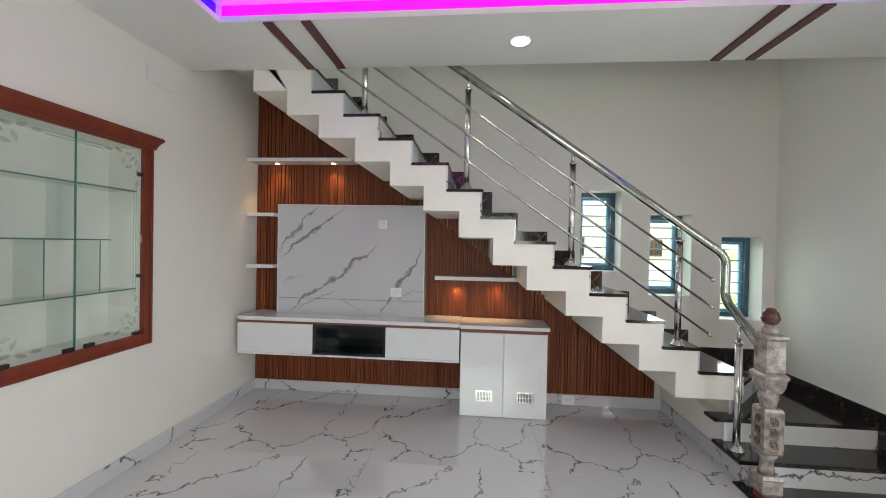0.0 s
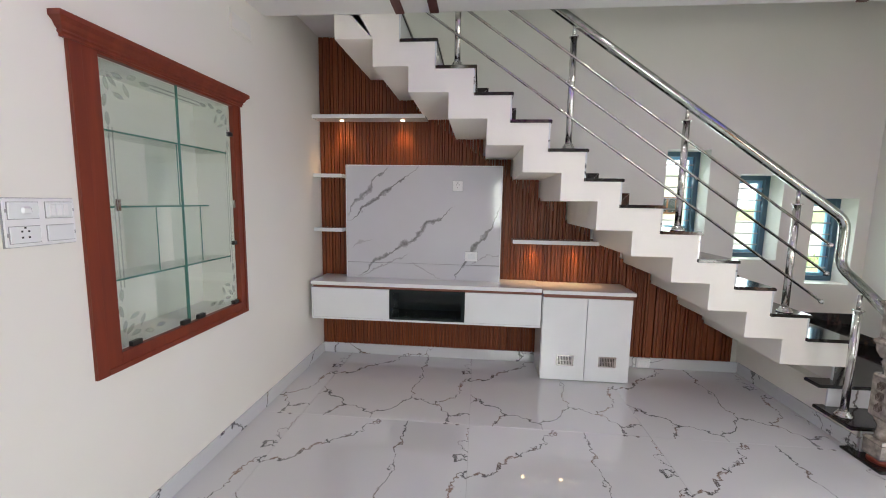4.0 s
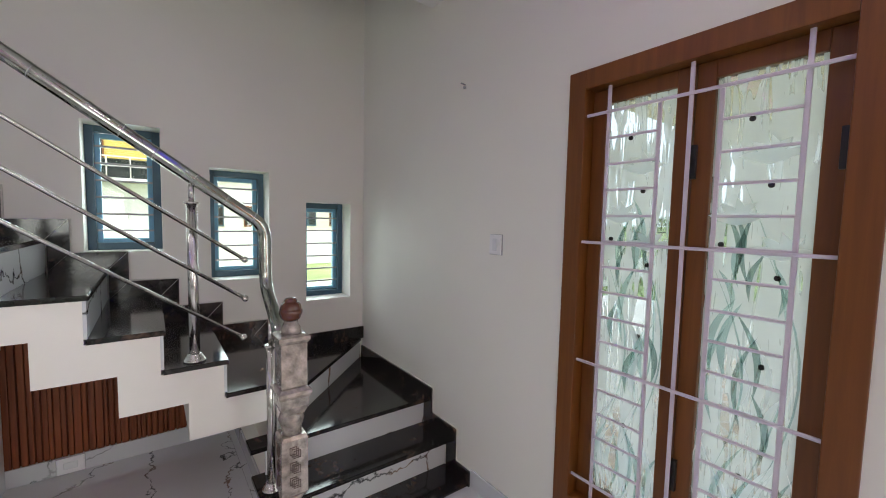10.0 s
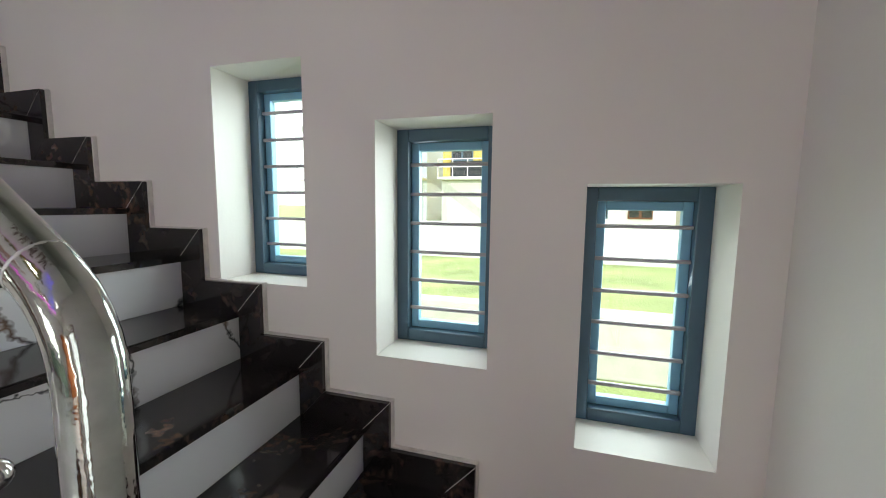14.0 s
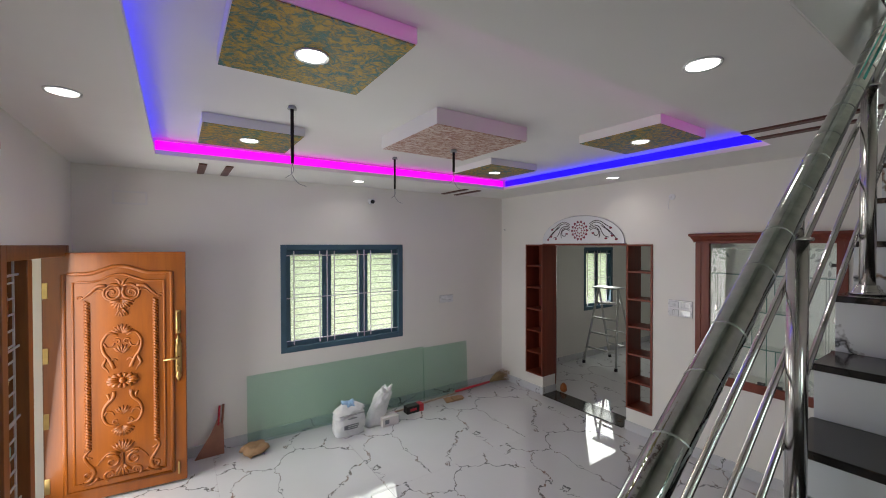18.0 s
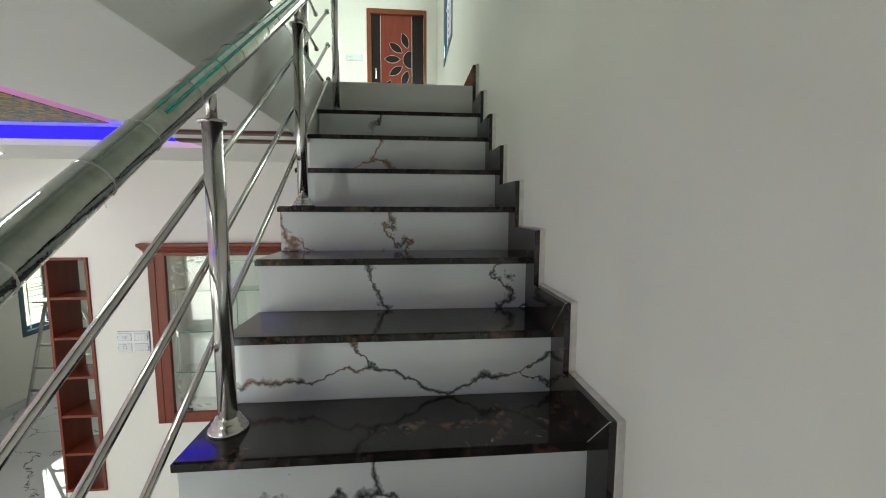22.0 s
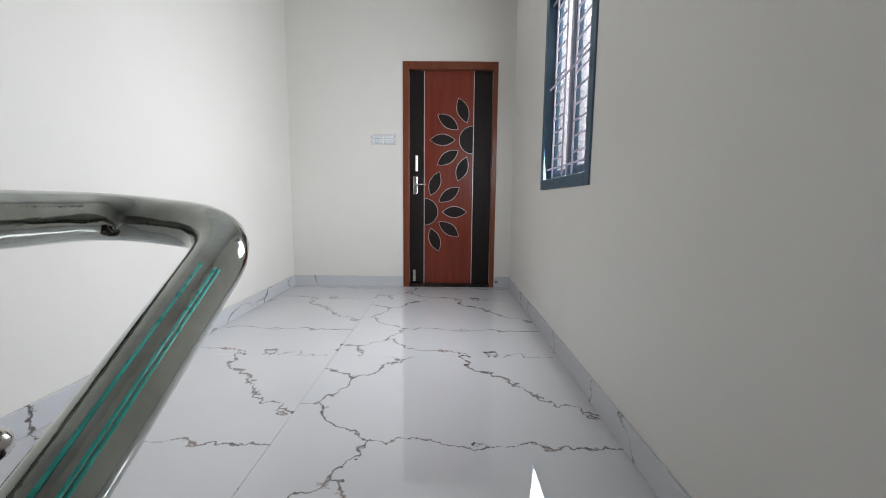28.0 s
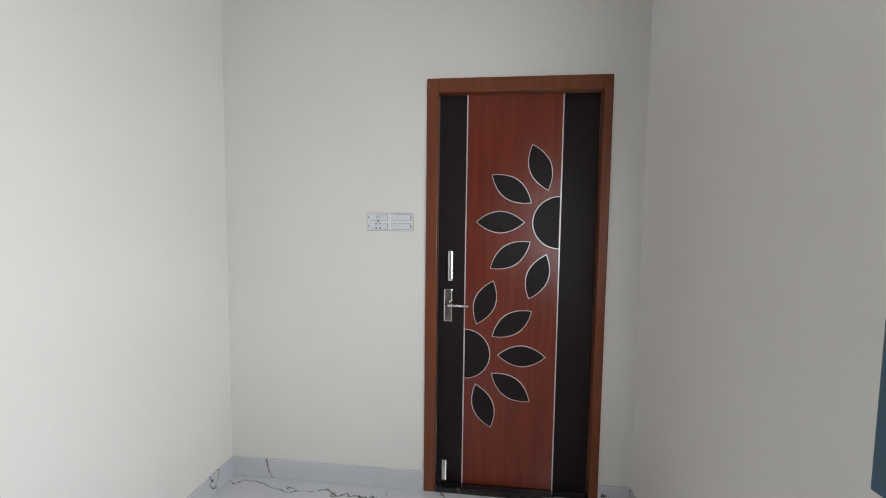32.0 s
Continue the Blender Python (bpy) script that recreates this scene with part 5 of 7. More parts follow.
# slate-blue casements
def casement(name, x0, x1, z0, z1, y, n, pane, label, flip=1):
    """Wall opening in a plane of constant y; inside lies towards +y * flip."""
    w = tagged(new(name), label, "window", kind="structure")
    w.location = ((x0 + x1) / 2, y, z0)
    f = flip
    fr = 0.06
    frame_y("window_frame", x0, x1, z0, z1, y - f * 0.09, y + f * 0.008, fr, BLUE, w)
    wid = (x1 - x0 - 2 * fr) / n
    for i in range(n):
        a, b = x0 + fr + i * wid, x0 + fr + (i + 1) * wid
        frame_y("sash", a + 0.002, b - 0.002, z0 + fr, z1 - fr, y - f * 0.085, y - f * 0.045, 0.05, BLUE, w)
        part("pane", bbox(a + 0.045, b - 0.045, y - f * 0.068, y - f * 0.062, z0 + fr + 0.045, z1 - fr - 0.045, 0), pane, w).visible_shadow = False
        for u in (a + 0.085, b - 0.085):
            part("grill_bar", bbox(u - 0.006, u + 0.006, y - f * 0.03, y - f * 0.022, z0 + fr + 0.01, z1 - fr - 0.01, 0.0015, 1), LILAC, w)
        for j in range(1, 13):
            z = z0 + fr + 0.04 + j * (z1 - z0 - 2 * fr - 0.08) / 13
            part("grill_bar", bbox(a + 0.085, b - 0.085, y - f * 0.03, y - f * 0.022, z - 0.004, z + 0.004, 0.0015, 1), LILAC, w)
    for i in range(1, n):
        u = x0 + fr + i * wid
        part("grill_bar", bbox(u - 0.006, u + 0.006, y - f * 0.03, y - f * 0.022, z0 + fr, z1 - fr, 0.0015, 1), LILAC, w)
    for z in (z0 + fr + 0.06, (z0 + z1) / 2, z1 - fr - 0.06):
        part("grill_bar", bbox(x0 + fr - 0.02, x1 - fr + 0.02, y - f * 0.022, y - f * 0.014, z - 0.005, z + 0.005, 0.0015, 1), LILAC, w)
    return w


casement("window_5", *SWIN, SY, 3, TEXGLASS, "slate-blue three-leaf window with pebbled glass and grill")
casement("window_6", *DWIN, SY, 2, TEXGLASS, "slate-blue two-leaf window of the dining room")
casement("window_7", *UWIN, 0.0, 2, UPGLASS, "slate-blue two-leaf window of the upper passage", -1)

# upper laminate door with the petal inlay
y0, y1 = -1.0, -0.152
d2 = tagged(new("door_2"), "closed red laminate door with dark petal inlays", "door", kind="structure")
d2.location = (UX, (y0 + y1) / 2, UZ)
part("jamb", bbox(UX - 0.10, UX + 0.012, y0, y0 + 0.055, UZ, UZ + 2.03, 0.004), DOORFRAME, d2)
part("jamb", bbox(UX - 0.10, UX + 0.012, y1 - 0.042, y1, UZ, UZ + 2.03, 0.004), DOORFRAME, d2)
part("head", bbox(UX - 0.10, UX + 0.012, y0 + 0.055, y1 - 0.042, UZ + 1.965, UZ + 2.03, 0.004), DOORFRAME, d2)
part("threshold", bbox(UX - 0.10, UX + 0.012, y0 + 0.055, y1 - 0.042, UZ, UZ + 0.03, 0.003), GRANITE, d2, "black granite threshold")
DX = UX - 0.03
L0, L1 = y0 + 0.058, y1 - 0.045
S0, S1 = L0 + 0.133, L1 - 0.165
part("side_band", bbox(DX - 0.03, DX, L0, S0, UZ + 0.032, UZ + 1.962, 0.002), DARKLAM, d2, "dark brown side band")
part("side_band", bbox(DX - 0.03, DX, S1, L1, UZ + 0.032, UZ + 1.962, 0.002), DARKLAM, d2, "dark brown side band")
part("door_panel", bbox(DX - 0.03, DX + 0.001, S0 + 0.001, S1 - 0.001, UZ + 0.032, UZ + 1.962, 0.002), LAMREAD, d2, "red laminate centre panel")
SILVER = plain("pale_inlay_line", (0.66, 0.62, 0.60), 0.35, 0.3, bump=0)
for s in (S0, S1):
    part("inlay_line", bbox(DX + 0.001, DX + 0.0035, s - 0.003, s + 0.003, UZ + 0.032, UZ + 1.962, 0), SILVER, d2)


def petal_shape(cy, cz, ang, r0, L, w, n=9):
    out = []
    for t in [i / (n - 1) for i in range(n)]:
        out.append((r0 + L * t, w * math.sin(math.pi * t) ** 0.85))
    pts = out + [(a, -b) for a, b in reversed(out[1:-1])]
    c, s = math.cos(ang), math.sin(ang)
    return [(cy + c * a - s * b, cz + s * a + c * b) for a, b in pts]


def inlay(pts, grow):
    cy, cz = sum(p[0] for p in pts) / len(pts), sum(p[1] for p in pts) / len(pts)
    big = [(p[0] + grow * (p[0] - cy) / math.hypot(p[0] - cy, p[1] - cz), p[1] + grow * (p[1] - cz) / math.hypot(p[0] - cy, p[1] - cz)) for p in pts]
    o = part("petal_rim", prism(big, "x", DX + 0.0012, DX + 0.003), SILVER, d2)
    part("petal", prism(pts, "x", DX + 0.0012, DX + 0.0045), DARKLAM, o, "dark leaf-shaped inlay")


for cy, cz, sgn in ((S1 - 0.004, UZ + 1.36, -1), (S0 + 0.004, UZ + 0.705, 1)):
    half = [(cy + sgn * 0.122 * math.sin(a), cz + 0.122 * math.cos(a)) for a in (math.pi * i / 18 for i in range(19))]
    inlay(half, 0.005)
    for a in (-70, -35, 0, 35, 70):
        ang = radians(a) if sgn > 0 else math.pi + radians(a)
        inlay(petal_shape(cy, cz, ang, 0.165, 0.225, 0.05), 0.005)
lk = part("lock_plate", bbox(DX, DX + 0.01, L0 + 0.03, L0 + 0.072, UZ + 0.865, UZ + 1.03, 0.006), STEEL, d2)
part("lever", tube(bend([(DX + 0.01, L0 + 0.051, UZ + 0.955), (DX + 0.055, L0 + 0.051, UZ + 0.955), (DX + 0.055, L0 + 0.155, UZ + 0.955)], 0.02), 0.008, 10), STEEL, lk)
part("pull_handle", bbox(DX, DX + 0.03, L0 + 0.05, L0 + 0.075, UZ + 1.07, UZ + 1.22, 0.008), STEEL, d2)
part("tower_bolt", bbox(DX, DX + 0.02, L0 + 0.03, L0 + 0.055, UZ + 0.05, UZ + 0.16, 0.005), STEEL, d2)


# ---- television wall under the stairs ----
def soffit(x):
    """Underside of the flight at x."""
    for q in range(17, 4, -1):
        if NOSE[q + 1] + TOOTH(q + 1) <= x < NOSE[q] + TOOTH(q):
            return STEPZ[q] - (0.348 if q < 16 else 0.37)
    return 2.96 if x < 0.51 else STEPZ[5] - 0.348


panel = thing("fluted_wall_panel", (1.9, -0.02, 0.09), "brown fluted wood panel on the wall under the stairs", "wall panel")
part("backing", prism([(0.005, 0.095), (3.81, 0.095), (3.81, 0.45), (3.55, 0.45), (0.6, 2.56), (0.5, 2.965), (0.005, 2.965)], "y", -0.012, -0.001), FLUTE, panel)
random.seed(11)
x, slat_mesh = 0.006, {}
while x < 3.80:
    wd = random.choice((0.020, 0.024, 0.030, 0.036))
    dp = random.choice((0.018, 0.024, 0.028))
    h = min(soffit(x), soffit(x + wd)) + 0.03 - 0.095 if x > 0.51 else 2.965 - 0.095
    key = (wd, dp, round(h, 3))
    if key not in slat_mesh:
        b = bbox(0, wd - 0.003, -0.012 - dp, -0.012, 0, h, 0.004, 2)
        me = bpy.data.meshes.new("slat")
        b.to_mesh(me)
        b.free()
        me.materials.append(FLUTE)
        slat_mesh[key] = me
    o = new("slat", slat_mesh[key])
    o.location = Vector((x, 0, 0.095)) - panel.location
    o.parent = panel
    x += wd + random.choice((0.0, 0.004))

tv = thing("marble_backboard", (1.0, -0.1, 0.77), "grey-white marble-look television backboard with dark veins", "wall panel")
part("upper_board", bbox(0.30, 1.698, -0.172, -0.04, 0.935, 1.811, 0.002), TVMARBLE, tv)
part("lower_board", bbox(0.30, 1.698, -0.172, -0.04, 0.79, 0.932, 0.002), TVMARBLE, tv)
for a, b, c, e in ((0.292, 0.30, 0.79, 1.819), (1.698, 1.706, 0.79, 1.819), (0.30, 1.698, 1.811, 1.819)):
    part("edge_trim", bbox(a, b, -0.174, -0.04, c, e, 0.001, 1), LACQUER, tv)


def socket(name, c, w, h, face, label, gang=1, dark=False, category="switch"):
    """A wall plate at c facing 'face' (+x, -x, +y, -y) with its own rockers."""
    t = thing(name, c, label, category)
    ax = face[1]
    s = 1 if face[0] == "+" else -1

    def plate(u0, u1, z0, z1, d0, d1, m, nm, bev=0.002):
        lo, hi = sorted((s * d0, s * d1))
        if ax == "y":
            b = bbox(c[0] + u0, c[0] + u1, c[1] + lo, c[1] + hi, c[2] + z0, c[2] + z1, bev, 1)
        else:
            b = bbox(c[0] + lo, c[0] + hi, c[1] + u0, c[1] + u1, c[2] + z0, c[2] + z1, bev, 1)
        return part(nm, b, m, t)

    # grey border, wider than the plate, paints the shadow line round it
    plate(-w / 2 - 0.0018, w / 2 + 0.0018, -h / 2 - 0.0018, h / 2 + 0.0018, 0, 0.004, GREYPL, "shadow_gap", 0.001)
    plate(-w / 2, w / 2, -h / 2, h / 2, 0.0045, 0.011, PLASTIC, "plate", 0.003)
    return t, plate


t, pl = socket("wall_socket", (1.312, -0.172, 1.64), 0.088, 0.088, "-y", "white square socket on the marble board")
for u, z in ((-0.012, 0.01), (0.012, 0.01), (0, -0.014), (0, 0.026)):
    pl(u - 0.004, u + 0.004, z - 0.004, z + 0.004, 0.0105, 0.0117, GREYPL, "pin_hole", 0)
t, pl = socket("wall_switch", (1.446, -0.172, 1.014), 0.11, 0.085, "-y", "white switch with one wide rocker")
pl(-0.032, 0.032, -0.022, 0.022, 0.01, 0.015, LACQUER, "rocker")
t, pl = socket("wall_socket", (3.05, -0.047, 0.052), 0.12, 0.09, "-y", "white socket set in the skirting")
pl(-0.03, 0.03, -0.02, 0.02, 0.01, 0.014, LACQUER, "rocker")
t, pl = socket("wall_switch", (EX, -1.562, 1.353), 0.085, 0.10, "-x", "white single switch beside the stairs")
pl(-0.016, 0.016, -0.03, 0.03, 0.01, 0.016, LACQUER, "rocker")


def board(c, w, h, face, label, ax_flip=1):
    t, pl = socket("switchboard", c, w, h, face, label, category="switchboard")
    for u in (-w / 4, w / 4):
        for z in (-h / 4, h / 4):
            # grey rim behind each module paints the shade in its gap
            pl(u - w * 0.2 - 0.0018, u + w * 0.2 + 0.0018, z - h * 0.17 - 0.0018, z + h * 0.17 + 0.0018, 0.011, 0.0122, GREYPL, "module_gap", 0)
            pl(u - w * 0.2, u + w * 0.2, z - h * 0.17, z + h * 0.17, 0.0125, 0.015, LACQUER, "module")
    pl(-w * 0.3, -w * 0.16, h * 0.17, h * 0.33, 0.014, 0.026, LACQUER, "dimmer_knob", 0.006)
    for j in range(3):
        pl(w * 0.10 + j * w * 0.1, w * 0.18 + j * w * 0.1, h * 0.12, h * 0.38, 0.014, 0.018, PLASTIC, "rocker")
    for u, z in ((-0.02, 0.012), (0, 0.012), (-0.02, -0.008), (0, -0.008), (-0.01, 0.024)):
        pl(-w / 4 + u + 0.006, -w / 4 + u + 0.012, -h / 4 + z - 0.004, -h / 4 + z + 0.002, 0.0146, 0.0156, BLACKPL, "pin_hole", 0)
    for u in (-w * 0.46, w * 0.46):
        for z in (-h * 0.25, h * 0.25):
            pl(u - 0.004, u + 0.004, z - 0.006, z + 0.006, 0.0108, 0.012, GREYPL, "screw", 0)
    return t


board((EX, -3.12, 1.405), 0.235, 0.145, "-x", "white switchboard with sockets beside the entrance")
board((0.0, -2.478, 1.41), 0.225, 0.16, "+x", "white switchboard beside the display cabinet")
board((1.03, SY, 1.30), 0.22, 0.10, "+y", "white switchboard on the south wall")
board((UX, -1.178, UZ + 1.355), 0.225, 0.085, "+x", "white switchboard beside the upper door")

# wall-hung console
con = thing("tv_console", (1.06, -0.2, 0.46), "white lacquer wall-hung television console with a dark niche", "tv console")
part("top", bbox(0.045, 2.052, -0.41, -0.04, 0.757, 0.79, 0.004), LACQUER, con)
part("edge_band", bbox(0.06, 2.05, -0.393, -0.045, 0.735, 0.757, 0.002), BROWNLINE, con, "brown edge band")
part("drawer", bbox(0.06, 0.745, -0.40, -0.05, 0.468, 0.733, 0.003), LACQUER, con)
part("drawer", bbox(1.405, 2.05, -0.40, -0.05, 0.468, 0.733, 0.003), LACQUER, con)
part("bottom", bbox(0.05, 2.052, -0.40, -0.045, 0.45, 0.467, 0.002), LACQUER, con)
part("side", bbox(0.045, 0.059, -0.40, -0.045, 0.468, 0.733, 0.002), LACQUER, con)
part("niche", wall_with("y", -0.398, -0.08, 0.747, 1.403, 0.469, 0.734, [(0.775, 1.375, 0.49, 0.71)]), DARKGLASS, con, "open smoked-black niche")
part("niche_back", bbox(0.76, 1.39, -0.13, -0.12, 0.48, 0.735, 0), DARKGLASS, con)
cab = thing("base_cabinet", (2.44, -0.2, 0.0), "glossy white two-door base cabinet with steel vents", "cabinet")
part("body", bbox(2.06, 2.796, -0.385, -0.05, 0.0, 0.722, 0.003), LACQUER, cab)
part("top", bbox(2.054, 2.808, -0.425, -0.045, 0.752, 0.783, 0.004), LACQUER, cab)
part("edge_band", bbox(2.068, 2.788, -0.41, -0.05, 0.723, 0.752, 0.002), BROWNLINE, cab, "brown edge band")
for a, b, v in ((2.064, 2.425, 2.193), (2.431, 2.792, 2.541)):
    dd = part("door", bbox(a, b, -0.406, -0.386, 0.006, 0.72, 0.003), LACQUER, cab)
    vent = part("vent", bbox(v, v + 0.145, -0.411, -0.406, 0.135, 0.228, 0.003), STEEL, dd, "slotted steel vent")
    for r in range(2):
        for j in range(9):
            part("slot", bbox(v + 0.016 + j * 0.0128, v + 0.022 + j * 0.0128, -0.4125, -0.4112, 0.146 + r * 0.038, 0.178 + r * 0.038, 0), BLACKPL, dd)


def shelf(x0, x1, z, spots, label):
    s = thing("wall_shelf", ((x0 + x1) / 2, -0.1, z), label, "shelf", "white shelves on the wood panel")
    part("board", bbox(x0, x1, -0.215, -0.036, z - 0.017, z + 0.017, 0.003), LACQUER, s)
    for u in spots:
        part("spot_light", lathe([(0.018, -0.004), (0.018, 0.0)], (u, -0.10, z - 0.018), 16), SPOTGLOW, s, "small warm spot light")
        lamp("shelf_spot", "SPOT", look((u, -0.10, z - 0.035), (u, -0.06, z - 1)), SPOTW, (1.0, 0.58, 0.24), spot=(radians(95), 0.7), radius=0.012)


shelf(0.004, 1.02, 2.235, (0.24, 0.80), "long white shelf with two warm spot lights")
shelf(0.004, 0.268, 1.718, (), "short white corner shelf")
shelf(0.004, 0.268, 1.229, (), "short white corner shelf")
shelf(1.808, 2.548, 1.161, (2.0, 2.36), "white shelf with two warm spot lights beside the stairs")

# ---- display cabinet in the west wall ----
show = thing("display_cabinet", (0.0, -1.83, 0.79), "red-brown framed glass display cabinet set in the wall", "display cabinet")
for y0, y1, z0, z1 in ((-2.338, -2.222, 0.765, 2.068), (-1.368, -1.303, 0.765, 2.068), (-2.222, -1.368, 0.765, 0.842), (-2.222, -1.368, 2.052, 2.068)):
    part("frame", bbox(-0.02, 0.012, y0, y1, z0, z1, 0.003), REDWOOD, show)
for y0, y1 in ((-2.338, -2.290), (-1.325, -1.303)):
    part("frame_bead", bbox(0.0125, 0.017, y0, y1, 0.767, 2.062, 0.002), REDWOOD, show, "raised bead along the frame")
part("frame_bead", bbox(0.0125, 0.017, -2.289, -1.326, 0.767, 0.792, 0.002), REDWOOD, show)
bm = bmesh.new()
rings = []
for d, z in ((0.018, 2.064), (0.018, 2.074), (0.024, 2.080), (0.022, 2.088), (0.030, 2.096), (0.036, 2.110), (0.046, 2.120), (0.050, 2.124), (0.050, 2.142), (0.044, 2.146)):
    rings.append([bm.verts.new(q) for q in ((0.001, -2.338 - d, z), (d, -2.338 - d, z), (d, -1.303 + d, z), (0.001, -1.303 + d, z))])
for lo, hi in zip(rings, rings[1:]):
    for k in range(4):
        bm.faces.new((lo[k], lo[(k + 1) % 4], hi[(k + 1) % 4], hi[k]))
bm.faces.new(rings[0][::-1])
bm.faces.new(rings[-1])
part("cornice", bm, REDWOOD, show, "moulded red-brown cornice with returned ends")
ya, yb = SHOW[0], SHOW[1]
ymid = (ya + yb) / 2


def pane_part(name, x0, x1, y0, y1, z0, z1, m, lab=""):
    p = part(name, bbox(x0, x1, y0, y1, z0, z1, 0), m, show, lab)
    p.visible_shadow = m is GLASSEDGE
    return p


for z, y0, y1 in ((1.775, ya, yb), (1.456, ya + 0.06, -1.545), (1.138, ya, yb)):
    o = pane_part("glass_shelf", -0.235, -0.05, y0, y1, z - 0.004, z + 0.004, GREENEDGE, "greenish glass shelf")
    pane_part("shelf_edge", -0.05, -0.048, y0, y1, z - 0.004, z + 0.004, GLASSEDGE)
for y, z0, z1 in ((-1.755, 1.461, 1.770), (-1.912, 1.143, 1.451), (-1.605, 1.143, 1.451), (-1.748, SHOW[2], 1.133)):
    pane_part("glass_divider", -0.235, -0.06, y - 0.003, y + 0.003, z0, z1, GREENEDGE, "upright glass divider")
    pane_part("divider_edge", -0.06, -0.0585, y - 0.003, y + 0.003, z0, z1, GLASSEDGE)
for y0, y1, x in ((ya, ymid + 0.004, -0.012), (ymid - 0.004, yb, -0.012)):
    pane_part("glass_door", x - 0.004, x, y0 + 0.002, y1 - 0.002, SHOW[2] + 0.01, SHOW[3] - 0.01, SHOWGLASS, "frameless glass door").visible_shadow = False
pane_part("door_edge", -0.018, -0.006, ymid - 0.0015, ymid + 0.0015, SHOW[2], SHOW[3], GLASSEDGE)
for y in (-2.13, -1.828, -1.712, -1.40):
    part("clamp", bbox(-0.022, 0.0, y - 0.026, y + 0.026, SHOW[2] - 0.002, SHOW[2] + 0.024, 0.003), BLACKPL, show)
for z in (1.225, 1.885):
    part("clamp", bbox(-0.022, 0.0, yb - 0.032, yb, z - 0.012, z + 0.012, 0.003), BLACKPL, show)
for y in (-2.170, -1.372):
    part("finger_pull", bbox(-0.010, 0.002, y - 0.010, y + 0.010, 1.44, 1.49, 0.004), STEEL, show)
ETCHM = glass("etched_film", (0.96, 0.98, 0.97), 0.3, frosted=0.13)
for cy, sy in ((ya + 0.045, 1), (yb - 0.045, -1)):
    for cz, sz in ((SHOW[2] + 0.05, 1), (SHOW[3] - 0.05, -1)):
        # a scroll in the corner with leaves along both edges
        for u, v, an in ((0.0, 0.02, 80), (0.01, 0.01, 45), (0.03, 0.0, 10), (0.0, 0.09, 105), (0.03, 0.075, 20), (0.10, 0.0, -15), (0.085, 0.03, 65), (0.0, 0.16, 90), (0.165, 0.0, 0)):
            q = [(cy + sy * (u + p * math.cos(radians(an)) - r * math.sin(radians(an))), cz + sz * (v + p * math.sin(radians(an)) + r * math.cos(radians(an)))) for p, r in ((0.0, 0.0), (0.012, 0.010), (0.030, 0.013), (0.046, 0.008), (0.058, 0.0), (0.046, -0.008), (0.030, -0.010), (0.012, -0.006))]
            part("etched_leaf", prism(q, "x", -0.0115, -0.011), ETCHM, show).visible_shadow = False
for y in (ya + 0.045, ya + 0.062, yb - 0.062, yb - 0.045):
    part("etched_line", bbox(-0.0115, -0.011, y - 0.003, y + 0.003, SHOW[2] + 0.27, SHOW[3] - 0.27, 0), ETCHM, show).visible_shadow = False
for z in (SHOW[3] - 0.062, SHOW[3] - 0.045):
    part("etched_line", bbox(-0.0115, -0.011, ya + 0.27, yb - 0.27, z - 0.003, z + 0.003, 0), ETCHM, show).visible_shadow = False

# ---- archway with open shelf pillars ----
def shelf_pillar(y0, y1, label, back):
    s = thing("shelf_pillar", (-0.12, (y0 + y1) / 2, 0.25), label, "open shelf", "shelf pillars of the archway")
    t = 0.02
    for a, b, c, e in ((y0, y0 + t, 0.245, 2.045), (y1 - t, y1, 0.245, 2.045), (y0 + t, y1 - t, 0.245, 0.245 + t), (y0 + t, y1 - t, 2.025, 2.045)):
        part("side" if c < 0.3 and e > 1 else "end_board", bbox(-0.255, 0.012, a, b, c, e, 0.002), REDWOOD, s)
    for i in range(1, 6):
        z = 0.245 + i * 1.80 / 6
        part("shelf", bbox(-0.25, 0.008, y0 + t, y1 - t, z - 0.01, z + 0.01, 0.002), REDWOOD, s)
    if back:
        part("back", bbox(-0.25, -0.24, y0 + t, y1 - t, 0.265, 2.025, 0), REDWOOD, s)


shelf_pillar(-4.55, -4.24, "red-brown open shelf pillar with six bays and a back", True)
shelf_pillar(-3.04, -2.75, "red-brown open shelf pillar with six see-through bays", False)
hd = thing("archway_lintel", (0.0, -3.65, 2.06), "red-brown lintel strip over the archway", "lintel")
part("board", bbox(-0.255, 0.014, -4.24, -3.04, 2.032, 2.056, 0.003), REDWOOD, hd)
ap = thing("arch_panel", (0.0, -3.65, 2.07), "white half-round panel with a cut flower and scrolls", "wall decoration")
cy, hw, hh = -3.645, 0.585, 0.335
arc = [(cy + hw * math.cos(a), 2.058 + hh * math.sin(a) ** 0.9) for a in (math.pi * i / 30 for i in range(31))]
part("board", prism(arc, "x", 0.002, 0.016), LACQUER, ap)
part("rim", tube([(0.010, p, q) for p, q in arc], 0.0055, 8), GREYBAR, ap, "thin grey rim")
MAROON = plain("maroon_cutout", (0.20, 0.012, 0.04), 0.5, bump=0)
SCROLLINK = plain("dark_scroll_cutout", (0.035, 0.02, 0.03), 0.5, bump=0)
fz = 2.215
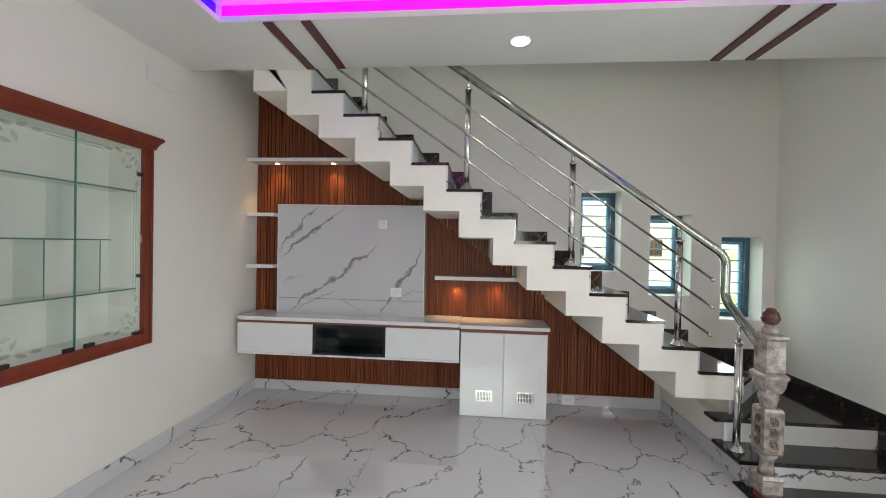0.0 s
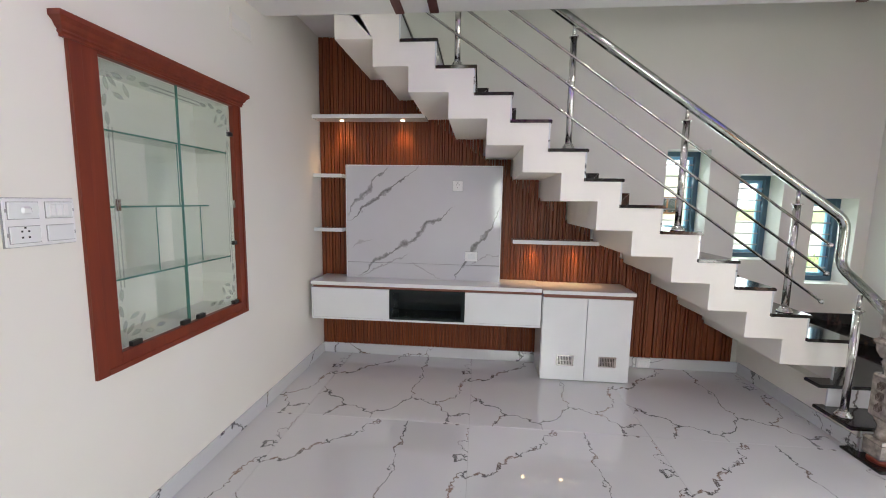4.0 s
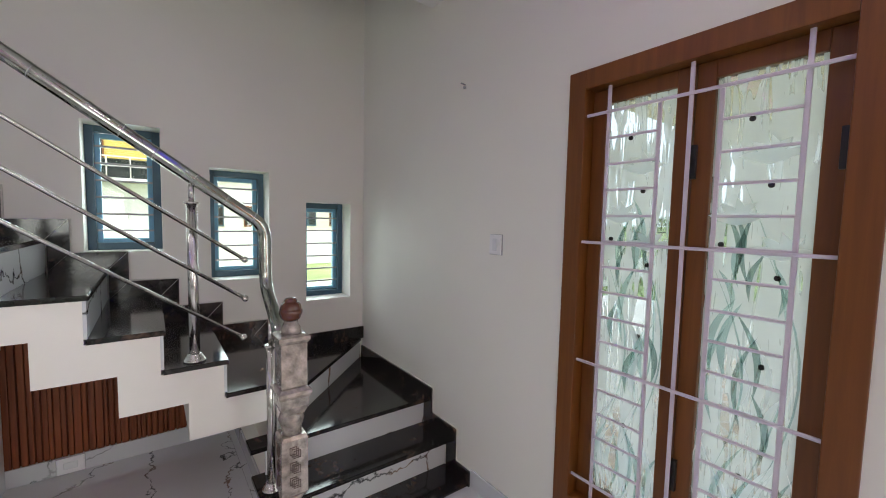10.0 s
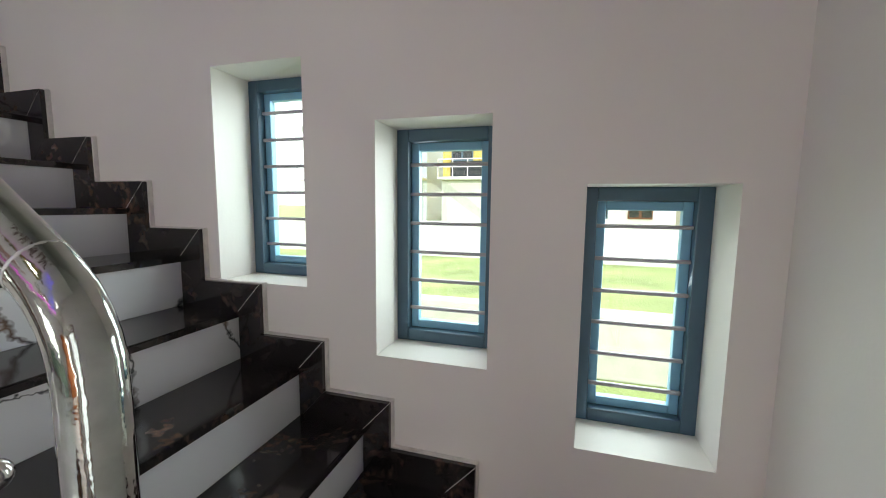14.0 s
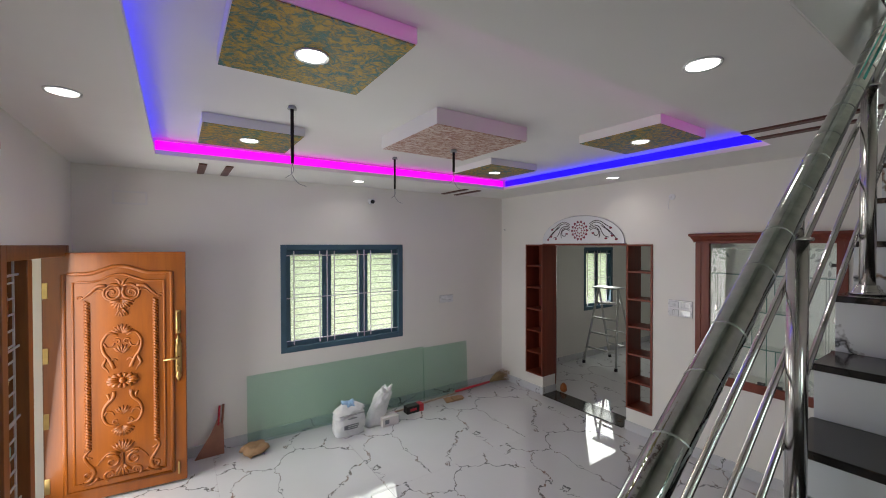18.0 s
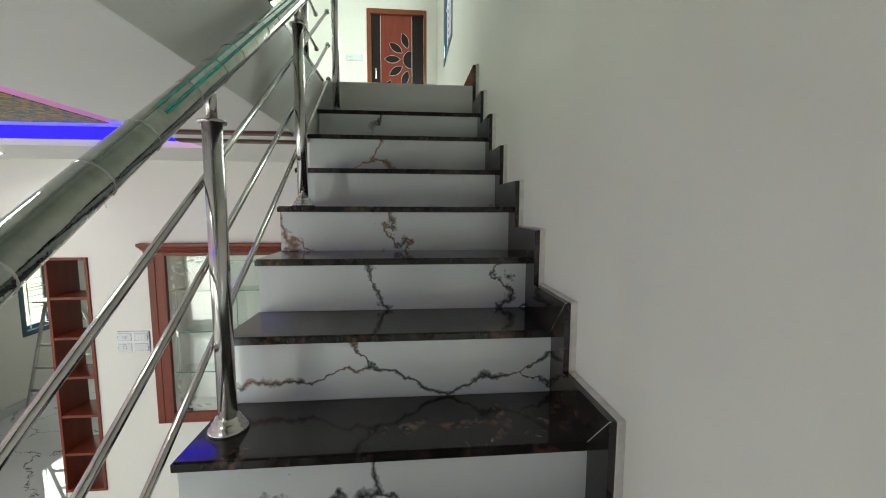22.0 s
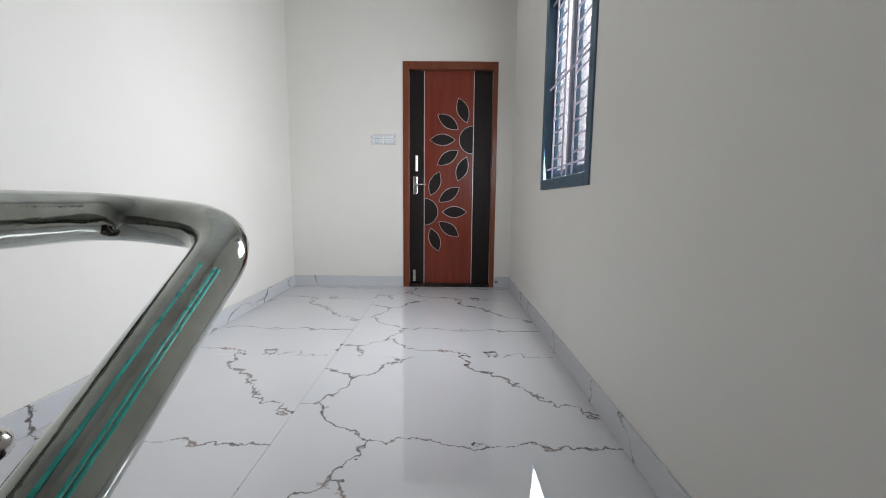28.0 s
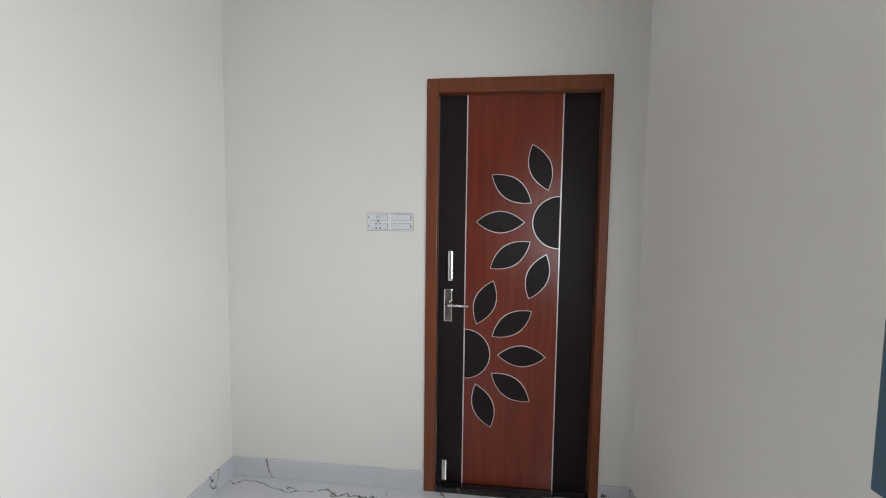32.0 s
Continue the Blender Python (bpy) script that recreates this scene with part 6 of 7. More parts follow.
for n, r, t in ((8, 0.030, 0.017), (12, 0.062, 0.023), (14, 0.094, 0.031)):
    for i in range(n):
        a, h = 2 * math.pi * i / n, math.pi / n * 0.82
        rim = [(r + t * math.cos(q * math.pi / 2), a + h * q) for q in (-1, -0.66, -0.33, 0, 0.33, 0.66, 1)]
        inn = [(r + t * 0.22 * math.cos(q * math.pi / 2) - 0.004, a + h * q) for q in (0.66, 0.33, 0, -0.33, -0.66)]
        part("petal", prism([(cy + p * math.cos(v), fz + p * math.sin(v)) for p, v in rim + inn], "x", 0.016, 0.0185), MAROON, ap)
for f in (-1, 1):
    for pts in ([(0.15, 0.06), (0.22, 0.10), (0.30, 0.075), (0.36, 0.02), (0.43, -0.03), (0.49, -0.10)], [(0.15, 0.0), (0.20, 0.03), (0.26, 0.0), (0.27, -0.05), (0.22, -0.07), (0.20, -0.04)], [(0.14, 0.04), (0.20, 0.065), (0.28, 0.04), (0.31, -0.03), (0.345, -0.075), (0.40, -0.085)], [(0.14, 0.08), (0.22, 0.12), (0.30, 0.10), (0.37, 0.05), (0.42, 0.03)], [(0.14, 0.02), (0.20, 0.045), (0.26, 0.02), (0.285, -0.04), (0.27, -0.09)], [(0.30, 0.05), (0.38, 0.0), (0.44, -0.06)]):
        part("stem", tube([(0.0165, cy + f * p.x, fz + p.y) for p in bend([(u, v, 0) for u, v in pts], 0.05, 5)], 0.0046, 6), SCROLLINK, ap)
    for u, v in ((0.49, -0.11), (0.36, -0.10), (0.44, -0.07), (0.42, 0.02), (0.19, -0.035)):
        part("bud", prism([(cy + f * (u + 0.02 * math.cos(a)), fz + v + 0.012 * math.sin(a)) for a in (2 * math.pi * i / 8 for i in range(8))], "x", 0.016, 0.0182), MAROON, ap)
bm = bbox(-0.26, 0.02, -4.23, -3.08, 0.0, 0.012, 0.002, 1)
setting("threshold", bm, GRANITE, "black granite threshold of the archway", "threshold")


# ---- ceiling fittings ----
for x0, x1, y0, y1, m, lab in ((TX0 + 0.0, TX1 - 0.0, TY0 - 0.045, TY0 - 0.02, MAGENTA, "magenta"), (TX0, TX1, TY1 + 0.02, TY1 + 0.045, MAGENTA, "magenta"), (TX0 - 0.045, TX0 - 0.02, TY0, TY1, BLUELED, "blue"), (TX1 + 0.02, TX1 + 0.045, TY0, TY1, BLUELED, "blue")):
    s = thing("led_strip", ((x0 + x1) / 2, (y0 + y1) / 2, CZ + 0.036), f"glowing {lab} light strip in the ceiling tray", "light strip", "light strips of the ceiling tray")
    part("tape", bbox(x0, x1, y0, y1, CZ + 0.04, IZ - 0.02, 0.003), m, s)


def downlight(c, label):
    t = thing("downlight", c, label, "ceiling light", "round ceiling downlights")
    part("rim", lathe([(0.058, -0.002), (0.066, -0.008), (0.068, -0.002), (0.066, 0.001)], c, 28), LACQUER, t, "white rim")
    part("disc", lathe([(0.055, -0.006), (0.055, 0.0)], c, 24), LAMPWHITE, t, "bright white disc")
    lamp("downlight_beam", "AREA", look((c[0], c[1], c[2] - 0.012), (c[0], c[1], 0)), DOWN, (1.0, 0.96, 0.90), disk=0.11, spread=radians(140))


for x, y in ((2.431, -1.274), (4.535, -3.009), (2.46, -4.66), (0.35, -2.99)):
    downlight((x, y, CZ), "round white downlight in the false ceiling")
SQ = ((3.66, -2.18), (1.275, -2.17), (3.67, -3.73), (1.33, -3.72))
for x, y in SQ:
    t = thing("ceiling_panel", (x, y, IZ - 0.065), "square ceiling panel painted gold on teal", "ceiling panel", "square ceiling panels")
    part("block", bbox(x - 0.31, x + 0.31, y - 0.305, y + 0.305, IZ - 0.062, IZ - 0.0005, 0.002), WHITE, t)
    part("painted_face", bbox(x - 0.306, x + 0.306, y - 0.301, y + 0.301, IZ - 0.066, IZ - 0.062, 0.001, 1), GOLDGREEN, t, "gold daubs on teal paint")
    downlight((x, y, IZ - 0.066), "round white downlight in a painted ceiling panel")
t = thing("ceiling_panel", (2.44, -2.93, IZ - 0.1), "large square ceiling panel stamped brown on cream", "ceiling panel", "square ceiling panels")
part("block", bbox(2.06, 2.82, -3.31, -2.55, IZ - 0.098, IZ - 0.0005, 0.002), WHITE, t)
part("painted_face", bbox(2.065, 2.815, -3.305, -2.555, IZ - 0.102, IZ - 0.098, 0.001, 1), PINKSTAMP, t, "brown and cream stamped paint")
for x, y, z, h in ((3.54, -3.02, IZ, 0.34), (2.40, -3.92, IZ, 0.30), (2.36, -3.02, IZ - 0.102, 0.17)):
    t = thing("fan_rod", (x, y, z - h), "dark hanging fan rod with loose wires", "fan rod")
    part("rod", tube([(x, y, z), (x, y, z - h)], 0.010, 10), DARKLAM, t)
    part("hook", lathe([(0.028, -0.02), (0.02, 0.0)], (x, y, z), 12), GREYPL, t)
    part("wire", tube(bend([(x, y, z - h), (x + 0.01, y, z - h - 0.06), (x - 0.03, y + 0.01, z - h - 0.12), (x - 0.08, y, z - h - 0.13)], 0.04), 0.0022, 6), GREYPL, t)
    part("wire", tube(bend([(x, y, z - h), (x - 0.01, y, z - h - 0.05), (x + 0.04, y, z - h - 0.09)], 0.03), 0.0022, 6), GREYPL, t)
for x in (3.75, 3.97, 0.95, 1.18):
    setting("trim", bbox(x - 0.03, x + 0.03, TY1 + 0.005, -0.962, CZ - 0.012, CZ, 0.002, 1), BROWNSTRIP, "flat brown strip on the false ceiling", "ceiling strip")
for x in (3.92, 3.72, 1.10, 0.89):
    setting("trim", bbox(x - 0.03, x + 0.03, SY + 0.03, TY0 - 0.2, CZ - 0.012, CZ, 0.002, 1), BROWNSTRIP, "flat brown strip on the false ceiling", "ceiling strip")

# ---- small fixtures on the walls ----
v = thing("vent_cover", (4.45, SY, 2.47), "white painted vent cover high on the wall", "vent cover")
part("plate", bbox(4.34, 4.57, SY, SY + 0.006, 2.42, 2.52, 0.002), WALL, v)
part("rim", wall_with("y", SY, SY + 0.009, 4.33, 4.58, 2.41, 2.53, [(4.346, 4.564, 2.426, 2.514)]), WHITE, v)
v = thing("vent_cover", (0.0, -1.236, 2.57), "white painted vent cover high on the wall", "vent cover")
part("plate", bbox(0.0, 0.006, -1.34, -1.13, 2.52, 2.615, 0.002), WHITE, v)
part("rim", wall_with("x", 0.0, 0.008, -1.35, -1.12, 2.51, 2.625, [(-1.335, -1.135, 2.525, 2.61)]), WALL, v)
s = thing("alarm_sounder", (EX, -3.185, 2.45), "white alarm sounder box with a red corner", "alarm")
part("case", bbox(EX - 0.055, EX, -3.237, -3.133, 2.449, 2.625, 0.012, 3), PLASTIC, s)
part("red_lens", prism([(-3.231, 2.46), (-3.165, 2.46), (-3.167, 2.475), (-3.177, 2.495), (-3.195, 2.512), (-3.215, 2.522), (-3.231, 2.524)], "x", EX - 0.0575, EX - 0.05), RED, s, "red quarter-round lens")
part("white_arc", prism([(-3.231, 2.46), (-3.20, 2.46), (-3.203, 2.475), (-3.215, 2.488), (-3.231, 2.492)], "x", EX - 0.0585, EX - 0.057), PLASTIC, s)
s = thing("security_camera", (2.156, SY, 2.57), "small white and black dome camera on the wall", "camera")
part("bracket", lathe([(0.03, -0.03), (0.032, 0.0)], (2.156, SY + 0.03, 2.60), 16), PLASTIC, s)
part("body", tube([(2.156, SY, 2.575), (2.156, SY + 0.075, 2.565)], 0.032, 16), PLASTIC, s)
part("lens", tube([(2.156, SY + 0.07, 2.566), (2.156, SY + 0.09, 2.563)], 0.024, 14), BLACKPL, s)
s = thing("wall_nail", (EX, -1.283, 2.207), "small dark nail in the wall", "nail")
part("shank", tube([(EX, -1.283, 2.207), (EX - 0.03, -1.283, 2.21)], 0.004, 8), GREYPL, s)
part("plug", lathe([(0.009, -0.004), (0.009, 0.004)], (EX - 0.004, -1.283, 2.192), 10), GREYPL, s)
s = thing("wall_nail", (0.0, -4.98, 2.27), "small dark nail in the wall", "nail")
part("shank", tube([(0.0, -4.98, 2.27), (0.03, -4.98, 2.273)], 0.004, 8), GREYPL, s)
part("plug", lathe([(0.009, -0.004), (0.009, 0.004)], (0.004, -4.98, 2.255), 10), GREYPL, s)
s = thing("cable_outlet", (0.0, -2.56, 2.52), "round white cable outlet with loose wire", "cable outlet")
part("cap", tube([(0.0, -2.56, 2.52), (0.012, -2.56, 2.52)], 0.03, 18), PLASTIC, s)
part("wire", tube(bend([(0.012, -2.56, 2.52), (0.03, -2.57, 2.50), (0.02, -2.59, 2.44), (0.015, -2.585, 2.40)], 0.02), 0.003, 6), PLASTIC, s)

# ---- loose things along the south wall ----
for x0, x1, h, y, lab in ((1.42, 3.53, 0.70, SY + 0.03, "long tinted glass sheet leaning under the window"), (0.72, 1.44, 0.685, SY + 0.045, "shorter glass sheet leaning against the wall")):
    g = thing("glass_sheet", ((x0 + x1) / 2, y, 0.0), lab, "glass sheet", "glass sheets leaning on the wall")
    b = bbox(x0, x1, -0.004, 0.004, 0.0, h, 0)
    bmesh.ops.rotate(b, cent=(0, 0, 0), matrix=Matrix.Rotation(radians(3 if y < SY + 0.04 else 2.6), 3, "X"), verts=b.verts)
    bmesh.ops.translate(b, vec=(0, y + 0.035, 0.001), verts=b.verts)
    part("sheet", b, SHEETGLASS, g)
    for u in (x0 + 0.25, x1 - 0.25):
        part("fixing_hole", bbox(u - 0.011, u + 0.011, y + 0.003, y + 0.008, h - 0.05, h - 0.028, 0.004), GREYPL, g, "dark drilled fixing hole")


def sack(at, rx, ry, h, label, blue, lean=0.0, seed=1, full=0.62, crease=1.5):
    t = thing("cement_sack", at, label, "sack")
    random.seed(seed)
    noise.seed_set(seed)
    bm = bmesh.new()
    n, m = 40, 24
    rings = []
    for j in range(m + 1):
        f = j / m
        sh = 1.0 if f < full else max(0.16 if full < 0.7 else 0.42, 1 - (f - full) * (2.3 if full < 0.7 else 2.9))
        sh *= 0.92 + 0.10 * math.sin(min(1, f * 1.6) * math.pi)
        ring = []
        for i in range(n):
            a = 2 * math.pi * i / n
            ca, sa = math.cos(a), math.sin(a)
            sq = (abs(ca) ** 4 + abs(sa) ** 4) ** -0.25
            d = 1 + 0.10 * noise.noise(Vector((ca * 2.2, sa * 2.2, f * 4 + seed))) + crease * (0.16 * noise.noise(Vector((ca * 5, sa * 5, f * 9))) if f > 0.55 else 0.045 * noise.noise(Vector((ca * 7, sa * 7, f * 12))))
            ring.append(bm.verts.new((at[0] + rx * ca * sq * sh * d + lean * f * h, at[1] + ry * sa * sq * sh * d, at[2] + h * f + (0.03 * noise.noise(Vector((ca * 3, sa * 3, 7 + seed))) if f > 0.7 else 0))))
        rings.append(ring)
    for p, q in zip(rings, rings[1:]):
        for i in range(n):
            bm.faces.new((p[i], p[(i + 1) % n], q[(i + 1) % n], q[i])).smooth = True
    bm.faces.new(list(reversed(rings[0]))), bm.faces.new(rings[-1])
    part("bag", bm, SACK, t)
    bm = bmesh.new()
    for i in range(7):
        a = 2 * math.pi * i / 7 + seed
        tip = Vector((at[0] + lean * h + 0.09 * math.cos(a), at[1] + 0.06 * math.sin(a), at[2] + h + random.uniform(-0.03, 0.06)))
        tube([(at[0] + lean * h * 0.9, at[1], at[2] + h * 0.86), (at[0] + lean * h + 0.04 * math.cos(a), at[1] + 0.03 * math.sin(a), at[2] + h * 0.98), tip], 0.0, 7, bm, True, [0.03, 0.035, 0.008])
    part("gathered_mouth", bm, SACKBLUE if blue else SACK, t, "crumpled gathered mouth")
    return t


s1 = sack((2.57, -4.70, 0), 0.168, 0.10, 0.32, "white cement sack with printed label, gathered at the top", True, 0, 3, 0.8)
bm = bmesh.new()
for z, w, h in ((0.185, 0.10, 0.010), (0.12, 0.14, 0.008), (0.10, 0.14, 0.008), (0.08, 0.12, 0.008)):
    box(bm, 2.57 - w / 2, 2.57 + w / 2, -4.592, -4.586, z, z + h)
box(bm, 2.62, 2.66, -4.592, -4.586, 0.085, 0.125)
part("print", bm, INK, s1, "grey printed lines")
for _words, _z, _s in (("WHITE PORTLAND CEMENT", 0.222, 0.024), ("50kg", 0.198, 0.016)):
    _c = bpy.data.curves.new("lettering", "FONT")
    _c.body, _c.size, _c.align_x, _c.extrude = _words, _s, "CENTER", 0.001
    _c.materials.append(INK)
    _o = new("lettering", _c)
    _o.parent = s1
    _o.matrix_basis = Matrix.Translation(Vector((2.57, -4.588, _z)) - s1.location) @ pose(0, 0, 0, 90, 0, 180)
sack((2.28, -4.72, 0), 0.095, 0.07, 0.37, "half-empty white plastic bag slumped over a small carton", False, -0.42, 8, 0.86, 2.1)
t = thing("small_carton", (2.10, -4.66, 0), "small white carton with a dark printed square", "box")
part("carton", bbox(2.02, 2.22, -4.70, -4.58, 0, 0.10, 0.004), plain("white_carton", (0.66, 0.64, 0.63), 0.7, var=0.06), t)
part("printed_square", bbox(2.14, 2.19, -4.58, -4.5775, 0.03, 0.075, 0), INK, t, "dark printed square")
t = thing("tool_box", (1.76, -4.78, 0), "black and red cardboard tool box", "box")
b = bbox(1.66, 1.83, -4.82, -4.72, 0, 0.085, 0.004)
part("body", b, BLACKPL, t)
part("red_end", bbox(1.60, 1.66, -4.82, -4.72, 0, 0.085, 0.003), RED, t, "bright red end")
part("label", bbox(1.70, 1.79, -4.719, -4.717, 0.03, 0.06, 0), RED, t)
t = thing("wood_strip", (1.4, -4.93, 0), "pale wooden strip lying on the floor", "wood strip")
part("strip", prism([(2.05, -4.86), (2.05, -4.845), (0.95, -4.935), (0.95, -4.95)], "z", 0.0, 0.02), plain("pale_strip_wood", (0.50, 0.40, 0.31), 0.6, var=0.12, scale=9), t)
t = thing("paper_scrap", (1.08, -4.80, 0), "folded brown cardboard scrap", "cardboard")
part("scrap", prism([(0.96, -4.86), (1.2, -4.88), (1.24, -4.74), (1.0, -4.72)], "z", 0.0, 0.012), CARD, t)
part("fold", prism([(0.96, -4.80), (1.12, -4.82), (1.14, -4.72), (0.98, -4.72)], "z", 0.012, 0.028), CARD, t)
t = thing("paper_bag", (3.50, -4.80, 0), "crumpled brown paper bag on the floor", "bag")
bm = bmesh.new()
prof = [(0.02, 0.0), (0.09, 0.004), (0.115, 0.02), (0.12, 0.045), (0.10, 0.07), (0.075, 0.075), (0.05, 0.05), (0.02, 0.035)]
lathe(prof, (3.50, -4.80, 0), 18, bm)
for q in bm.verts:
    q.co += Vector((noise.noise(q.co * 14), noise.noise(q.co * 14 + Vector((5, 0, 0))), abs(noise.noise(q.co * 11)))) * 0.055
part("bag", bm, CARD, t)
t = thing("board_offcut", (3.86, -4.98, 0), "reddish triangular board offcut with two handles", "board")
bm = prism([(3.99, 0.0), (3.74, 0.0), (3.745, 0.28), (3.80, 0.33), (3.86, 0.20)], "y", -0.005, 0.005)
bmesh.ops.rotate(bm, cent=(0, 0, 0), matrix=Matrix.Rotation(radians(5), 3, "X"), verts=bm.verts)
bmesh.ops.translate(bm, vec=(0, -4.97, 0), verts=bm.verts)
part("board", bm, PLY, t)
part("handle", tube([(3.79, -4.995, 0.28), (3.775, -5.02, 0.46)], 0.010, 8), RED, t, "red handle")
part("handle", tube([(3.76, -4.995, 0.25), (3.74, -5.02, 0.47)], 0.010, 8), PLY, t)
t = thing("broom", (0.4, -4.93, 0), "grass broom with a red handle lying on the floor", "broom")
part("handle", tube([(0.95, -4.955, 0.025), (0.36, -4.93, 0.05)], 0.016, 10), RED, t, "red handle")
bm = bmesh.new()
random.seed(5)
for i in range(240):
    a, b2 = random.uniform(-0.38, 0.38), random.uniform(-0.05, 0.45)
    L = random.uniform(0.24, 0.36)
    e = Vector((0.36 - L * math.cos(a), -4.93 + L * math.sin(a) * 0.8, 0.05 + L * b2))
    e.x = max(e.x, 0.03)
    m0 = Vector((0.36, -4.93 + 0.01 * math.sin(a * 3), 0.05))
    tube([m0, (m0 + e) / 2 + Vector((0, 0, 0.012)), e], 0.0, 4, bm, True, [0.003, 0.0022, 0.0008])
tagged(part("bristles", bm, STRAW, t, "fanned dry grass bristles"), kind="stuff")

# ---- dining room beyond the archway ----
lad = thing("step_ladder", (-2.05, -4.55, 0), "tall aluminium step ladder standing open", "ladder")
T0, T1 = Vector((-1.95, -4.72, 1.30)), Vector((-1.95, -4.36, 1.30))
F0, F1, R0, R1 = Vector((-1.72, -4.85, 0.02)), Vector((-1.72, -4.25, 0.02)), Vector((-2.4, -4.80, 0.02)), Vector((-2.4, -4.30, 0.02))
for p, q in ((F0, T0), (F1, T1), (R0, T0), (R1, T1)):
    part("rail", tube([p, q], 0.019, 8), ALU, lad)
    part("foot", lathe([(0.03, -0.02), (0.026, 0.03)], p, 10), BLACKPL, lad)
for i in range(1, 5):
    f = i / 5
    part("step", tube([F0.lerp(T0, f), F1.lerp(T1, f)], 0.016, 8), ALU, lad)
    if i in (1, 2, 4):
        part("brace", tube([R0.lerp(T0, f), R1.lerp(T1, f)], 0.012, 8), ALU, lad)
part("platform", bbox(-2.08, -1.82, -4.76, -4.32, 1.30, 1.325, 0.006), ALU, lad)
dl = thing("dining_door_leaf", (-0.30, -4.27, 0.0), "red-brown door leaf standing open behind the archway", "door")
for nm, bx, mt in (("leaf", (0.0, 0.78, -0.018, 0.018, 0.01, 2.02), REDWOOD), ("handle", (0.70, 0.73, 0.018, 0.045, 0.95, 1.10), STEEL)):
    b = bbox(*bx, 0.004)
    bmesh.ops.transform(b, matrix=Matrix.Translation((-0.29, -4.285, 0)) @ Matrix.Rotation(radians(219), 4, "Z"), verts=b.verts)
    part(nm, b, mt, dl)
t = thing("floor_scoop", (-0.30, -4.19, 0), "orange plastic scoop on the floor", "scoop")
part("scoop", lathe([(0.03, 0.0), (0.05, 0.03), (0.04, 0.09), (0.015, 0.12)], (-0.33, -4.16, 0), 12), TEAK, t)


# ---- outside: porch, compound wall, field, neighbours ----
bm = bmesh.new()
box(bm, -400, 400, -400, 400, -0.6, -0.30)
setting("ground", bm, GRASS_M, "rough green field reaching the horizon", "ground")
bm = bmesh.new()
box(bm, EX + 0.23, 12.2, -6.2, 2.0, -0.29, -0.162)
setting("pavement", bm, PAVER_B, "tiled porch floor of terracotta and cream squares", "pavement")
porch = thing("porch_step", (5.8, -4.4, -0.16), "polished grey granite porch step", "step")
part("slab", bbox(EX + 0.131, 6.05, -4.95, -3.2, -0.055, -0.03, 0.006), GREYSTONE, porch)
part("riser", bbox(EX + 0.131, 6.03, -4.93, -3.2, -0.16, -0.056, 0.002), GREYSTONE, porch)
part("end_slab", bbox(EX + 0.24, 6.05, -3.198, -2.2, -0.055, -0.03, 0.006), GREYSTONE, porch)
part("riser", bbox(EX + 0.24, 6.03, -3.198, -2.2, -0.16, -0.056, 0.002), GREYSTONE, porch)
wash = thing("porch_plinth", (6.6, -5.3, -0.16), "grey granite plinth with a round drain cover", "plinth")
part("slab", prism([(5.2, -5.78), (7.2, -5.78), (6.42, -4.872), (5.2, -4.952)], "z", -0.16, 0.02), GREYSTONE, wash)
part("drain_cover", lathe([(0.16, 0.0), (0.16, 0.008), (0.14, 0.010)], (6.5, -5.25, 0.02), 24), STEEL, wash)
for i, (x, y, r) in enumerate(((6.42, -4.31, 15), (6.38, -4.49, -20))):
    s = thing("sandal", (x, y, -0.16), "dark strap sandal with tan footbed on the porch", "sandal", "pair of sandals")
    m = Matrix.Translation((x, y, -0.161)) @ Matrix.Rotation(radians(r), 4, "Z")
    sole = [(0.13 * math.cos(a) , (0.045 + 0.01 * math.cos(a)) * math.sin(a)) for a in (2 * math.pi * k / 20 for k in range(20))]
    b = prism(sole, "z", 0.0, 0.025)
    bmesh.ops.transform(b, matrix=m, verts=b.verts)
    part("sole", b, BLACKPL, s)
    b = prism([(u * 0.92, v * 0.9) for u, v in sole], "z", 0.025, 0.029)
    bmesh.ops.transform(b, matrix=m, verts=b.verts)
    part("footbed", b, CARD, s, "tan footbed")
    for u in (0.06, 0.02, -0.08):
        b = tube([(u, -0.047, 0.02), (u, -0.03, 0.06), (u, 0.0, 0.072), (u, 0.03, 0.06), (u, 0.047, 0.02)], 0.010, 6)
        bmesh.ops.transform(b, matrix=m, verts=b.verts)
        part("strap", b, BLACKPL, s)
cw = thing("compound_wall", (9.0, -5.85, -0.16), "cream compound wall along the porch", "wall")
part("wall", bbox(EX + 0.3, 10.36, -5.99, -5.79, -0.3, 1.0, 0.01), WALL_OUT, cw)
part("tile_skirting", bbox(EX + 0.3, 10.36, -5.79, -5.775, -0.162, -0.05, 0.002, 1), PAVER_A, cw, "terracotta tile skirting")
fw = thing("front_wall", (10.75, -5.2, -0.16), "dusty pink front compound wall", "wall")
part("wall", bbox(10.36, 10.56, -5.99, -4.98, -0.3, 1.09, 0.01), PINKWALL, fw)
part("coping", bbox(10.345, 10.575, -5.99, -4.98, 1.09, 1.125, 0.008), PINKWALL, fw)
part("end_pier", bbox(10.12, 10.358, -5.788, -5.62, -0.3, 1.02, 0.01), WALL_OUT, fw, "cream end pier")
gp = thing("gate_pillar", (10.75, -4.43, -0.16), "dusty pink gate pillar with a dark cap", "pillar")
part("shaft", bbox(10.40, 10.66, -4.98, -4.72, -0.3, 1.23, 0.012), PINKWALL, gp)
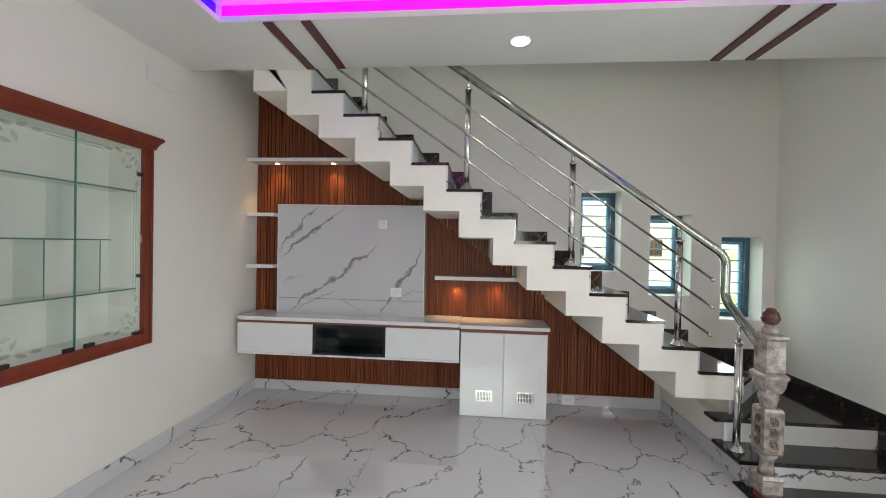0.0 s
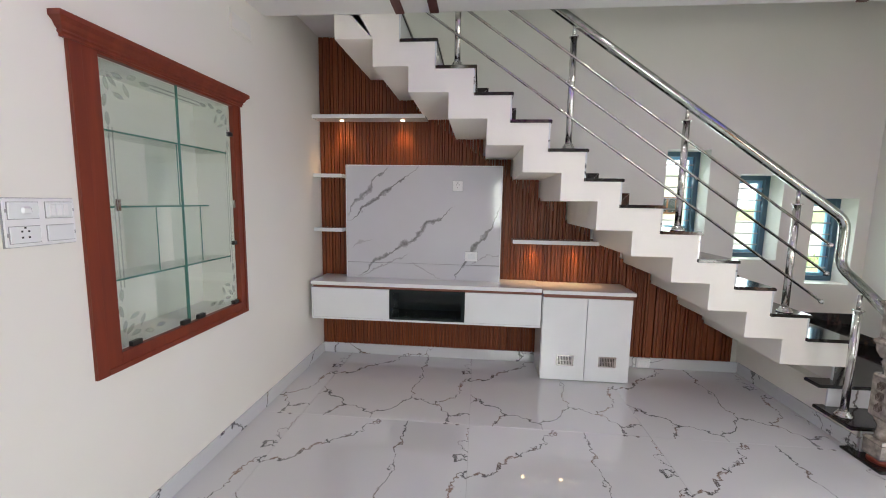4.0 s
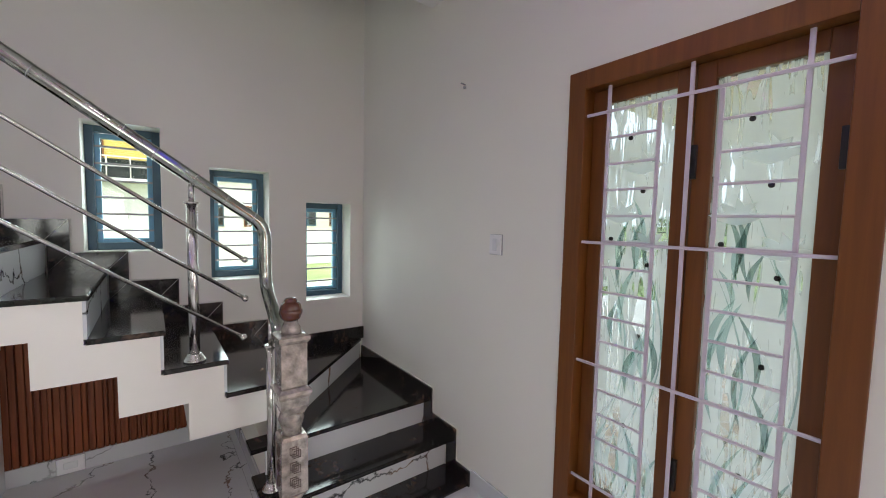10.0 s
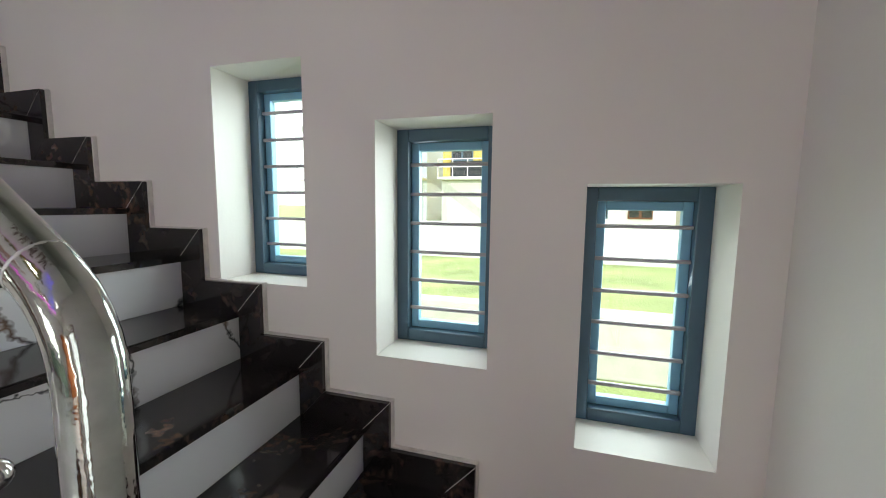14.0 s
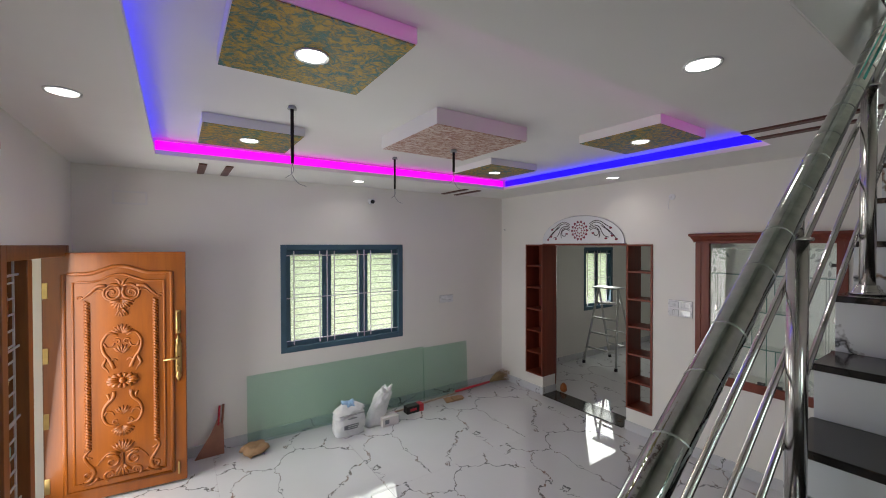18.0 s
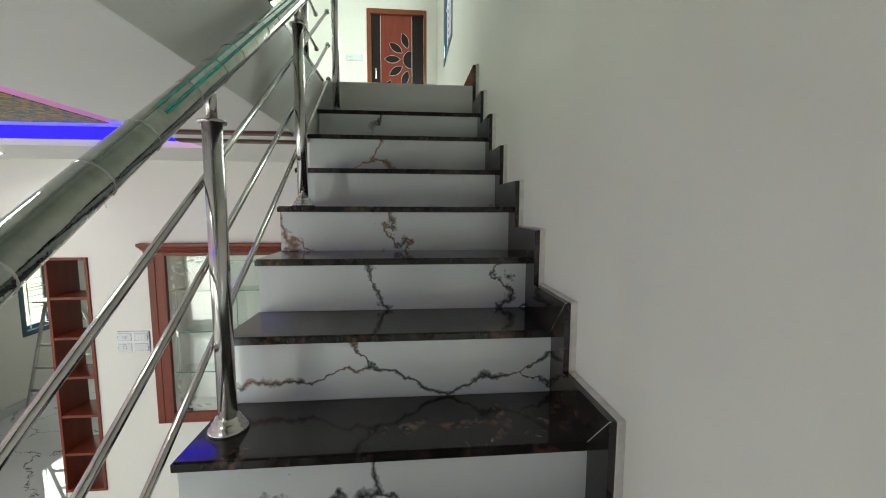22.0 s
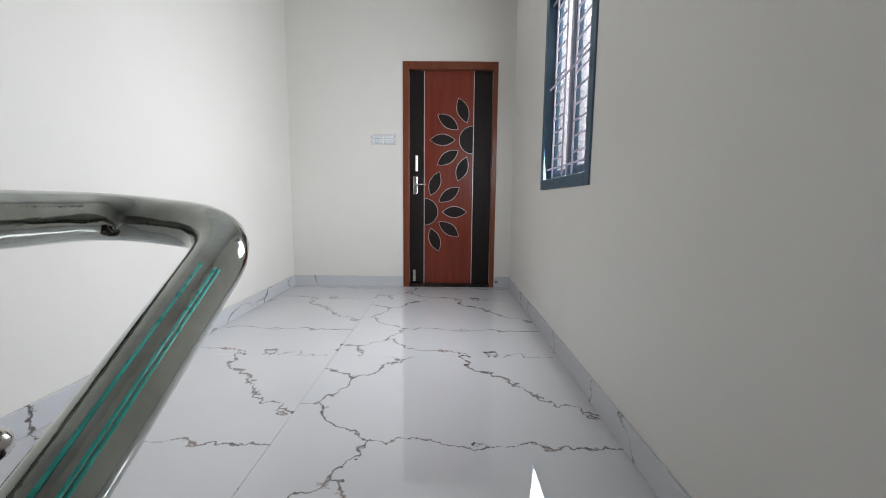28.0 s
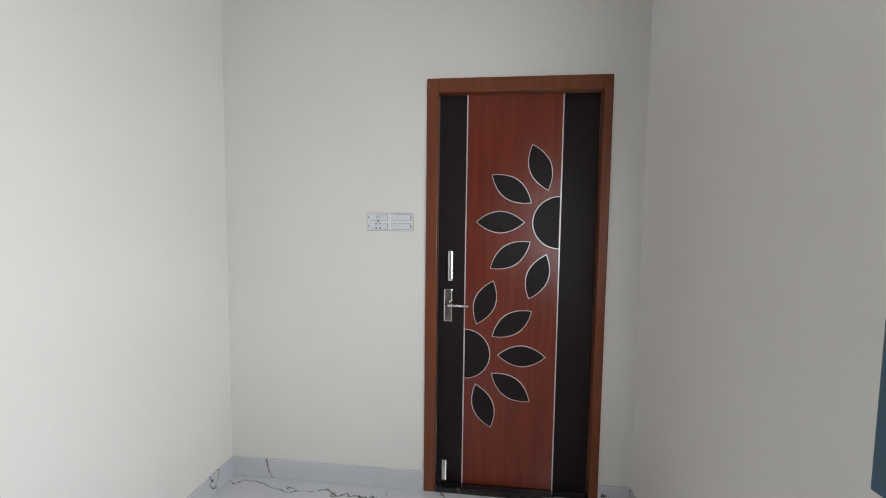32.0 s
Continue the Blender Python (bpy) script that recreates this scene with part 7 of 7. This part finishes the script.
part("cap", bbox(10.37, 10.69, -5.01, -4.69, 1.23, 1.29, 0.01), GRANITE, gp)
GATEBLUE = plain("gate_blue_paint", (0.13, 0.27, 0.38), 0.45, var=0.06)
gate = thing("metal_gate", (10.72, -3.4, -0.16), "slate-blue sheet metal gate", "gate")
for y in [-4.70 + 0.2 * i for i in range(15)]:
    part("board", bbox(10.50, 10.53, y, y + 0.19, -0.1, 1.04, 0.004), GATEBLUE, gate)
for z in (-0.1, 0.05, 0.90, 1.04):
    part("gate_rail", bbox(10.48, 10.55, -4.70, -1.70, z, z + 0.05, 0.004), GATEBLUE, gate)
col = thing("porch_column", (9.95, -4.98, -0.16), "plum-brown porch column with white bands", "column")
part("shaft", bbox(9.80, 10.14, -5.13, -4.79, -0.16, 2.719, 0.012), PLUM, col)
part("plinth", bbox(9.76, 10.18, -5.17, -4.75, -0.162, -0.08, 0.01), WHITE, col)
for z in (0.26, 0.82, 1.10, 1.74, 2.04):
    part("band", bbox(9.792, 10.148, -5.138, -4.782, z, z + 0.028, 0.004), WHITE, col, "white groove band")
rf = thing("porch_roof", (8.2, -2.9, 3.2), "cream concrete porch roof slab", "roof")
part("slab", bbox(EX + 0.235, 10.68, -5.58, -0.6, 2.72, 2.95, 0.02), WALL_OUT, rf)
part("lamp", lathe([(0.05, 0), (0.06, 0.01)], (9.42, -5.40, 2.709), 16), BRASS, rf)
pp = thing("water_pipe", (8.07, -5.64, -0.16), "grey standing water pipe with a tap", "pipe")
part("pipe", tube(bend([(8.07, -5.62, -0.16), (8.07, -5.62, 0.42), (7.9, -5.62, 0.44)], 0.03), 0.022, 10), GREYPL, pp)
part("tap", lathe([(0.02, 0), (0.028, 0.03), (0.02, 0.05)], (7.9, -5.62, 0.42), 10), STEEL, pp)
for (x, y, w, h) in ((9.35, -5.25, 0.5, 0.7), (8.5, -4.98, 0.5, 0.68)):
    s = thing("cover_slab", (x, y, -0.16), "pale square concrete cover slab on the paving", "cover slab")
    part("slab", bbox(x - w / 2, x + w / 2, y - h / 2, y + h / 2, -0.162, -0.145, 0.006), plain("pale_concrete", (0.80, 0.79, 0.77), 0.8, var=0.1), s)


def tree(x, y, h, spread, seed, trunk=True):
    random.seed(seed)
    t = thing("tree", (x, y, -0.3), "distant leafy green tree beyond the field", "tree", "trees beyond the field")
    bm = tube([(x, y, -0.3), (x + 0.1, y, h * 0.3), (x - 0.05, y + 0.1, h * 0.62)], 0.0, 8, None, True, [h * 0.028, h * 0.02, h * 0.008])
    limbs = []
    for i in range(7):
        a = 2 * math.pi * i / 7 + random.uniform(-0.3, 0.3)
        s = Vector((x, y, h * random.uniform(0.12, 0.5)))
        e = s + Vector((math.cos(a) * spread * random.uniform(0.5, 0.85), math.sin(a) * spread * random.uniform(0.5, 0.85), h * random.uniform(0.12, 0.36)))
        tube([s, (s + e) / 2 + Vector((0, 0, 0.1)), e], 0.0, 6, bm, True, [h * 0.012, h * 0.008, h * 0.003])
        limbs.append(e)
    part("trunk", bm, BARK, t)
    vs, fs = [], []
    for i in range(760):
        c = random.choice(limbs) + Vector((random.gauss(0, spread * 0.30), random.gauss(0, spread * 0.30), random.gauss(-h * 0.08, h * 0.16))) if random.random() < 0.8 else Vector((x, y, h * 0.5)) + Vector((random.gauss(0, spread * 0.4), random.gauss(0, spread * 0.4), random.gauss(0, h * 0.12)))
        r = random.uniform(0.10, 0.26) * spread * 0.42
        a, b = Vector((random.gauss(0, 1), random.gauss(0, 1), random.gauss(0, 0.6))).normalized(), Vector((random.gauss(0, 1), random.gauss(0, 1), random.gauss(0, 1))).normalized()
        k = len(vs)
        vs += [c + a * r, c + b * r * 0.7, c - a * r, c - b * r * 0.7]
        fs.append((k, k + 1, k + 2, k + 3))
    me = bpy.data.meshes.new("crown")
    me.from_pydata([v - Vector((x, y, -0.3)) for v in vs], [], fs)
    me.materials.append(FARLEAF)
    o = new("crown", me)
    o.parent = t


random.seed(21)
for i in range(34):
    tree(random.uniform(120, 165), -110 + i * 5.2 + random.uniform(-2.6, 2.6), random.uniform(4.6, 7.2) * (1.5 if i % 5 == 2 else 1), random.uniform(3.4, 5.4), 100 + i)
# tufts of field grass and small plants
vs, fs = [], []
random.seed(33)
for i in range(9000):
    x, y = 12.5 + 45 * random.random() ** 1.6, random.uniform(-40, 14)
    hgt, a = random.uniform(0.06, 0.30), random.uniform(0, math.pi)
    k, w = len(vs), random.uniform(0.02, 0.07) * (1 + x * 0.03)
    vs += [Vector((x - w * math.cos(a), y - w * math.sin(a), -0.3)), Vector((x + w * math.cos(a), y + w * math.sin(a), -0.3)), Vector((x + random.uniform(-0.15, 0.15), y + random.uniform(-0.15, 0.15), -0.3 + hgt))]
    fs.append((k, k + 1, k + 2))
me = bpy.data.meshes.new("grass")
me.from_pydata(vs, [], fs)
me.materials.append(GRASS_M)
tagged(new("grass", me), "tall rough field grass", "grass", kind="stuff")
# north side: lawn strip, white wall, neighbour houses
nw = thing("boundary_wall", (3.0, 12.3, -0.3), "white boundary wall across the side lawn", "wall")
part("wall", bbox(-25, 30, 12.3, 12.5, -0.3, 0.95, 0.01), plain("white_wall_paint", (0.80, 0.79, 0.76), 0.8, var=0.06, scale=1.5), nw)
np_ = thing("side_wall", (3.0, 3.2, -0.3), "low white wall along the side lawn", "wall")
part("wall", bbox(-20, 30, 3.2, 3.4, -0.3, 0.43, 0.02), plain("pale_low_wall", (0.74, 0.73, 0.70), 0.8, var=0.08), np_)


def house(x, y, w, dep, h, mat, label, storeys, seed):
    t = thing("house", (x, y, -0.3), label, "house", "neighbour houses")
    part("wall", bbox(x - w / 2, x + w / 2, y, y + dep, -0.3, h, 0.02), mat, t)
    part("parapet", bbox(x - w / 2 - 0.15, x + w / 2 + 0.15, y - 0.15, y + dep, h, h + 0.5, 0.02), WHITE, t)
    sh = h / storeys
    for s in range(storeys):
        z = s * sh
        if s:
            bl = part("balcony", bbox(x - w / 2, x + w / 2, y - 1.0, y, z - 0.12, z + 0.02, 0.02), WHITE, t)
            for j in range(int(w / 0.8) + 1):
                part("baluster", bbox(x - w / 2 + j * 0.8, x - w / 2 + j * 0.8 + 0.05, y - 0.98, y - 0.94, z, z + 0.9, 0), STEEL, bl)
            for zz in (0.5, 0.9):
                part("balcony_rail", bbox(x - w / 2, x + w / 2, y - 0.98, y - 0.94, z + zz, z + zz + 0.05, 0), STEEL, bl)
        for j in range(int(w / 2.2)):
            u = x - w / 2 + 1.1 + j * 2.2
            wd = part("window", bbox(u - 0.6, u + 0.6, y - 0.06, y + 0.02, z + 0.9, z + 2.1, 0.01), DARKWOOD if j % 2 else BLUE, t)
            for q in (-0.3, 0.3):
                part("pane", bbox(u + q - 0.24, u + q + 0.24, y - 0.075, y - 0.055, z + 1.0, z + 2.0, 0), DARKGLASS, wd)
    return t


YEL = bpy.data.materials.new("yellow_brick_paint")
_nn, _ll, _pp = nodes_of(YEL)
_br = _nn.new("ShaderNodeTexBrick")
for _i, _c in ((1, (0.62, 0.46, 0.08)), (2, (0.55, 0.40, 0.07)), (3, (0.70, 0.58, 0.25))):
    _br.inputs[_i].default_value = (*_c, 1)
_br.inputs["Scale"].default_value = 3.0
_ll.new(scaled(_nn, _ll, coords(_nn, _ll, True), (1, 1, 1)), _br.inputs["Vector"])
_tc = _nn.new("ShaderNodeSeparateXYZ")
_cb = _nn.new("ShaderNodeCombineXYZ")
_ge = _nn.new("ShaderNodeNewGeometry")
_ll.new(_ge.outputs["Position"], _tc.inputs[0])
_ll.new(_tc.outputs[0], _cb.inputs[0]), _ll.new(_tc.outputs[2], _cb.inputs[1])
_ll.new(_cb.outputs[0], _br.inputs["Vector"])
_ll.new(_br.outputs["Color"], _pp.inputs["Base Color"])
house(1.2, 20, 6.5, 8, 6.0, YEL, "yellow brick two-storey house with a balcony", 2, 1)
house(7.5, 22, 5.0, 8, 3.4, plain("white_house_paint", (0.72, 0.72, 0.70), 0.8, var=0.06), "plain white single-storey neighbour house", 1, 2)
house(-8.5, 23, 9.0, 8, 6.4, plain("pale_blue_house_paint", (0.55, 0.62, 0.66), 0.8, var=0.06), "pale blue two-storey house", 2, 3)
house(15.5, 26, 8.0, 8, 3.6, plain("cream_house_paint", (0.70, 0.66, 0.56), 0.8, var=0.06), "plain cream single-storey neighbour house", 1, 4)
t = thing("water_tank", (-0.4, 22, 6.5), "blue plastic roof water tank", "water tank")
part("tank", lathe([(0.5, 0), (0.55, 0.1), (0.55, 0.9), (0.3, 1.1), (0.2, 1.15)], (-0.4, 22, 6.5), 20), LIGHTBLUE, t)
_h = bpy.data.objects["house"]
part("lower_wall", bbox(-2.07, 4.47, 19.9, 19.985, -0.3, 2.86, 0.01), plain("pale_lower_storey_paint", (0.66, 0.66, 0.62), 0.8, var=0.06), _h, "pale painted lower storey")
# no recess is cut: a flat dark panel paints its shade
part("recess_shade", bbox(-1.6, 4.0, 19.93, 19.98, 3.03, 3.92, 0.01), DARKGLASS, _h, "flat dark panel standing for the balcony recess's shade")
for _i in range(10):
    part("outer_stair_step", bbox(1.2 + _i * 0.28, 1.5 + _i * 0.28, 19.2, 19.88, -0.3, 2.6 - _i * 0.28, 0.01), WHITE, _h)
# low scrub before the trees, and posts across the field
for i in range(24):
    tree(random.uniform(95, 118), -92 + i * 6.0 + random.uniform(-2.5, 2.5), random.uniform(0.9, 1.7), random.uniform(3.0, 5.0), 300 + i)
random.seed(5)
for i in range(22):
    _x, _y = 30 + random.uniform(-1, 1), -30 + i * 1.9
    t = thing("fence_post", (_x, _y, -0.3), "pale stone fence post in the field", "fence post", "fence posts in the field")
    part("post", bbox(_x - 0.07, _x + 0.07, _y - 0.07, _y + 0.07, -0.3, random.uniform(0.75, 1.05), 0.02), GREYBAR, t)
t = thing("field_netting", (30.1, -12, 0.9), "dark torn netting strung along the field posts", "netting")
part("netting", tube([(30.1 + 0.1 * math.sin(q), -32 + q * 2.2, 1.0 + 0.05 * math.sin(q * 1.7)) for q in range(21)], 0.035, 5), BLACKPL, t)
random.seed(44)
for i in range(16):
    _x, _y, _r = random.uniform(19, 28), random.uniform(-22, -6), random.uniform(0.14, 0.34)
    t = thing("field_stone", (_x, _y, -0.3), "pale broken stone lying in the field", "stone", "stones in the field")
    bm = bmesh.new()
    bmesh.ops.create_icosphere(bm, subdivisions=2, radius=_r)
    for q in bm.verts:
        q.co = Vector((_x, _y, -0.28 + _r * 0.4)) + q.co * (1 + 0.5 * noise.noise(q.co * 5 + Vector((i, 0, 0))))
    part("stone", bm, GREYBAR if i % 3 else WHITE, t)
# beyond the south windows: a green plot and wall
sw = thing("plot_wall", (0.0, -9.0, -0.3), "pale plot wall behind the house", "wall")
part("wall", bbox(-20, 12, -9.2, -9.0, -0.3, 0.9, 0.01), WALL_OUT, sw)
vs, fs = [], []
random.seed(8)
for i in range(5000):
    x, y, z = random.uniform(-12, 8), random.uniform(-13, -9.6), -0.3 + 3.2 * random.random() ** 0.9
    a, b = Vector((random.gauss(0, 1), random.gauss(0, 1), random.gauss(0, 1))).normalized() * 0.16, Vector((random.gauss(0, 1), random.gauss(0, 1), random.gauss(0, 1))).normalized() * 0.10
    c, k = Vector((x, y, z)), len(vs)
    vs += [c + a, c + b, c - a, c - b]
    fs.append((k, k + 1, k + 2, k + 3))
me = bpy.data.meshes.new("hedge")
me.from_pydata(vs, [], fs)
me.materials.append(HEDGE)
tagged(new("hedge", me), "dense green shrubs behind the plot wall", "shrubs", kind="stuff")


# ---- floor tiles, one object each ----
def tiles(parent, x0, x1, y0, y1, z, tw, th, name, mat, keep=lambda a, b, c, d: True, thick=0.006, gap=0.0012, ox=0.0, oy=0.0, alt=None, turn=True):
    memo = {}
    i0, i1 = math.floor((x0 - ox) / tw), math.ceil((x1 - ox) / tw)
    j0, j1 = math.floor((y0 - oy) / th), math.ceil((y1 - oy) / th)
    for i in range(i0, i1):
        for j in range(j0, j1):
            a, b = max(x0, ox + i * tw) , min(x1, ox + (i + 1) * tw)
            c, e = max(y0, oy + j * th), min(y1, oy + (j + 1) * th)
            if b - a < 0.01 or e - c < 0.01 or not keep(a, b, c, e):
                continue
            cx, cy = ox + (i + 0.5) * tw, oy + (j + 0.5) * th
            m = alt if alt and (i + j) % 2 else mat
            key = (round(a - cx, 3), round(b - cx, 3), round(c - cy, 3), round(e - cy, 3), m.name)
            if key not in memo:
                bm = bbox(a - cx + gap / 2, b - cx - gap / 2, c - cy + gap / 2, e - cy - gap / 2, -thick, 0, min(0.0008, thick / 4), 1)
                me = bpy.data.meshes.new(name)
                bm.to_mesh(me)
                bm.free()
                me.materials.append(m)
                memo[key] = me
            o = new(name, memo[key])
            o.location = (cx, cy, z)
            o.parent = parent


tiles(floor, -5.0, EX, SY, 0.0, 0.0, 1.18, 1.18, "tile", FLOORTILE, lambda a, b, c, d: True, ox=0.3, oy=0.0)
tiles(floor_up, UX, 0.017, UY, 0.0, UZ, 1.18, 1.18, "tile", FLOORTILE, ox=-0.03, oy=0.0)
tiles(floor_up, 0.017, EX, UY, -1.225, UZ, 1.18, 1.18, "tile", FLOORTILE, ox=-0.03, oy=0.0)
tiles(bpy.data.objects["pavement"], EX + 0.24, 10.6, -5.73, 1.0, -0.155, 0.3, 0.3, "paver", PAVER_X, lambda a, b, c, d: not (b < 6.38 and c > -4.95 and d < -3.2) and a < 10.5 and c < -1.2, 0.007, 0.004)
